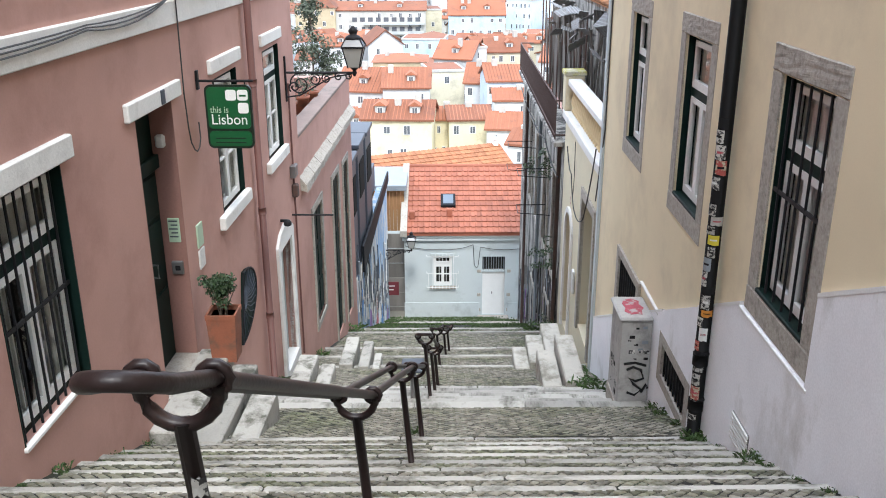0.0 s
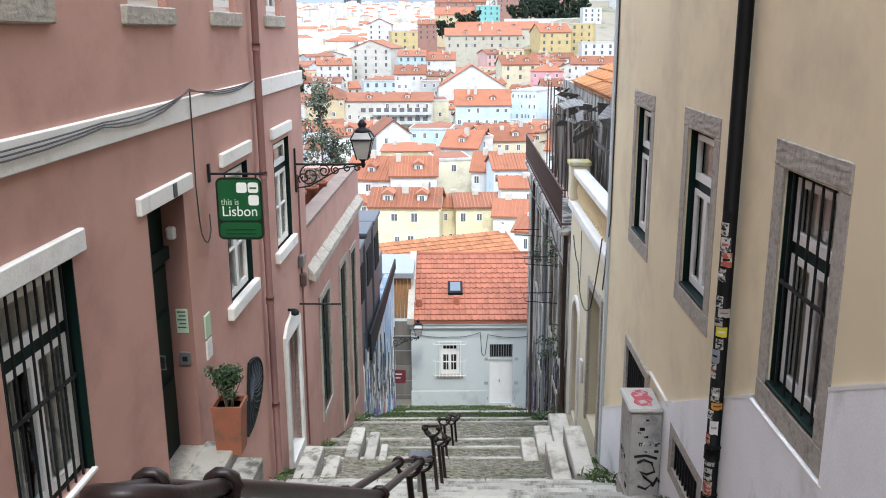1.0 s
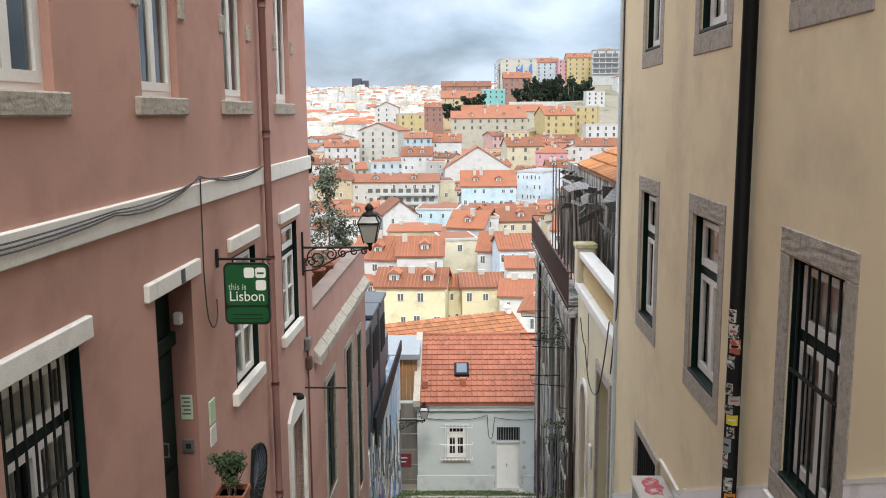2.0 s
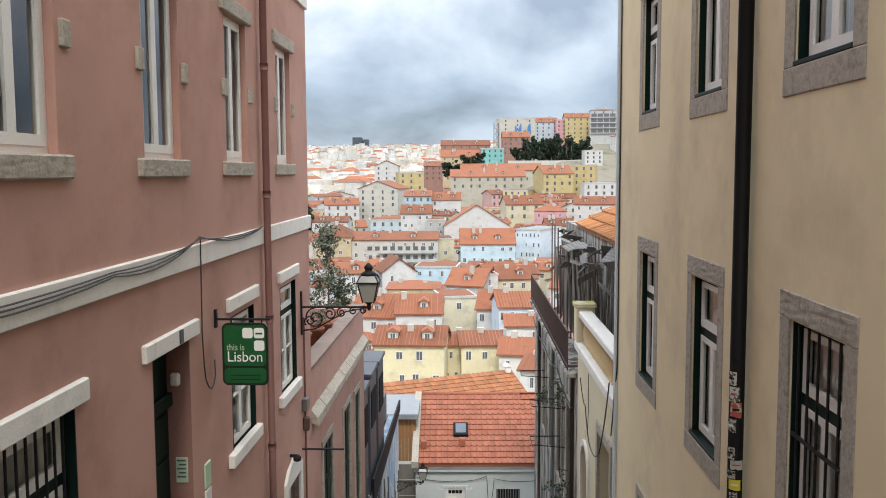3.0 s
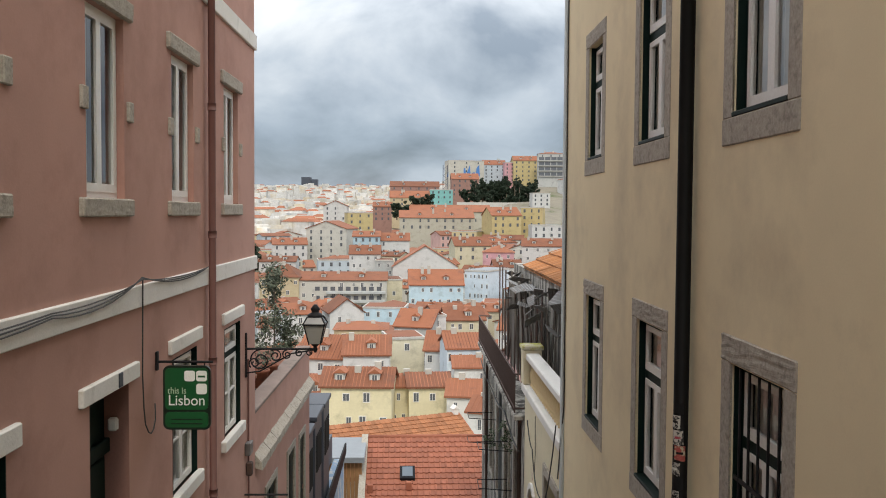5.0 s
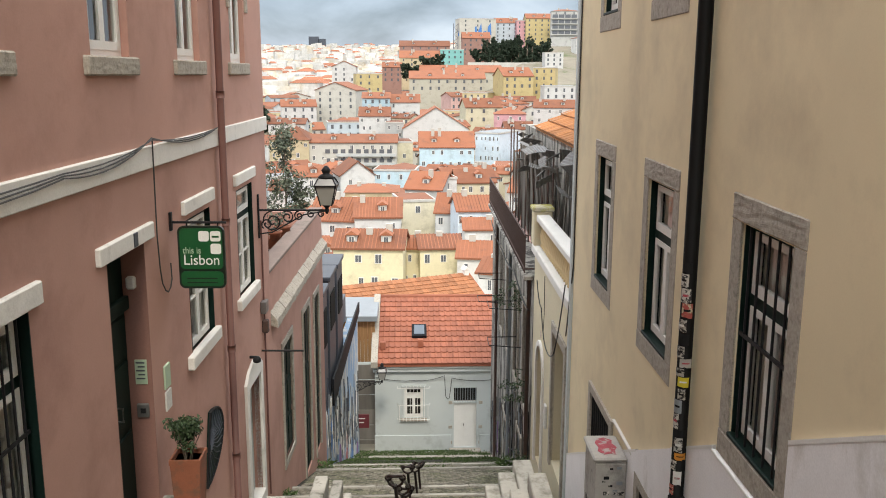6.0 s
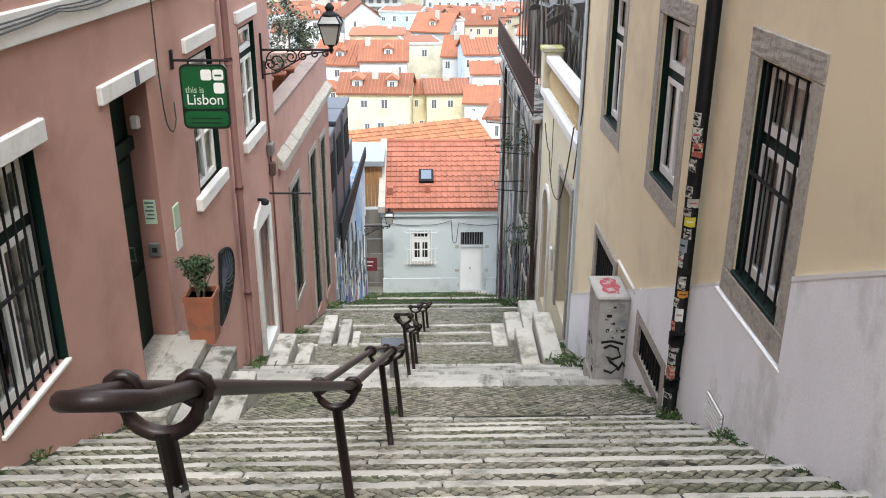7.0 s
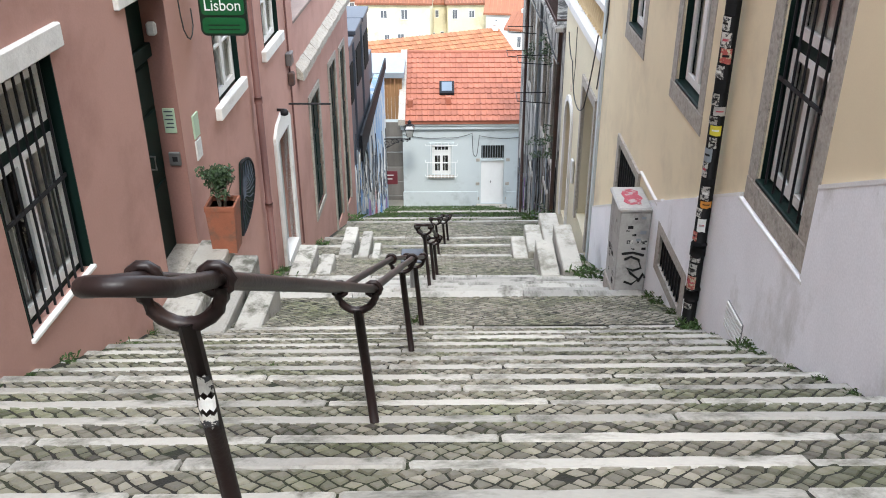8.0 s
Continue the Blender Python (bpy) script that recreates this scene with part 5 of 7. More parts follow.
tile_roof(rf, tile_mesh("roof_tile", 0.25, 0.36, M["tile"]), (-1.38, -0.28, -11.72), (1, 0, 0), tuple(ROOF_UP), 5.15, 4.66, 0.25, 0.36)
bm = bmesh.new()
prism(bm, [(-0.35, -11.85), (4.15, -10.0), (4.15, -9.82), (-0.35, -11.6)], -1.68, -1.4)
bmesh.ops.transform(bm, matrix=Matrix(((0, 1, 0, 0), (1, 0, 0, 0), (0, 0, 1, 0), (0, 0, 0, 1))), verts=bm.verts)
bmesh.ops.recalc_face_normals(bm, faces=bm.faces)
part("verge", bm, M["limestone"], white_house, "white verge wall of the roof")
tube_pts = [(-1.5, 4.15, -9.95), (3.75, 4.15, -9.95)]
bm = bmesh.new()
tube(bm, tube_pts, 0.1, 8)
part("ridge_tiles", bm, M["tile"], white_house, smooth=True)
bm = bmesh.new()
sk = Matrix.Translation((0.35, 1.65, -10.93)) @ pose(0, 0, 0, 21.8, 0, 0)
box(bm, -0.32, 0.32, -0.42, 0.42, 0.0, 0.16, 0.02, sk)
skl = part("skylight", bm, M["dark_sheet"], white_house, "dark framed roof window")
bm = bmesh.new()
box(bm, -0.22, 0.22, -0.3, 0.32, 0.16, 0.175, 0.0, sk)
part("skylight_pane", bm, paint((0.14, 0.175, 0.215)), skl, "pale blue blind behind the roof glass")
for x, y in ((-1.2, 0.6), (0.4, 0.75)):
    bm = bmesh.new()
    box(bm, x - 0.12, x + 0.12, y - 0.1, y + 0.14, -11.6 + 0.4 * y, -11.25 + 0.4 * y, 0.03)
    part("vent_tile", bm, M["tile"], white_house)
cable("facade_cable", [(-1.5, 34.95, -12.35), (0.2, 34.93, -12.5), (1.4, 34.93, -12.3), (1.45, 34.93, -13.2), (1.6, 34.93, -13.3), (1.7, 34.9, -12.4), (3.4, 34.95, -12.5)], 0.014, "cable slung over the white house front", None, 0.08)

# ---- second house behind: long orange roof, brown boarded gable, zinc ----
rear = thing("long_roof_house", "house with a long orange roof and a white chimney", "house", Matrix.Translation((0, 46, -0.95)) @ pose(0, 0, 0, 0, 0, 24))
bm = bmesh.new()
box(bm, -5.2, 5.6, 0.0, 8.0, -24.0, -12.3)
part("wall", bm, M["house_white"], rear)
bm = bmesh.new()
prism(bm, [(-0.4, -12.55), (3.6, -10.75), (8.2, -12.6), (8.2, -12.75), (3.6, -10.9), (-0.4, -12.7)], -5.4, 5.5)
bmesh.ops.transform(bm, matrix=Matrix(((0, 1, 0, 0), (1, 0, 0, 0), (0, 0, 1, 0), (0, 0, 0, 1))), verts=bm.verts)
bmesh.ops.recalc_face_normals(bm, faces=bm.faces)
rf = part("roof", bm, M["tile"], rear)
tile_roof(rf, tile_mesh("roof_tile", 0.3, 0.38, M["tile_sun"]), (-5.3, -0.4, -12.52), (1, 0, 0), (0, 4.0, 1.8), 10.7, 4.38, 0.3, 0.365)
bm = bmesh.new()
box(bm, 5.0, 5.3, 3.3, 3.7, -11.5, -10.45, 0.03)
ch = part("chimney", bm, M["trim"], rear, "white rendered chimney")
bm = bmesh.new()
prism(bm, [(4.95, -10.45), (5.35, -10.45), (5.15, -10.25)], 3.25, 3.75)
part("chimney_cap", bm, M["trim"], ch)
yard = thing("boarded_shed", "brown boarded shed with a pale zinc roof", "shed", Matrix.Translation((-2.25, 36.5, 0)))
for k in range(9):
    bm = bmesh.new()
    box(bm, -0.75 + k * 0.16, -0.6 + k * 0.16, 0.0, 0.05, -12.2, -10.35, 0.006)
    part("board", bm, M["brown_board"], yard)
for k in range(6):
    bm = bmesh.new()
    box(bm, -0.75, 0.72, -0.02, 0.03, -16.5 + k * 0.7, -15.83 + k * 0.7, 0.01)
    part("lower_board", bm, M["plank_grey"], yard)
bm = bmesh.new()
box(bm, -0.9, 0.8, -0.3, 3.0, -10.3, -10.05, 0.02)
part("roof", bm, M["zinc"], yard, "pale zinc sheet roof")
bm = bmesh.new()
box(bm, -2.35, -1.75, 34.2, 34.24, -14.3, -13.7, 0.01)
rs = solid("red_wall_sign", bm, M["maroon"], "small red wall sign with worn white writing", "sign")
for k in range(2):
    bm = bmesh.new()
    box(bm, -2.2, -1.92 - 0.05 * k, 34.19, 34.2, -13.9 - 0.17 * k, -13.86 - 0.17 * k)
    part("text_bar", bm, M["paper"], rs)
lan2 = copy_thing(lantern, Matrix.Translation((-2.38, 33.3, -9.65)) @ pose(0, 0, 0, 0, 0, 90))

# ---- stairs ----
def left_x(y):
    return -3.085 + 0.02713 * y


def right_x(y):
    return 2.5 + 0.01702 * y


TREAD, FIRST, LAST, SLOPE = 0.4, -3.88, 7.72, 0.35
stairs = thing("stairs", "worn white stone steps with cobbled treads", "stairs", kind="structure")
noses = []
y = LAST
while y > FIRST:
    noses.append((y, -1.02 - 0.488 * y))
    y -= TREAD
for yy in (9.78, 10.19, 10.6, 11.01, 11.42, 11.84, 12.25):
    noses.append((yy, street_z(yy) + 0.03))
for yy in (15.1, 16.6, 18.0, 21.7, 24.0):
    noses.append((yy, street_z(yy) + 0.06))
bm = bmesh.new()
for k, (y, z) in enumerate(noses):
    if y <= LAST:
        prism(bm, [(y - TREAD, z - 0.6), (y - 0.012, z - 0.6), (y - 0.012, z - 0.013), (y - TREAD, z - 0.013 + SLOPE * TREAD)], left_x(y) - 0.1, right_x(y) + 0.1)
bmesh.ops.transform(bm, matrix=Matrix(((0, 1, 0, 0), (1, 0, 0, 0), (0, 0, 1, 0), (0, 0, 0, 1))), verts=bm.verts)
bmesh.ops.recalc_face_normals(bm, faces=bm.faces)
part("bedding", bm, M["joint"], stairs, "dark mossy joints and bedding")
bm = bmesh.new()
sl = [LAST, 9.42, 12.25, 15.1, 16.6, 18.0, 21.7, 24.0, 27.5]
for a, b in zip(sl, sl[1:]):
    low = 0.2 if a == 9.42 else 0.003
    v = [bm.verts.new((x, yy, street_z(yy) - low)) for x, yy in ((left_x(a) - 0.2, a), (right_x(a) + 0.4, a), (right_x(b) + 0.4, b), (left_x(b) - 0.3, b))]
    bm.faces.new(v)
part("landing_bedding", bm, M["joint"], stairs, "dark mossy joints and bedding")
stones = []
for k in range(6):
    # worn nosing stones with chipped, uneven edges
    bm = bmesh.new()
    box(bm, -0.5, 0.5, -0.1, 0.0, -0.1, 0.0, 0.01)
    bmesh.ops.subdivide_edges(bm, edges=[e for e in bm.edges if e.calc_length() > 0.5], cuts=14)
    for v in bm.verts:
        if v.co.z > -0.05 and abs(v.co.x) < 0.495:
            q = Vector((v.co.x * 9 + 31 * k, v.co.y * 20, v.co.z * 20))
            v.co.y += 0.009 * noise.noise(q)
            v.co.z += 0.007 * noise.noise(q + Vector((0, 0, 7)))
    stones.append(mesh_of("step_stone", bm, M["step_stone"]))
for y, z in noses:
    x, end = left_x(y) - 0.05, right_x(y) + 0.05
    while x < end - 0.05:
        w = min(rnd.uniform(0.7, 1.9), end - x)
        if end - x - w < 0.35:
            w = end - x
        piece("step_stone", rnd.choice(stones), stairs, Matrix.Translation((x + w / 2, y + rnd.uniform(-0.012, 0.012), z + rnd.uniform(-0.01, 0.008))) @ pose(0, 0, 0, rnd.uniform(-1.5, 1.5) - (15 if y < 8 else 8), rnd.uniform(-0.25, 0.25), rnd.uniform(-0.4, 0.4)) @ Matrix.Diagonal((w - 0.012, rnd.uniform(0.88, 1.15) * (3.7 if 9 < y < 13 else 1), 1, 1)))
        x += w


def cobble_cell(k, row, a, b, y0, y1, salt):
    """Centre and corners of one hand-cut cobble of a diamond lattice with uneven joints; rows run from y0 to y1."""
    def corner(i, j):
        q = noise.cell_vector(Vector((i * 1.37 + salt, j * 1.91 + 0.3, salt * 0.7)))
        return Vector((a * i + (q.x - 0.5) * a * 0.6, min(y1, max(y0, y0 + b * j + (q.y - 0.5) * b * 0.6))))
    pts = [corner(k - 1, row), corner(k, row - 1), corner(k + 1, row), corner(k, row + 1)]
    c = sum(pts, Vector((0, 0))) / 4
    return c, pts


def cobble_faces(verts, faces, c, pts, height, r):
    """Adds a cobble to the lists: a worn top over sloping sides."""
    t1, t2, up = r.uniform(-0.05, 0.05), r.uniform(-0.05, 0.05), r.uniform(-0.003, 0.003)
    b = len(verts)
    for f, h in ((0.9, -0.035), (0.8, -0.006), (0.64, 0.004)):
        for p in pts:
            q = c + (p - c) * f
            verts.append((q.x, q.y, height(q.y) + up + h + (q.x - c.x) * t1 + (q.y - c.y) * t2))
    for k in range(4):
        j = (k + 1) % 4
        faces.append((b + k, b + j, b + 4 + j, b + 4 + k))
        faces.append((b + 4 + k, b + 4 + j, b + 8 + j, b + 8 + k))
    faces.append((b + 8, b + 9, b + 10, b + 11))


cr = random.Random(11)
vs, fs = [], []
picked = 0


def lay_cobbles(y0, y1, a, rows, height, salt, single=False):
    global picked
    b = (y1 - y0) / rows
    ym = (y0 + y1) / 2
    k0, k1 = math.ceil((left_x(ym) + 0.05) / a), math.floor((right_x(ym) - 0.04) / a)
    for row in range(rows + 1):
        for k in range(k0, k1 + 1):
            if (k + row) % 2 or cr.random() < 0.012:
                continue
            c, pts = cobble_cell(k, row, a, b, y0, y1, salt)
            if single and picked < 300 and abs(c.x) < 1.9 and 0 < row < rows:
                v1, f1 = [], []
                cobble_faces(v1, f1, c, pts, height, cr)
                o = Vector((c.x, c.y, height(c.y)))
                me1 = bpy.data.meshes.new("cobble")
                me1.from_pydata([Vector(q) - o for q in v1], [], f1)
                me1.materials.append(M["cobble"])
                piece("cobble", me1, stairs, Matrix.Translation(o))
                picked += 1
            else:
                cobble_faces(vs, fs, c, pts, height, cr)


for n, (y, z) in enumerate(noses):
    if y > LAST:
        continue
    lay_cobbles(y - TREAD + 0.005, y - 0.095, 0.05, 6, lambda q, y=y, z=z: z - 0.01 + SLOPE * (y - q), 3.0 * n + 0.5, 2.3 < y < 3.8)
for n, (ya, yb) in enumerate(((LAST + 0.02, 9.44), (12.27, 14.97), (15.12, 16.47), (16.62, 17.87), (18.02, 21.55), (21.72, 25.5))):
    a = 0.062 if yb < 17 else 0.085
    lay_cobbles(ya, yb, a, int(round((yb - ya) / (a * 0.95))), street_z, 70.0 + 5 * n)
me = bpy.data.meshes.new("cobbles")
me.from_pydata(vs, [], fs)
me.materials.append(M["cobble"])
ob = new("cobbles", me)
ob.parent = stairs
tagged(ob, "small grey hand-cut cobbles with mossy joints", "", "", "stuff")


def stoop(name, axes, blocks, label):
    """Door steps: blocks (u0, u1, out0, out1, top, bottom) along a wall."""
    t = thing(name, label, "steps", axes)
    for a, b, o0, o1, top, bot in blocks:
        bm = bmesh.new()
        box(bm, a, b, -o1, -o0, bot, top, 0.018)
        part("step_block", bm, M["step_stone"] if axes is LW else M["stoop"], t)
    return t


stoop("door_steps", LW, [(7.5, 9.35, 0.0, 0.38, -4.58, -6.0), (7.5, 9.2, 0.4, 0.7, -4.7, -6.0), (7.6, 8.75, 0.74, 1.02, -4.78, -6.2)], "worn grey limestone steps at the green door")
stoop("door_steps", LW, [(12.4, 13.0, 0.28, 0.6, -6.78, -7.6), (13.02, 13.65, 0.28, 0.6, -6.8, -7.9), (12.4, 13.35, 0.7, 0.94, -6.82, -7.8)], "worn pale stone steps at the whitewashed doorway")
stoop("door_steps", LW, [(14.8, 15.4, 0.76, 1.02, -7.58, -8.4), (15.42, 16.05, 0.76, 1.02, -7.6, -8.6), (14.8, 15.9, 1.12, 1.32, -7.62, -8.6), (14.85, 15.5, 1.38, 1.52, -7.68, -8.5)], "worn grey stone steps at the lower house")
stoop("door_steps", RW, [(-13.75, -12.05, 0.45, 0.76, -6.5, -7.8), (-13.4, -12.1, 0.8, 1.1, -6.62, -7.8)], "pale stone steps at the yellow house door")
stoop("door_steps", RW, [(-16.2, -14.7, 0.4, 0.76, -7.4, -8.9), (-15.85, -14.65, 0.76, 1.08, -7.5, -8.9), (-15.5, -14.6, 1.08, 1.36, -7.6, -8.9)], "pale stone steps at the arched door")


# ---- forked double handrail ----
def handrail(posts, label, gap=0.185, reach=0.16):
    """posts: (x, y, ground z, rail z). Two bars carried by forked posts, joined in a loop at the ends."""
    t = thing("handrail", label, "handrail")
    h = gap / 2

    def side(s):
        return [(x + s * h, y, zr) for x, y, zg, zr in posts]
    a, b = side(-1), side(1)

    def cap(p, q, out):
        (x0, y0, z0), (x1, y1, z1) = p, q
        c = ((x0 + x1) / 2, (y0 + y1) / 2, (z0 + z1) / 2)
        return [(c[0] + h * math.cos(math.pi * k / 8), c[1] + out * 1.25 * h * math.sin(math.pi * k / 8), c[2] - out * 0.06 * math.sin(math.pi * k / 8)) for k in range(1, 8)]
    bm = bmesh.new()
    loop = [Vector(p) for p in a]
    d0 = (Vector(a[0]) - Vector(a[1])).normalized()
    d1 = (Vector(a[-1]) - Vector(a[-2])).normalized()
    d0 = Vector((d0.x * 0.5, -0.9, 0.43)) if reach > 0.2 else d0
    pts = [Vector(p) + d0 * reach for p in a[:1]] + loop + [Vector(a[-1]) + d1 * 0.1]
    pts2 = [Vector(b[-1]) + d1 * 0.1] + [Vector(p) for p in reversed(b)] + [Vector(b[0]) + d0 * reach]
    far = cap(pts[-1], pts2[0], 1)[::-1]
    near = cap(pts[0], pts2[-1], -1)
    tube(bm, pts + [Vector(p) for p in far] + pts2 + [Vector(p) for p in near], 0.021, 10, closed=True)
    part("rail", bm, M["rail"], t, "worn glossy dark rail", True)
    for (x, y, zg, zr) in posts:
        bm = bmesh.new()
        tube(bm, [(x + 0.08 * (zr - zg), y, zg - 0.1), (x, y, zr - 0.11)], 0.025, 10)
        post = part("post", bm, M["rail"], t, "", True)
        bm = bmesh.new()
        tube(bm, [(x + (h + 0.012) * math.cos(math.pi + math.pi * k / 10), y, zr - 0.015 + 0.105 * math.sin(math.pi + math.pi * k / 10)) for k in range(11)], 0.019, 8)
        part("fork", bm, M["rail"], post, "", True)
        for s in (-1, 1):
            bm = bmesh.new()
            c = (x + s * h, y, zr)
            tube(bm, [(c[0] + 0.036 * math.cos(a2 * math.pi / 5), y, c[2] + 0.036 * math.sin(a2 * math.pi / 5)) for a2 in range(10)], 0.013, 6, closed=True)
            part("clasp", bm, M["rail"], post, "", True)
    return t


rail_1 = handrail([(-0.585, 1.74, -1.95, -0.925), (-0.4, 3.64, -2.82, -2.03), (-0.3, 6.05, -4.0, -3.13), (-0.25, 7.75, -4.82, -4.0)], "dark brown iron double handrail on forked posts", 0.16, 0.28)
rail_2 = handrail([(-0.21, 10.61, -5.97, -5.03), (-0.14, 11.7, -6.47, -5.7), (-0.09, 12.3, -6.72, -6.03)], "dark brown iron double handrail lower down the stairs")
rail_3 = handrail([(-0.07, 15.29, -7.91, -7.1), (0.07, 16.85, -8.47, -7.82), (0.15, 17.7, -8.77, -8.15)], "dark brown iron double handrail at the stair foot")
# stickers on the nearest post
for k, (z0, z1, mt) in enumerate(((-1.225, -1.165, "sticker_print"), (-1.275, -1.23, "paper"), (-1.325, -1.28, "sticker_print"))):
    bm = bmesh.new()
    cols = [(-0.585 + 0.08 * 0.28 + 0.0275 * math.cos(-2.6 + 0.32 * q), 1.74 + 0.0275 * math.sin(-2.6 + 0.32 * q)) for q in range(7)]
    lo = [bm.verts.new((x, y, z0 + 0.01 * ((q + k) % 2))) for q, (x, y) in enumerate(cols)]
    hi = [bm.verts.new((x, y, z1 - 0.008 * (q % 2))) for q, (x, y) in enumerate(cols)]
    for q in range(6):
        bm.faces.new((lo[q], lo[q + 1], hi[q + 1], hi[q]))
    part("sticker", bm, M[mt], rail_1, "torn white sticker")
bm = bmesh.new()
box(bm, -0.52, -0.22, 10.25, 10.62, -5.4, -5.36, 0.01)
ms = solid("metal_plate", bm, M["slate"], "flat grey metal plate lid on a short stand", "plate")
bm = bmesh.new()
tube(bm, [(-0.37, 10.45, -6.0), (-0.37, 10.45, -5.4)], 0.04, 8)
part("stand", bm, M["steel"], ms)


# ---- plants ----
def leaves(bm, centre, radius, count, size, r, squash=0.8):
    """Many small bent leaves scattered through an uneven clump."""
    cx, cy, cz = centre
    for k in range(count):
        d = Vector((r.gauss(0, 1), r.gauss(0, 1), r.gauss(0, 1))).normalized() * radius * r.random() ** 0.45
        d.z *= squash
        p = Vector((cx, cy, cz)) + d
        m = Matrix.Translation(p) @ pose(0, 0, 0, r.uniform(-70, 70), r.uniform(-70, 70), r.uniform(0, 360))
        s = size * r.uniform(0.6, 1.3)
        v = [bm.verts.new(m @ Vector(q)) for q in ((-0.5 * s, 0, 0), (0, -0.28 * s, 0.06 * s), (0.5 * s, 0, 0), (0, 0.28 * s, 0.06 * s))]
        bm.faces.new(v)


lr = random.Random(5)
pot = thing("potted_shrub", "small dark green shrub in a tall square terracotta pot", "potted plant", Matrix.Translation((-2.5, 9.24, -4.64)))
bm = bmesh.new()
for (w0, z0), (w1, z1) in (((0.14, 0.0), (0.165, 0.54)), ((0.172, 0.54), (0.172, 0.6))):
    lo = [bm.verts.new((sx * w0, sy * w0, z0)) for sx, sy in ((-1, -1), (1, -1), (1, 1), (-1, 1))]
    hi = [bm.verts.new((sx * w1, sy * w1, z1)) for sx, sy in ((-1, -1), (1, -1), (1, 1), (-1, 1))]
    for k in range(4):
        bm.faces.new((lo[k], lo[(k + 1) % 4], hi[(k + 1) % 4], hi[k]))
    bm.faces.new(lo[::-1])
top_in = [bm.verts.new((sx * 0.15, sy * 0.15, 0.6)) for sx, sy in ((-1, -1), (1, -1), (1, 1), (-1, 1))]
bot_in = [bm.verts.new((sx * 0.145, sy * 0.145, 0.52)) for sx, sy in ((-1, -1), (1, -1), (1, 1), (-1, 1))]
for k in range(4):
    bm.faces.new((hi[k], hi[(k + 1) % 4], top_in[(k + 1) % 4], top_in[k]))
    bm.faces.new((top_in[k], top_in[(k + 1) % 4], bot_in[(k + 1) % 4], bot_in[k]))
part("pot", bm, M["terracotta"], pot, "weathered terracotta pot")
bm = bmesh.new()
box(bm, -0.146, 0.146, -0.146, 0.146, 0.48, 0.54)
part("soil", bm, M["soil"], pot)
bm = bmesh.new()
for k in range(6):
    a = k * 1.1
    tube(bm, [(0.03 * math.cos(a), 0.03 * math.sin(a), 0.48), (0.06 * math.cos(a), 0.06 * math.sin(a), 0.66), (0.17 * math.cos(a), 0.15 * math.sin(a), 0.9)], [0.011, 0.008, 0.004], 5)
part("stems", bm, M["bark"], pot)
bm = bmesh.new()
for k in range(34):
    a = lr.uniform(0, 6.28)
    q = lr.uniform(0.0, 0.2)
    leaves(bm, (q * math.cos(a), q * math.sin(a), lr.uniform(0.76, 1.0)), 0.085, 60, 0.046, lr)
part("foliage", bm, M["leaf"], pot, "dense dark green leaves")


def weed(x, y, z, s, mat="grass"):
    """A tuft of weeds rooted in a joint."""
    bm = bmesh.new()
    leaves(bm, (0, 0, s * 0.3), s * 0.8, int(50 + 40 * lr.random()), max(0.018, s * 0.24), lr, 0.55)
    for k in range(int(14 + 16 * lr.random())):
        a, l, w = lr.uniform(0, 6.28), s * lr.uniform(0.3, 0.9), s * lr.uniform(0.03, 0.09)
        o = Vector((lr.gauss(0, s * 0.5), lr.gauss(0, s * 0.45), 0))
        d = Vector((math.cos(a), math.sin(a), 0))
        n = Vector((-d.y, d.x, 0)) * w
        mid = o + d * l * 0.45 + Vector((0, 0, l * 0.55))
        tip = o + d * l * 0.95 + Vector((0, 0, l * lr.uniform(0.3, 0.9)))
        v = [bm.verts.new(p) for p in (o - n * 0.3, o + n * 0.3, mid + n, tip, mid - n)]
        bm.faces.new(v)
    return solid("weed_tuft", bm, M[mat], "green weed tuft growing in a stair joint", "weed", Matrix.Translation((x, y, z)), "weeds along the walls")


def stair_z(y):
    if y > LAST:
        return street_z(y)
    k = math.ceil((LAST - y) / TREAD - 1e-6)
    yn = LAST - (math.ceil((LAST - y) / TREAD) - 1) * TREAD
    return -1.02 - 0.488 * yn - 0.02 + SLOPE * (yn - y)


for y, s in ((4.6, 0.08), (5.1, 0.05), (5.65, 0.1), (6.2, 0.06), (6.6, 0.1), (7.3, 0.06), (12.6, 0.16), (13.0, 0.14), (16.8, 0.2), (21.9, 0.35), (22.6, 0.3)):
    weed(left_x(y) + 0.07, y, stair_z(y), s, "weed_leaf" if s > 0.11 else "grass")
for y, s in ((4.3, 0.05), (4.75, 0.06), (5.2, 0.04), (5.7, 0.05), (6.05, 0.14), (6.2, 0.1), (6.9, 0.05), (7.4, 0.15), (7.55, 0.17), (7.7, 0.14), (8.3, 0.08), (8.9, 0.12), (9.3, 0.1), (10.75, 0.26), (11.1, 0.24), (14.3, 0.15), (19.5, 0.3), (23.0, 0.4)):
    weed(right_x(y) - 0.09, y, stair_z(y), s, "weed_leaf" if s > 0.13 else "grass")
for k in range(26):
    y = lr.uniform(2.5, 7.6)
    x = lr.uniform(left_x(y) + 0.3, right_x(y) - 0.2)
    weed(x, y, stair_z(y) - 0.015, lr.uniform(0.025, 0.05))
weed(-0.25, 7.9, stair_z(7.9), 0.09)
for x, y, sz in ((2.3, 11.7, 0.24), (2.2, 11.95, 0.2), (-2.55, 12.15, 0.16)):
    weed(x, y, stair_z(y) + 0.03, sz, "weed_leaf")
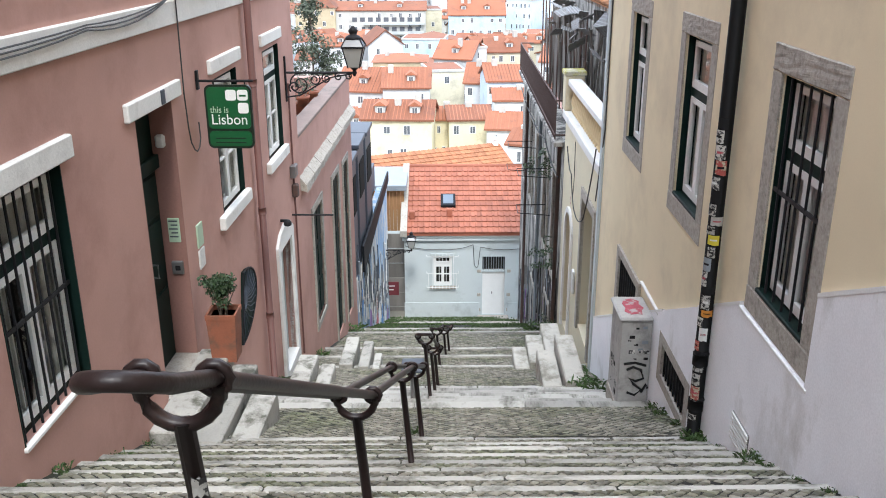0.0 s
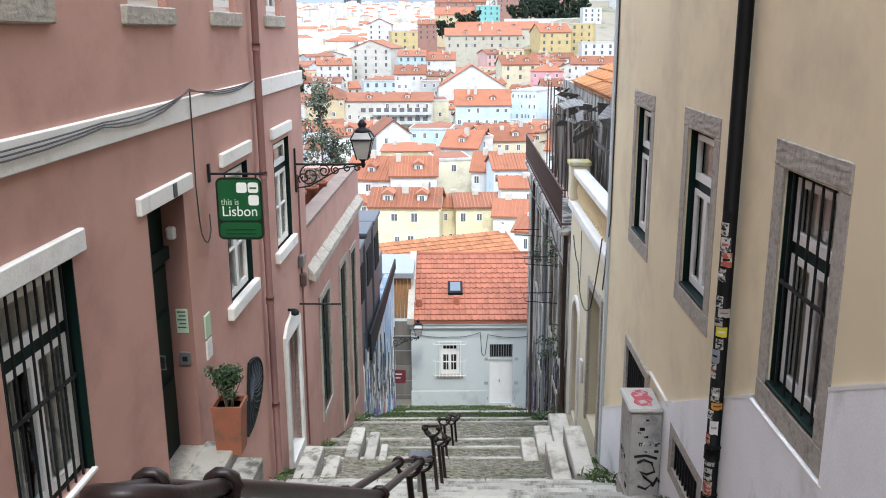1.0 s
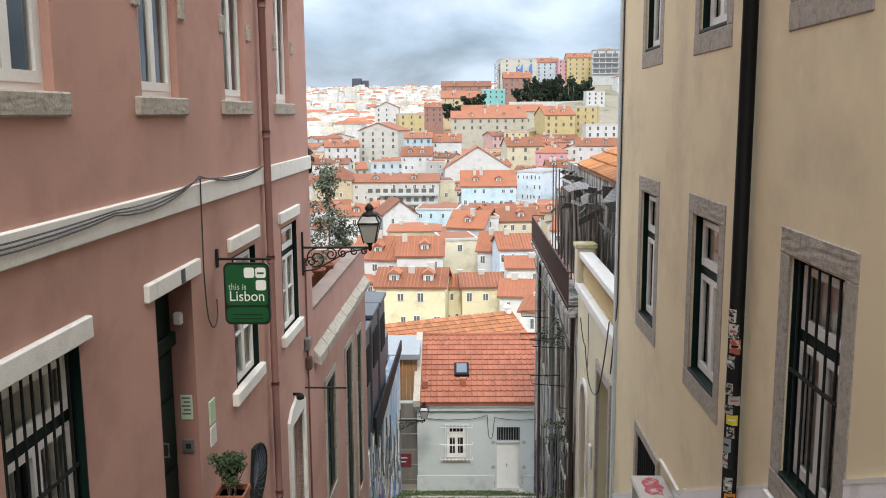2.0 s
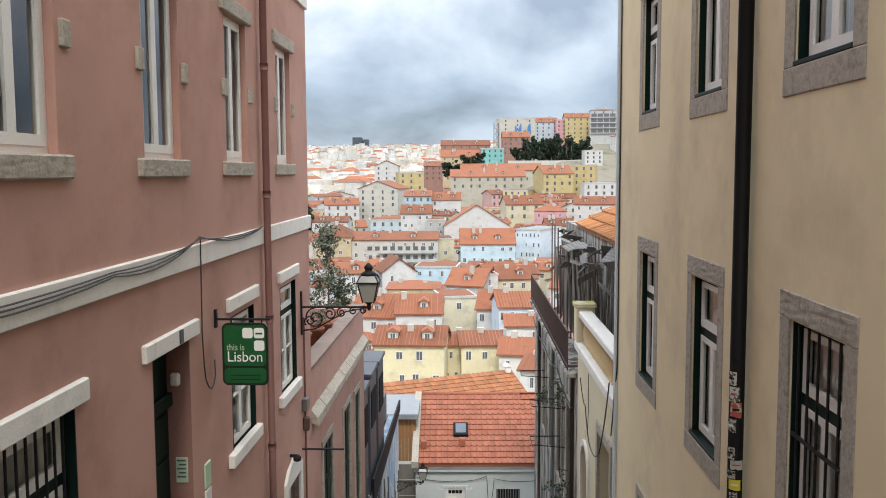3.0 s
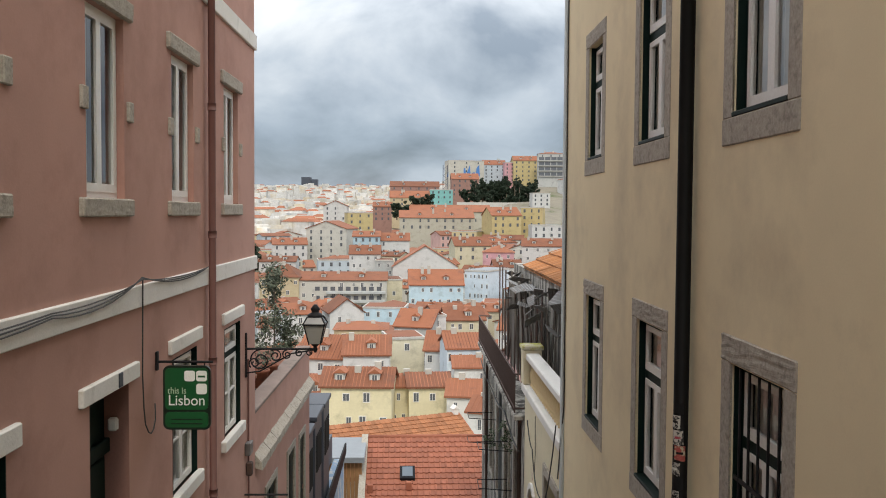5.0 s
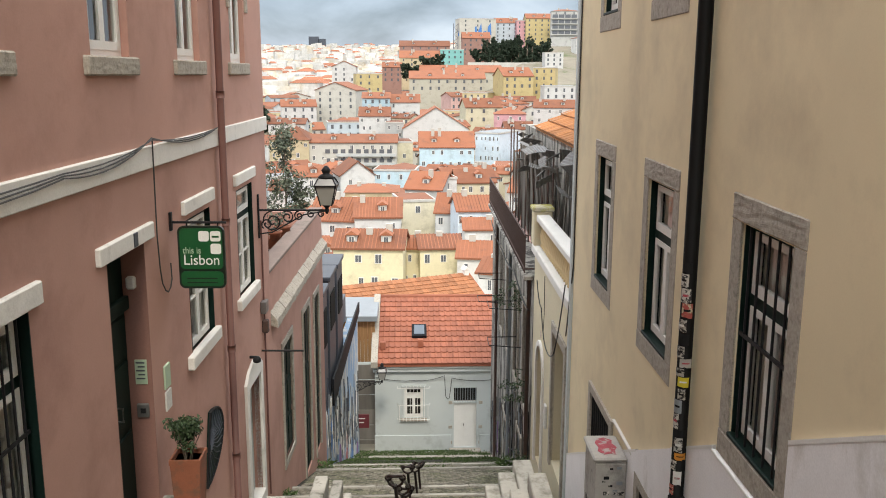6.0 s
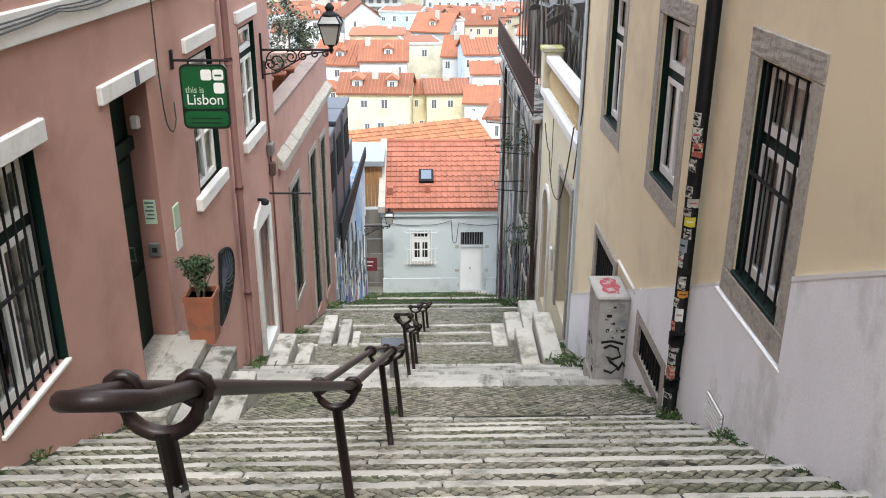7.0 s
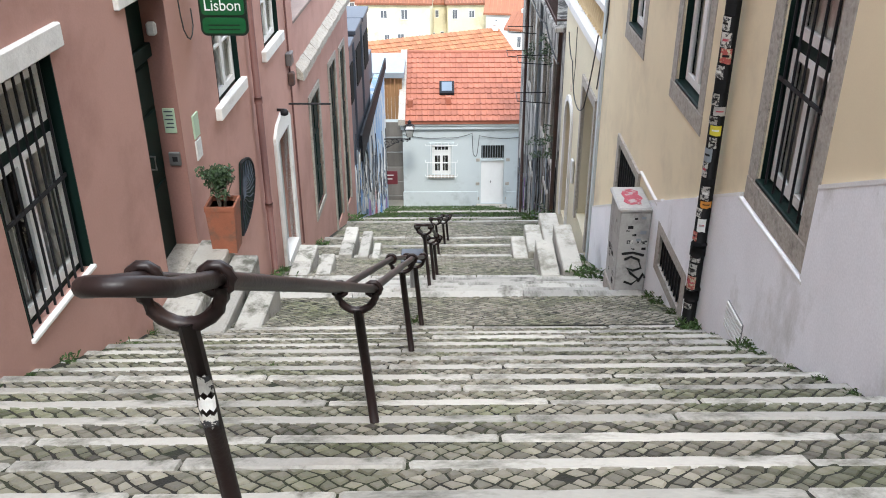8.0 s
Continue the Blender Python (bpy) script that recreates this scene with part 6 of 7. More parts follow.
for u, z in ((22.0, -5.5), (23.5, -8.6), (20.3, -7.4), (26.5, -6.9), (19.95, -9.2)):
    bm = bmesh.new()
    for k in range(8):
        leaves(bm, (lr.gauss(0, 0.16), lr.gauss(0, 0.1), lr.gauss(0, 0.2)), 0.14, 26, 0.07, lr)
    solid("wall_plant", bm, M["leaf"], "leafy weed rooted in the decayed wall", "weed", RW @ pose(-u, -0.12, z))
# grass bank before the white house
bm = bmesh.new()
for k in range(13000):
    y = lr.uniform(21.6, 34.9)
    if 29.6 < y < 31.2 and lr.random() < 0.85:
        continue
    x = lr.uniform(-2.3, 3.1)
    if noise.noise(Vector((x * 0.9, y * 0.5, 3.0))) < lr.uniform(-0.45, 0.1):
        continue
    if y < 23.5 and lr.random() < 0.5:
        continue
    z = street_z(y)
    a, l = lr.uniform(0, 6.28), lr.uniform(0.02, 0.06)
    d = Vector((math.cos(a), math.sin(a), 0))
    o = Vector((x, y, z - 0.02))
    n = Vector((-d.y, d.x, 0)) * 0.04
    v = [bm.verts.new(p) for p in (o - n, o + n, o + d * l * 0.5 + Vector((0, 0, l)))]
    bm.faces.new(v)
solid("grass", bm, M["grass"], "rough green grass on the bank before the white house", "grass", kind="stuff")
bm = bmesh.new()
for a, b in zip((29.4, 30.0), (30.0, 31.4)):
    v = [bm.verts.new((x, y, street_z(y) + 0.0)) for x, y in ((-1.6, a + 0.3), (3.2, a - 0.2), (3.2, b - 0.2), (-1.6, b + 0.3))]
    bm.faces.new(v)
solid("footpath", bm, M["limestone"], "pale paved footpath before the white house", "path", kind="structure")

# pots and a young tree on the roof terrace
for x, y, s, mt in ((-3.2, 17.5, 0.2, "slate"), (-3.25, 18.3, 0.24, "terracotta"), (-3.1, 19.4, 0.2, "terracotta"), (-3.0, 20.3, 0.18, "terracotta")):
    bm = bmesh.new()
    lathe(bm, [(s * 0.7, 0.0), (s, s * 1.7), (s * 1.12, s * 1.75), (s * 1.12, s * 2.0), (s * 0.95, s * 2.0), (s * 0.9, s * 1.8)], 14)
    pt = thing("terrace_pot", "plant pot with sparse greenery on the roof terrace", "potted plant", Matrix.Translation((x, y, -3.72)))
    part("pot", bm, M[mt], pt, "", True)
    bm = bmesh.new()
    box(bm, -s, s, -s, s, -0.78, 0.0)
    part("stand", bm, M["plank_grey"], pt)
    bm = bmesh.new()
    for k in range(6):
        leaves(bm, (lr.gauss(0, s * 0.6), lr.gauss(0, s * 0.6), s * 2.2 + lr.random() * s * 1.5), s * 0.6, 18, 0.08, lr)
    part("greenery", bm, M["leaf_grey"], pt)


def tree(x, y, z, h, spread, trunk_r, mat, label, r, clumps=40, leaf=0.16, per=34, lean=0.0, low=0.3):
    t = thing("tree", label, "tree", Matrix.Translation((x, y, z)))
    bm = bmesh.new()
    tips = []
    top = Vector((lean, 0, h))
    tube(bm, [(0, 0, 0), (lean * 0.3, 0, h * 0.4), (lean * 0.7, 0.05, h * 0.75), tuple(top)], [trunk_r, trunk_r * 0.75, trunk_r * 0.45, trunk_r * 0.15], 8)
    for k in range(14):
        f = r.uniform(low, 0.95)
        base = Vector((lean * f, 0, h * f))
        a = k * 2.4 + r.random()
        reach = spread * (1.15 - 0.75 * f) * r.uniform(0.6, 1.1)
        tip = base + Vector((math.cos(a) * reach, math.sin(a) * reach, h * r.uniform(0.04, 0.16)))
        tube(bm, [tuple(base), tuple(base.lerp(tip, 0.5) + Vector((0, 0, 0.02 * h))), tuple(tip)], [trunk_r * 0.35, trunk_r * 0.22, trunk_r * 0.08], 5)
        tips.append((base, tip))
    part("trunk", bm, M["bark"], t)
    bm = bmesh.new()
    for k in range(clumps):
        base, tip = r.choice(tips)
        c = base.lerp(tip, r.uniform(0.35, 1.05)) + Vector((r.gauss(0, spread * 0.1), r.gauss(0, spread * 0.1), r.gauss(0, h * 0.03)))
        leaves(bm, tuple(c), spread * r.uniform(0.13, 0.27), per, leaf, r)
    part("crown", bm, mat, t)
    return t


tree(-4.15, 29.0, -9.0, 7.2, 1.25, 0.06, M["leaf_grey"], "slender grey-green young tree behind the terrace", lr, 130, 0.12, 36)

# ---- the town across the valley ----
TAKEN = []
bm = bmesh.new()
box(bm, -0.5, 0.5, -0.06, 0.02, -0.5, 0.5)
box(bm, -0.4, -0.03, -0.09, -0.05, -0.42, 0.42)
box(bm, 0.03, 0.4, -0.09, -0.05, -0.42, 0.42)
town_window = mesh_of("window", bm, M["trim"])
town_window.materials.append(M["win_dark"])
for p in town_window.polygons[6:]:
    p.material_index = 1
cty = random.Random(21)


def roof_faces(kind, w, d, h, rh, o=0.35):
    """Roof solid over a w x d box whose eaves lie at height h; o: overhang."""
    bm = bmesh.new()
    x0, x1, y0, y1 = -w / 2 - o, w / 2 + o, -o, d + o
    if kind == "gable":
        prof = [(y0, h), (d / 2, h + rh), (y1, h), (y1, h - 0.25), (d / 2, h + rh - 0.3), (y0, h - 0.25)]
        a = [bm.verts.new((x0, y, z)) for y, z in prof]
        b = [bm.verts.new((x1, y, z)) for y, z in prof]
    elif kind == "end":
        prof = [(x0, h), (0, h + rh), (x1, h), (x1, h - 0.25), (0, h + rh - 0.3), (x0, h - 0.25)]
        a = [bm.verts.new((x, y0, z)) for x, z in prof]
        b = [bm.verts.new((x, y1, z)) for x, z in prof]
    else:
        k = min(w, d) * 0.45
        lo = [bm.verts.new(p) for p in ((x0, y0, h), (x1, y0, h), (x1, y1, h), (x0, y1, h))]
        r0, r1 = bm.verts.new((x0 + k, d / 2, h + rh)), bm.verts.new((x1 - k, d / 2, h + rh))
        for f in ((lo[0], lo[1], r1, r0), (lo[2], lo[3], r0, r1), (lo[1], lo[2], r1), (lo[3], lo[0], r0), (lo[3], lo[2], lo[1], lo[0])):
            bm.faces.new(f)
        return bm
    n = len(a)
    for k in range(n):
        bm.faces.new((a[k], a[(k + 1) % n], b[(k + 1) % n], b[k]))
    bm.faces.new(a[:3] + a[3:])
    bm.faces.new(b[::-1])
    bmesh.ops.recalc_face_normals(bm, faces=bm.faces)
    return bm


def city_house(x, y, z, w, d, h, rh, kind, rgb, floors, cols, turn, extras=True):
    """A town house: front middle at (x, y), visible foot at z, eaves h above it."""
    mx, mn = max(rgb), min(rgb)
    tint = "white" if mn > 0.5 else "yellow" if mx > 0.5 and rgb[2] < 0.3 else "cream" if mx > 0.5 and rgb[1] > 0.45 and rgb[0] > rgb[2] else "pink" if mx > 0.5 and rgb[0] > 1.4 * rgb[1] else "turquoise" if rgb[1] > 2 * rgb[0] else "blue" if rgb[2] > rgb[0] + 0.05 else "reddish" if rgb[0] > 1.6 * rgb[1] else "ochre" if rgb[2] < 0.35 else "grey"
    top = {"flat": "flat roof", "gable": "red tiled roof", "end": "red gabled roof", "hip": "red hipped roof"}[kind]
    t = thing("town_house", "%s rendered town house with a %s" % (tint, top), "house", Matrix.Translation((x, y, z)) @ pose(0, 0, 0, 0, 0, turn), "houses across the valley")
    TAKEN.append(((x - w / 2) / y, (x + w / 2) / y, y, z / y, (z + h + rh) / y))
    bm = bmesh.new()
    if kind == "end":
        prism(bm, [(-w / 2, -14.0), (w / 2, -14.0), (w / 2, h - 0.05), (0, h + rh - 0.3), (-w / 2, h - 0.05)], 0, d)
        bmesh.ops.recalc_face_normals(bm, faces=bm.faces)
    else:
        box(bm, -w / 2, w / 2, 0, d, -14.0, h)
        if kind == "gable":
            for sx in (-w / 2 + 0.02, w / 2 - 0.02):
                quad(bm, (sx, 0, h - 0.2), (sx, d, h - 0.2), (sx, d / 2, h + rh - 0.3))
    part("wall", bm, paint(rgb), t)
    if kind == "flat":
        bm = bmesh.new()
        box(bm, -w / 2 - 0.15, w / 2 + 0.15, -0.15, d + 0.15, h - 0.1, h + 0.35)
        part("parapet", bm, paint((0.5, 0.49, 0.46)), t)
        bm = bmesh.new()
        box(bm, -w / 2 + 0.25, w / 2 - 0.25, 0.25, d - 0.25, h + 0.355, h + 0.42)
        part("roof", bm, M["tile_far"] if cty.random() < 0.6 else M["zinc"], t)
    else:
        rf = part("roof", roof_faces(kind, w, d, h, rh), M["tile_far"], t)
        if kind == "gable" and y < 170:
            # courses of tiles: raised strips up the front slope
            n = max(4, int(w / 0.5))
            bm = bmesh.new()
            for k in range(n):
                xx = -w / 2 + (k + 0.5) * w / n
                v = [bm.verts.new(p) for p in ((xx - 0.07, -0.36, h + 0.02), (xx, -0.36, h + 0.06), (xx + 0.07, -0.36, h + 0.02), (xx + 0.07, d / 2, h + rh + 0.02), (xx, d / 2, h + rh + 0.06), (xx - 0.07, d / 2, h + rh + 0.02))]
                bm.faces.new((v[0], v[1], v[4], v[5]))
                bm.faces.new((v[1], v[2], v[3], v[4]))
            tagged(part("tile_relief", bm, M["tile_far"], rf), kind="stuff")
    # windows: rows counted down from the eaves
    fh = min(3.2, max(2.5, (h + 2) / max(1, floors)))
    joined = bmesh.new() if y > 330 else None
    for f in range(floors):
        zc = h - 1.5 - f * fh
        for c in range(cols):
            xx = -w / 2 + (c + 0.5) * w / cols
            if cty.random() < (0.2 if y < 330 else 0.1):
                continue
            ww = min(1.0, 0.42 * w / cols) * cty.choice((0.75, 1.0, 1.0))
            if joined is not None:
                box(joined, xx - ww / 2, xx + ww / 2, -0.08, 0.02, zc - 0.75, zc + 0.75)
                continue
            piece("window", town_window, t, Matrix.Translation((xx + cty.uniform(-0.35, 0.35), 0.0, zc)) @ Matrix.Diagonal((ww, 1, cty.choice((1.1, 1.4, 1.4)), 1)))
    if joined is not None:
        tagged(part("glazing", joined, M["win_dark"], t), kind="stuff")
    if extras and kind in ("gable", "hip"):
        for k in range(1 if w < 9 else 2):
            s = cty.uniform(-0.38, 0.38) * w
            bm = bmesh.new()
            q = cty.uniform(0.4, 0.75)
            box(bm, s - 0.45, s + 0.45, d * 0.5 * q + 0.8, d * 0.5 * q + 1.6, h + rh * q, h + rh + cty.uniform(0.3, 1.1))
            part("chimney", bm, paint((0.48, 0.46, 0.42)), t)
        if kind == "gable" and w > 7 and rh > 1.2:
            for s in ((-0.22, 0.2) if w > 9 else (0.05,)):
                bm = bmesh.new()
                yq = d * 0.16
                zq = h + rh * 0.32
                xx = s * w + cty.uniform(-0.5, 0.5)
                box(bm, xx - 0.7, xx + 0.7, yq - 0.2, yq + 2.0, zq - 0.4, zq + 0.95)
                dm = part("dormer", bm, paint((0.52, 0.52, 0.5)), t)
                bm = bmesh.new()
                prism(bm, [(xx - 0.95, zq + 0.93), (xx + 0.95, zq + 0.93), (xx, zq + 1.55)], yq - 0.4, yq + 2.6)
                part("dormer_roof", bm, M["tile_far"], dm)
                piece("window", town_window, dm, Matrix.Translation((xx, yq - 0.2, zq + 0.3)) @ Matrix.Diagonal((0.8, 1, 0.95, 1)))
    return t


city_house(-5.9, 118.0, -31.16, 9.6, 9.0, 7.75, 1.95, "gable", (0.72, 0.65, 0.44), 3, 4, -4)
city_house(0.1, 124.0, -31.95, 2.4, 8.0, 7.33, 1.21, "gable", (0.72, 0.65, 0.44), 3, 2, 0)
city_house(4.3, 122.0, -32.25, 6.0, 10.0, 8.0, 1.2, "gable", (0.72, 0.65, 0.44), 3, 3, 3)
city_house(9.1, 118.0, -30.0, 5.4, 8.0, 5.2, 1.7, "gable", (0.66, 0.65, 0.62), 2, 3, -8)
city_house(9.0, 100.0, -26.41, 2.3, 7.0, 3.62, 1.23, "gable", (0.68, 0.69, 0.68), 2, 2, -20)
city_house(-13.6, 150.0, -30.77, 8.8, 12.0, 5.89, 3.28, "gable", (0.61, 0.62, 0.62), 2, 3, -12)
city_house(-5.6, 146.0, -29.01, 7.8, 12.0, 5.35, 2.59, "gable", (0.61, 0.62, 0.62), 3, 4, 0)
city_house(1.3, 158.0, -30.39, 6.4, 9.0, 7.65, 0.00, "flat", (0.68, 0.64, 0.5), 3, 1, 10)
city_house(6.4, 150.0, -29.84, 4.3, 9.0, 6.28, 2.92, "gable", (0.61, 0.62, 0.62), 3, 2, -10)
city_house(10.7, 140.0, -27.84, 6.2, 9.0, 6.23, 1.94, "gable", (0.6, 0.69, 0.77), 3, 4, 5)
city_house(10.5, 130.0, -26.70, 4.7, 7.0, 3.75, 1.30, "gable", (0.68, 0.69, 0.68), 2, 3, 0)
city_house(-12.4, 205.0, -31.41, 8.2, 10.0, 8.02, 3.47, "end", (0.61, 0.62, 0.62), 3, 2, 15)
city_house(-4.0, 215.0, -31.56, 10.3, 10.0, 8.13, 0.00, "flat", (0.5, 0.66, 0.75), 3, 4, -6)
city_house(-8.3, 185.0, -28.33, 11.3, 12.0, 3.62, 1.19, "hip", (0.503, 0.425, 0.28), 2, 3, 0)
city_house(2.6, 182.0, -29.08, 8.0, 11.0, 5.47, 3.19, "gable", (0.403, 0.425, 0.425), 3, 3, -18)
city_house(8.2, 186.0, -30.95, 3.4, 9.0, 8.98, 0.00, "flat", (0.61, 0.62, 0.62), 3, 1, 10)
city_house(14.4, 190.0, -30.39, 8.6, 9.0, 7.19, 2.49, "gable", (0.61, 0.56, 0.41), 3, 4, 6)
city_house(-27.5, 180.0, -31.05, 3.2, 10.0, 7.64, 1.52, "gable", (0.61, 0.62, 0.62), 3, 2, 0)
city_house(-22.6, 200.0, -29.31, 7.8, 10.0, 6.26, 2.09, "gable", (0.61, 0.62, 0.62), 3, 3, 10)
apartments = city_house(-17.2, 262.0, -28.23, 26.3, 14.0, 8.18, 2.08, "gable", (0.515, 0.503, 0.459), 3, 9, 0)
city_house(-2.1, 268.0, -28.91, 5.6, 12.0, 8.36, 0.00, "flat", (0.61, 0.56, 0.41), 4, 1, 5)
city_house(10.4, 250.0, -28.61, 15.6, 14.0, 8.13, 4.09, "gable", (0.5, 0.66, 0.75), 3, 6, 0)
city_house(22.9, 262.0, -30.02, 7.8, 16.0, 12.61, 0.00, "flat", (0.6, 0.69, 0.77), 5, 6, -30)
city_house(-36.1, 262.0, -26.48, 11.9, 12.0, 7.15, 3.73, "hip", (0.503, 0.425, 0.28), 3, 5, -8)
city_house(8.6, 300.0, -26.56, 22.5, 16.0, 8.18, 7.39, "end", (0.559, 0.564, 0.559), 3, 2, 0)
city_house(-12.6, 310.0, -23.37, 10.8, 12.0, 8.85, 2.99, "gable", (0.559, 0.564, 0.559), 4, 4, 0)
city_house(-5.5, 305.0, -24.99, 6.3, 10.0, 8.31, 0.00, "flat", (0.403, 0.425, 0.425), 4, 2, 0)
city_house(-46.1, 330.0, -24.82, 13.7, 12.0, 6.42, 1.84, "gable", (0.559, 0.564, 0.559), 2, 4, 0)
city_house(-24.7, 335.0, -25.25, 13.0, 12.0, 6.96, 0.00, "flat", (0.469, 0.537, 0.593), 3, 4, 8)
city_house(-32.9, 390.0, -21.82, 18.7, 18.0, 14.65, 3.53, "end", (0.515, 0.503, 0.459), 6, 4, -14)
city_house(-47.6, 380.0, -23.69, 14.8, 14.0, 9.85, 2.75, "gable", (0.559, 0.564, 0.559), 4, 4, 10)
city_house(-14.3, 370.0, -15.94, 11.5, 14.0, 5.99, 2.25, "gable", (0.369, 0.503, 0.581), 3, 4, 0)
city_house(-2.7, 372.0, -16.05, 13.2, 14.0, 4.34, 3.21, "gable", (0.559, 0.564, 0.559), 2, 3, 0)
city_house(36.1, 320.0, -20.09, 11.6, 12.0, 5.81, 2.26, "hip", (0.559, 0.313, 0.347), 2, 3, -6)
city_house(37.2, 300.0, -26.62, 9.7, 10.0, 8.18, 2.46, "gable", (0.559, 0.564, 0.559), 3, 3, 0)
city_house(54.2, 330.0, -25.04, 16.0, 12.0, 12.84, 2.82, "gable", (0.559, 0.564, 0.559), 4, 4, -10)
city_house(28.3, 340.0, -20.23, 14.3, 12.0, 7.71, 3.36, "gable", (0.559, 0.515, 0.38), 2, 3, 8)
city_house(17.9, 430.0, -9.16, 36.7, 22.0, 6.95, 3.64, "gable", (0.44, 0.42, 0.35), 2, 9, 0)
city_house(26.9, 470.0, -5.19, 43.7, 22.0, 6.07, 3.74, "gable", (0.44, 0.42, 0.35), 2, 8, 0)
city_house(49.4, 405.0, -10.79, 14.4, 16.0, 9.95, 3.98, "gable", (0.5, 0.41, 0.21), 4, 4, 12)
city_house(62.1, 412.0, -11.00, 10.1, 16.0, 13.84, 0.00, "flat", (0.5, 0.41, 0.21), 4, 3, -14)
city_house(65.3, 385.0, -14.27, 13.9, 12.0, 8.97, 0.00, "flat", (0.559, 0.564, 0.559), 4, 4, 0)
city_house(-21.1, 460.0, -10.92, 13.4, 14.0, 10.70, 0.00, "flat", (0.5, 0.41, 0.21), 4, 3, 10)
city_house(-38.5, 520.0, -2.92, 14.1, 14.0, 6.71, 3.35, "end", (0.559, 0.564, 0.559), 3, 3, 0)
city_house(-10.8, 520.0, -2.98, 11.1, 14.0, 6.71, 2.77, "gable", (0.3, 0.17, 0.14), 3, 3, 0)
city_house(6.1, 560.0, 3.96, 25.7, 18.0, 5.78, 4.55, "gable", (0.503, 0.425, 0.28), 3, 5, 0)
city_house(10.0, 620.0, 10.76, 34.8, 20.0, 7.99, 3.95, "gable", (0.3, 0.17, 0.14), 3, 6, 0)
city_house(26.2, 560.0, 7.53, 14.5, 14.0, 7.22, 0.00, "flat", (0.202, 0.481, 0.469), 3, 4, 0)
city_house(44.3, 600.0, 13.44, 18.6, 16.0, 10.05, 4.22, "gable", (0.3, 0.17, 0.14), 4, 5, 0)
city_house(48.1, 640.0, 25.04, 26.4, 16.0, 13.17, 0.00, "flat", (0.5, 0.49, 0.44), 5, 3, 8)
city_house(69.8, 650.0, 25.38, 16.8, 16.0, 10.87, 3.83, "gable", (0.469, 0.537, 0.593), 5, 4, 0)
city_house(79.9, 640.0, 24.97, 7.4, 14.0, 12.35, 0.00, "flat", (0.559, 0.313, 0.347), 5, 2, 0)
city_house(91.1, 635.0, 24.75, 18.0, 16.0, 13.89, 3.79, "gable", (0.5, 0.41, 0.21), 5, 4, 0)
modern = city_house(105.2, 610.0, 24.53, 18.1, 16.0, 17.5, 1.6, "hip", (0.45, 0.46, 0.45), 1, 3, -6)
for k in range(4):
    for q in range(4):
        bm = bmesh.new()
        box(bm, -8.4 + q * 4.25, -4.7 + q * 4.25, -0.12, 0.05, 2.2 + k * 3.6, 4.4 + k * 3.6)
        part("glazed_band", bm, M["win_dark"], modern)
    bm = bmesh.new()
    box(bm, -9.3, 9.3, -1.1, 0.0, 1.5 + k * 3.6, 1.9 + k * 3.6, 0.03)
    part("balcony", bm, paint((0.5, 0.5, 0.48)), modern)
city_house(84.1, 520.0, 6.88, 10.7, 12.0, 5.36, 0.00, "flat", (0.559, 0.564, 0.559), 3, 3, 0)
# the grey apartment block: long balconies before ribbons of glazing
for k in range(2):
    bm = bmesh.new()
    box(bm, -4.8, 12.7, -1.2, -0.01, 4.03 - k * 2.7, 4.8 - k * 2.7, 0.02)
    part("long_balcony", bm, paint((0.48, 0.5, 0.5)), apartments, "long pale concrete balcony")
    for q in range(9):
        bm = bmesh.new()
        box(bm, -8.2 + q * 2.3, -6.8 + q * 2.3, -0.1, 0.05, 4.9 - k * 2.7, 6.1 - k * 2.7)
        part("ribbon_window", bm, M["win_dark"], apartments)

# more houses between the ones above, where the slope leaves room
TINTS = [(0.62, 0.63, 0.62), (0.63, 0.63, 0.62), (0.56, 0.55, 0.51), (0.58, 0.53, 0.4), (0.581, 0.491, 0.302), (0.447, 0.515, 0.571), (0.491, 0.469, 0.436), (0.559, 0.369, 0.347), (0.571, 0.559, 0.525)]
made = 0
for ring in range(40):
    dist = 92 * 1.058 ** ring
    ang = -0.27
    while ang < 0.3:
        if dist < 126:
            break
        w = cty.uniform(7, 15) * (1 + dist / 900)
        ang += w / dist * cty.uniform(0.55, 0.95)
        y = dist * cty.uniform(0.97, 1.03)
        x = ang * y
        h = cty.uniform(5.5, 10.5)
        kind = cty.choice(("gable", "gable", "gable", "end", "end", "hip", "flat"))
        rh = cty.uniform(1.5, 2.8) if kind != "flat" else 0.0
        z = valley_z(x, y)
        a0, a1 = (x - w / 2) / y, (x + w / 2) / y
        bad = False
        for b0, b1, by, bz, bt in TAKEN:
            if a1 > b0 and a0 < b1:
                if by > y - 3:
                    # stand lower on the slope rather than hide the house behind
                    z = min(z, y * (bz + 0.22 * (bt - bz)) - h - rh)
                if abs(by - y) < 9:
                    bad = True
                    break
        if z < valley_z(x, y) - 13:
            bad = True
        ang += w / dist * 0.45
        if 0.055 < x / y < 0.2 and 432 < y < 640:
            continue
        if bad or made > 260:
            continue
        made += 1
        k = len(TAKEN)
        city_house(x, y, z, w, cty.uniform(8, 13), h, rh, kind, cty.choice(TINTS), 3 if h > 8 else 2, max(2, int(w / 2.6)) if y < 420 else max(2, int(w / 4)), cty.uniform(-38, 38), y < 450)
        del TAKEN[k:]

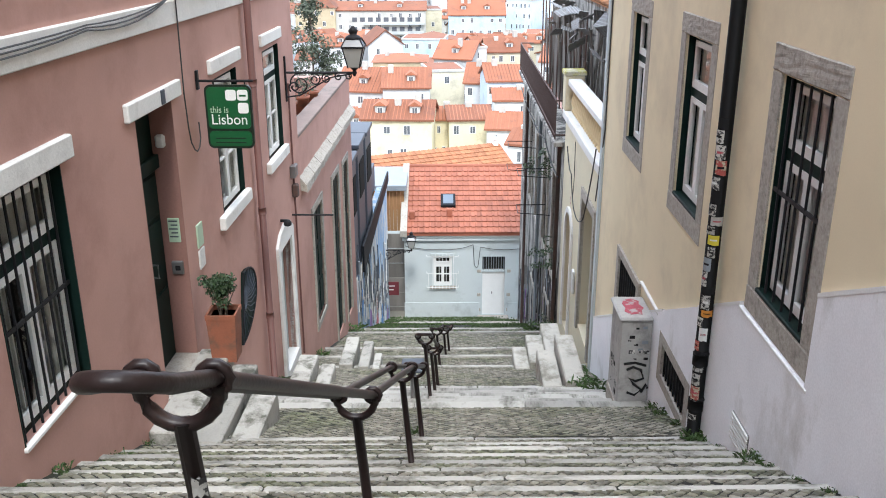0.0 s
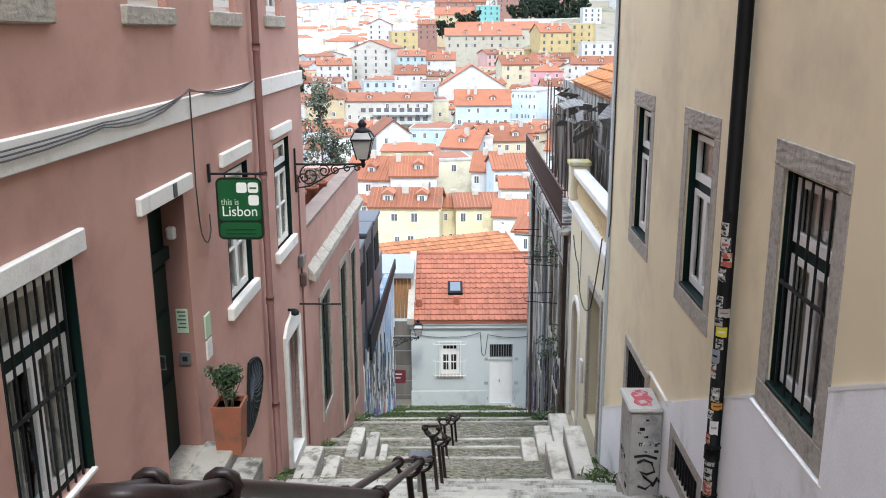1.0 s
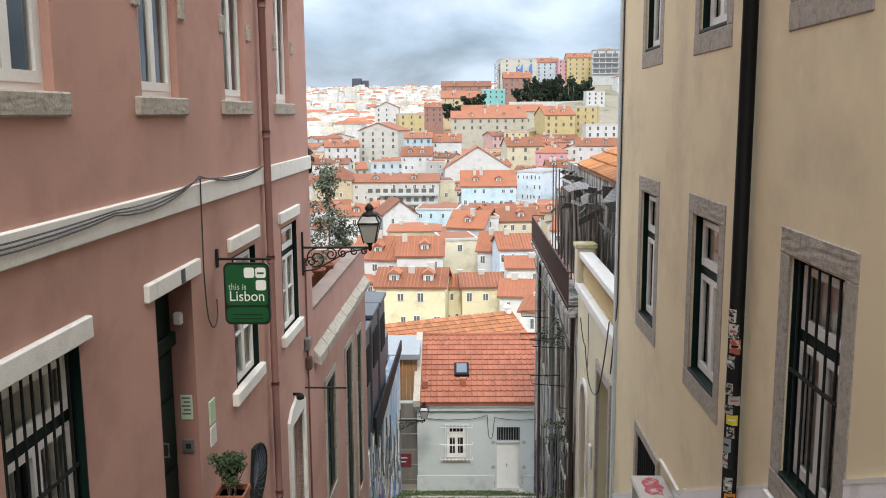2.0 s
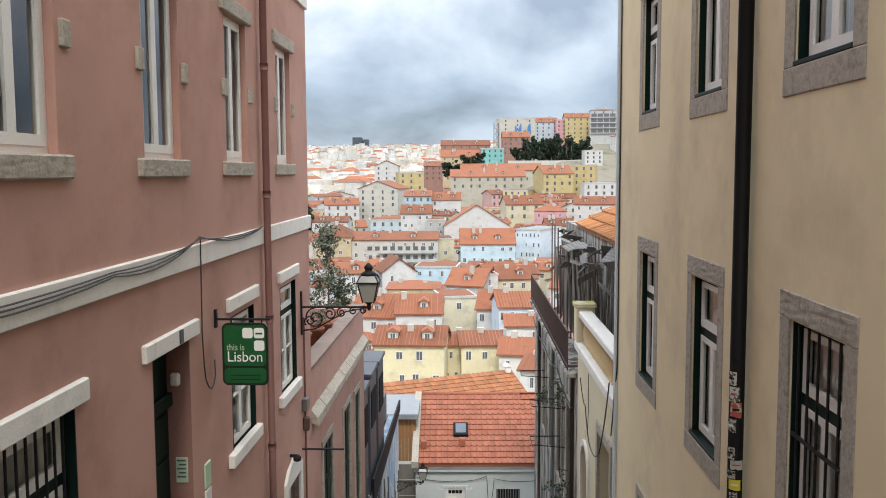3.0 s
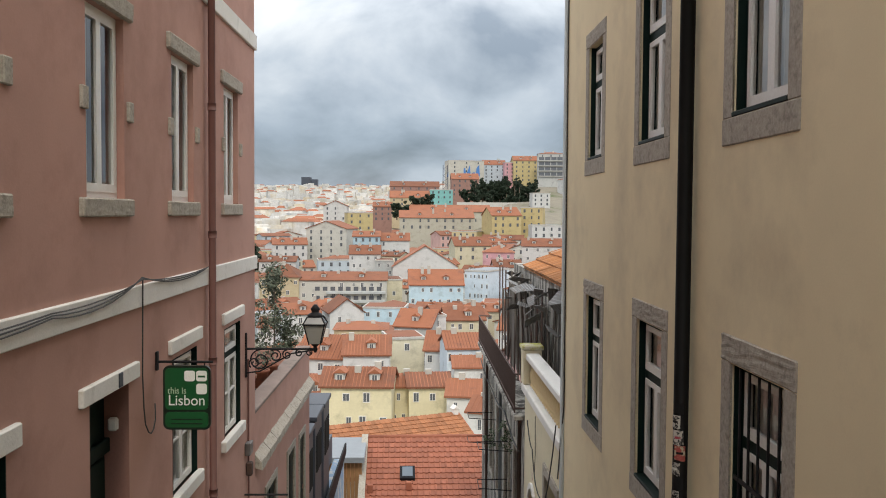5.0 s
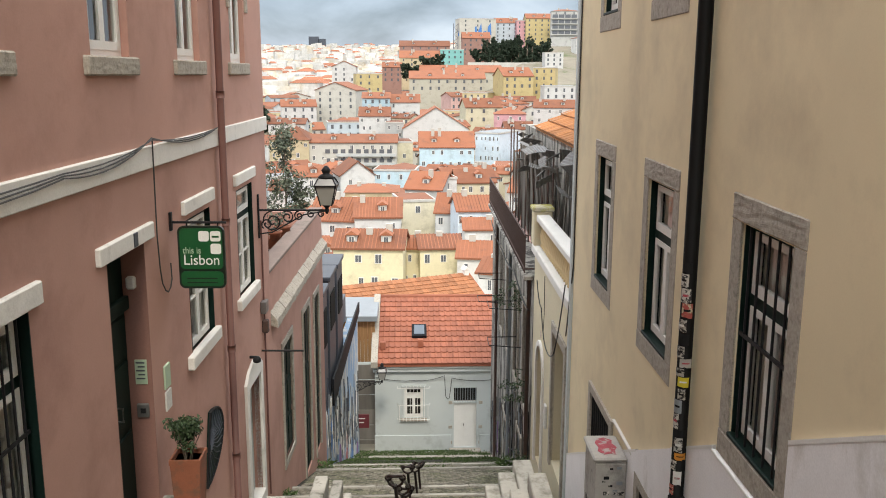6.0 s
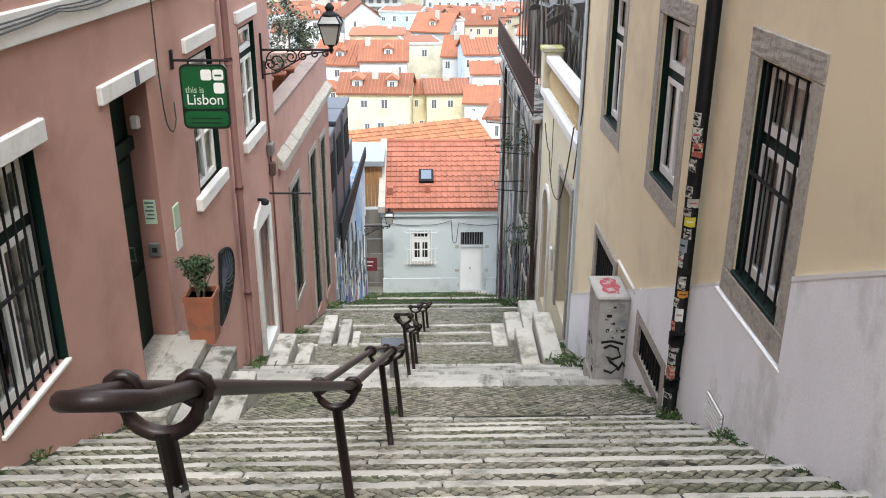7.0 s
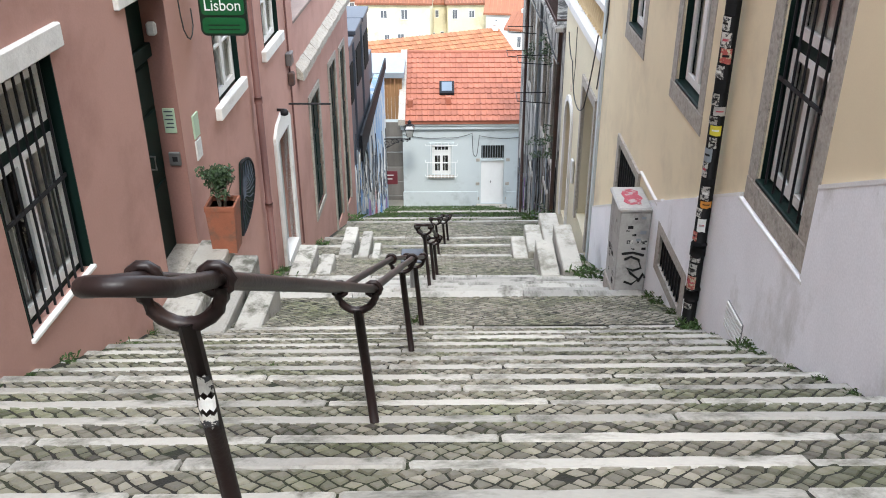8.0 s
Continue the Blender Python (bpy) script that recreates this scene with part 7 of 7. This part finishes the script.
# far town: too many small houses to count
vs, fs, groups = [], [], {"white": ([], []), "red": ([], [])}
fr = random.Random(3)
for k in range(5200):
    y = 560 * (2700 / 560) ** fr.random()
    x = y * fr.uniform(-0.29, 0.3)
    side = x / y
    if side > 0.05 and y < 760:
        continue
    z = valley_z(x, y)
    w, d, h = fr.uniform(7, 20), fr.uniform(7, 16), fr.uniform(6, 17) * (1 + 0.5 * (y > 1400) * fr.random())
    a = fr.uniform(-0.5, 0.5)
    ca, sa = math.cos(a), math.sin(a)
    v, f = groups["white"]
    b = len(v)
    for zz in (z - 8, z + h):
        for px, py in ((-w / 2, 0), (w / 2, 0), (w / 2, d), (-w / 2, d)):
            v.append((x + ca * px - sa * py, y + sa * px + ca * py, zz))
    for q in range(4):
        f.append((b + q, b + (q + 1) % 4, b + 4 + (q + 1) % 4, b + 4 + q))
    f.append((b + 4, b + 5, b + 6, b + 7))
    if fr.random() < 0.16:
        v, f = groups["red"]
        b = len(v)
        for px, py, pz in ((-w / 2 - 0.4, -0.4, 0), (w / 2 + 0.4, -0.4, 0), (w / 2 + 0.4, d + 0.4, 0), (-w / 2 - 0.4, d + 0.4, 0), (-w / 2 + w * 0.15, d / 2, 2.2), (w / 2 - w * 0.15, d / 2, 2.2)):
            v.append((x + ca * px - sa * py, y + sa * px + ca * py, z + h + 0.05 + pz))
        for q in ((0, 1, 5, 4), (2, 3, 4, 5), (1, 2, 5), (3, 0, 4)):
            f.append(tuple(b + i for i in q))
M["far_wall"] = material("far_town_paint", (0.56, 0.555, 0.54), 0.9, scale=0.02, amount=0.2, grain=0.4, grain_amount=0.3, bump=0.0, per_island=0.22, alt=(0.5, 0.44, 0.34), alt_scale=0.02, alt_at=(0.5, 0.6))
for key, mt, lab in (("white", "far_wall", "countless pale houses of the far town"), ("red", "tile_far", "countless red roofs of the far town")):
    me = bpy.data.meshes.new("far_town")
    me.from_pydata(groups[key][0], [], groups[key][1])
    me.materials.append(M[mt])
    tagged(new("far_town_" + ("walls" if key == "white" else "roofs"), me), lab, "town", kind="stuff")

# dark office towers on the skyline
for x, w, h in ((-266, 26, 36), (-242, 16, 30)):
    bm = bmesh.new()
    box(bm, x - w / 2, x + w / 2, 2480, 2510, 30, 62 + h)
    solid("office_tower", bm, M["slate"], "dark glass office tower on the skyline", "tower")

# wooded hillside: pines on the ridge, bushes below, retaining wall
for k in range(30):
    x = 46 + k * 1.35 + cty.uniform(-1, 1)
    tree(x, 552 + cty.uniform(-8, 8), 5.5 + cty.uniform(-1, 1), cty.uniform(11, 16.5), 3.6, 0.35, M["pine"], "dark pine on the hillside", cty, 110, 1.3, 22, 0.0, 0.08)
for x, y, z, h in ((-2.0, 478, -4, 9), (2.5, 480, -4, 10), (6.5, 482, -3, 11), (11, 484, -2, 12), (15.5, 486, 0, 11), (40, 548, 6, 10), (46, 548, 6, 10), (108, 470, 5, 9), (-60, 330, -24, 9), (-56, 332, -24, 11), (-82, 420, -20, 8)):
    tree(x, y, z, h, 4.2, 0.4, M["pine"], "dark bushy tree on the slope", cty, 120, 1.3, 22, 0.0, 0.08)
bm = bmesh.new()
box(bm, 35, 125, 543, 544.5, -2, 6.8, 0.1)
solid("retaining_wall", bm, paint((0.52, 0.51, 0.48)), "long pale retaining wall below the pines", "wall", kind="structure")
# lattice crane mast beside the mural block
crane = thing("scaffold_mast", "dark blue lattice mast on the hilltop", "mast", Matrix.Translation((31.5, 620, 15)))
for sx, sy in ((-1.5, -1.5), (1.5, -1.5), (1.5, 1.5), (-1.5, 1.5)):
    bm = bmesh.new()
    tube(bm, [(sx, sy, 0), (sx, sy, 19)], 0.16, 4)
    part("mast_leg", bm, M["slate"], crane)
for k in range(8):
    bm = bmesh.new()
    tube(bm, [(-1.5 if k % 2 else 1.5, -1.5, k * 2.3), (1.5 if k % 2 else -1.5, -1.5, k * 2.3 + 2.3)], 0.12, 4)
    part("mast_brace", bm, M["slate"], crane)
bm = bmesh.new()
for k in range(7):
    prism(bm, [(34.5 + k * 3.4 + cty.uniform(-0.8, 0.8), 24.5 + cty.uniform(0, 4)), (37.5 + k * 3.4, 24 + cty.uniform(0, 5)), (37.0 + k * 3.4, 32 + cty.uniform(-2, 4)), (35 + k * 3.4, 31 + cty.uniform(-2, 3))], 639.7, 639.9)
solid("painted_mural", bm, M["ink_blue"], "blue abstract mural shapes on a hilltop gable", "mural")
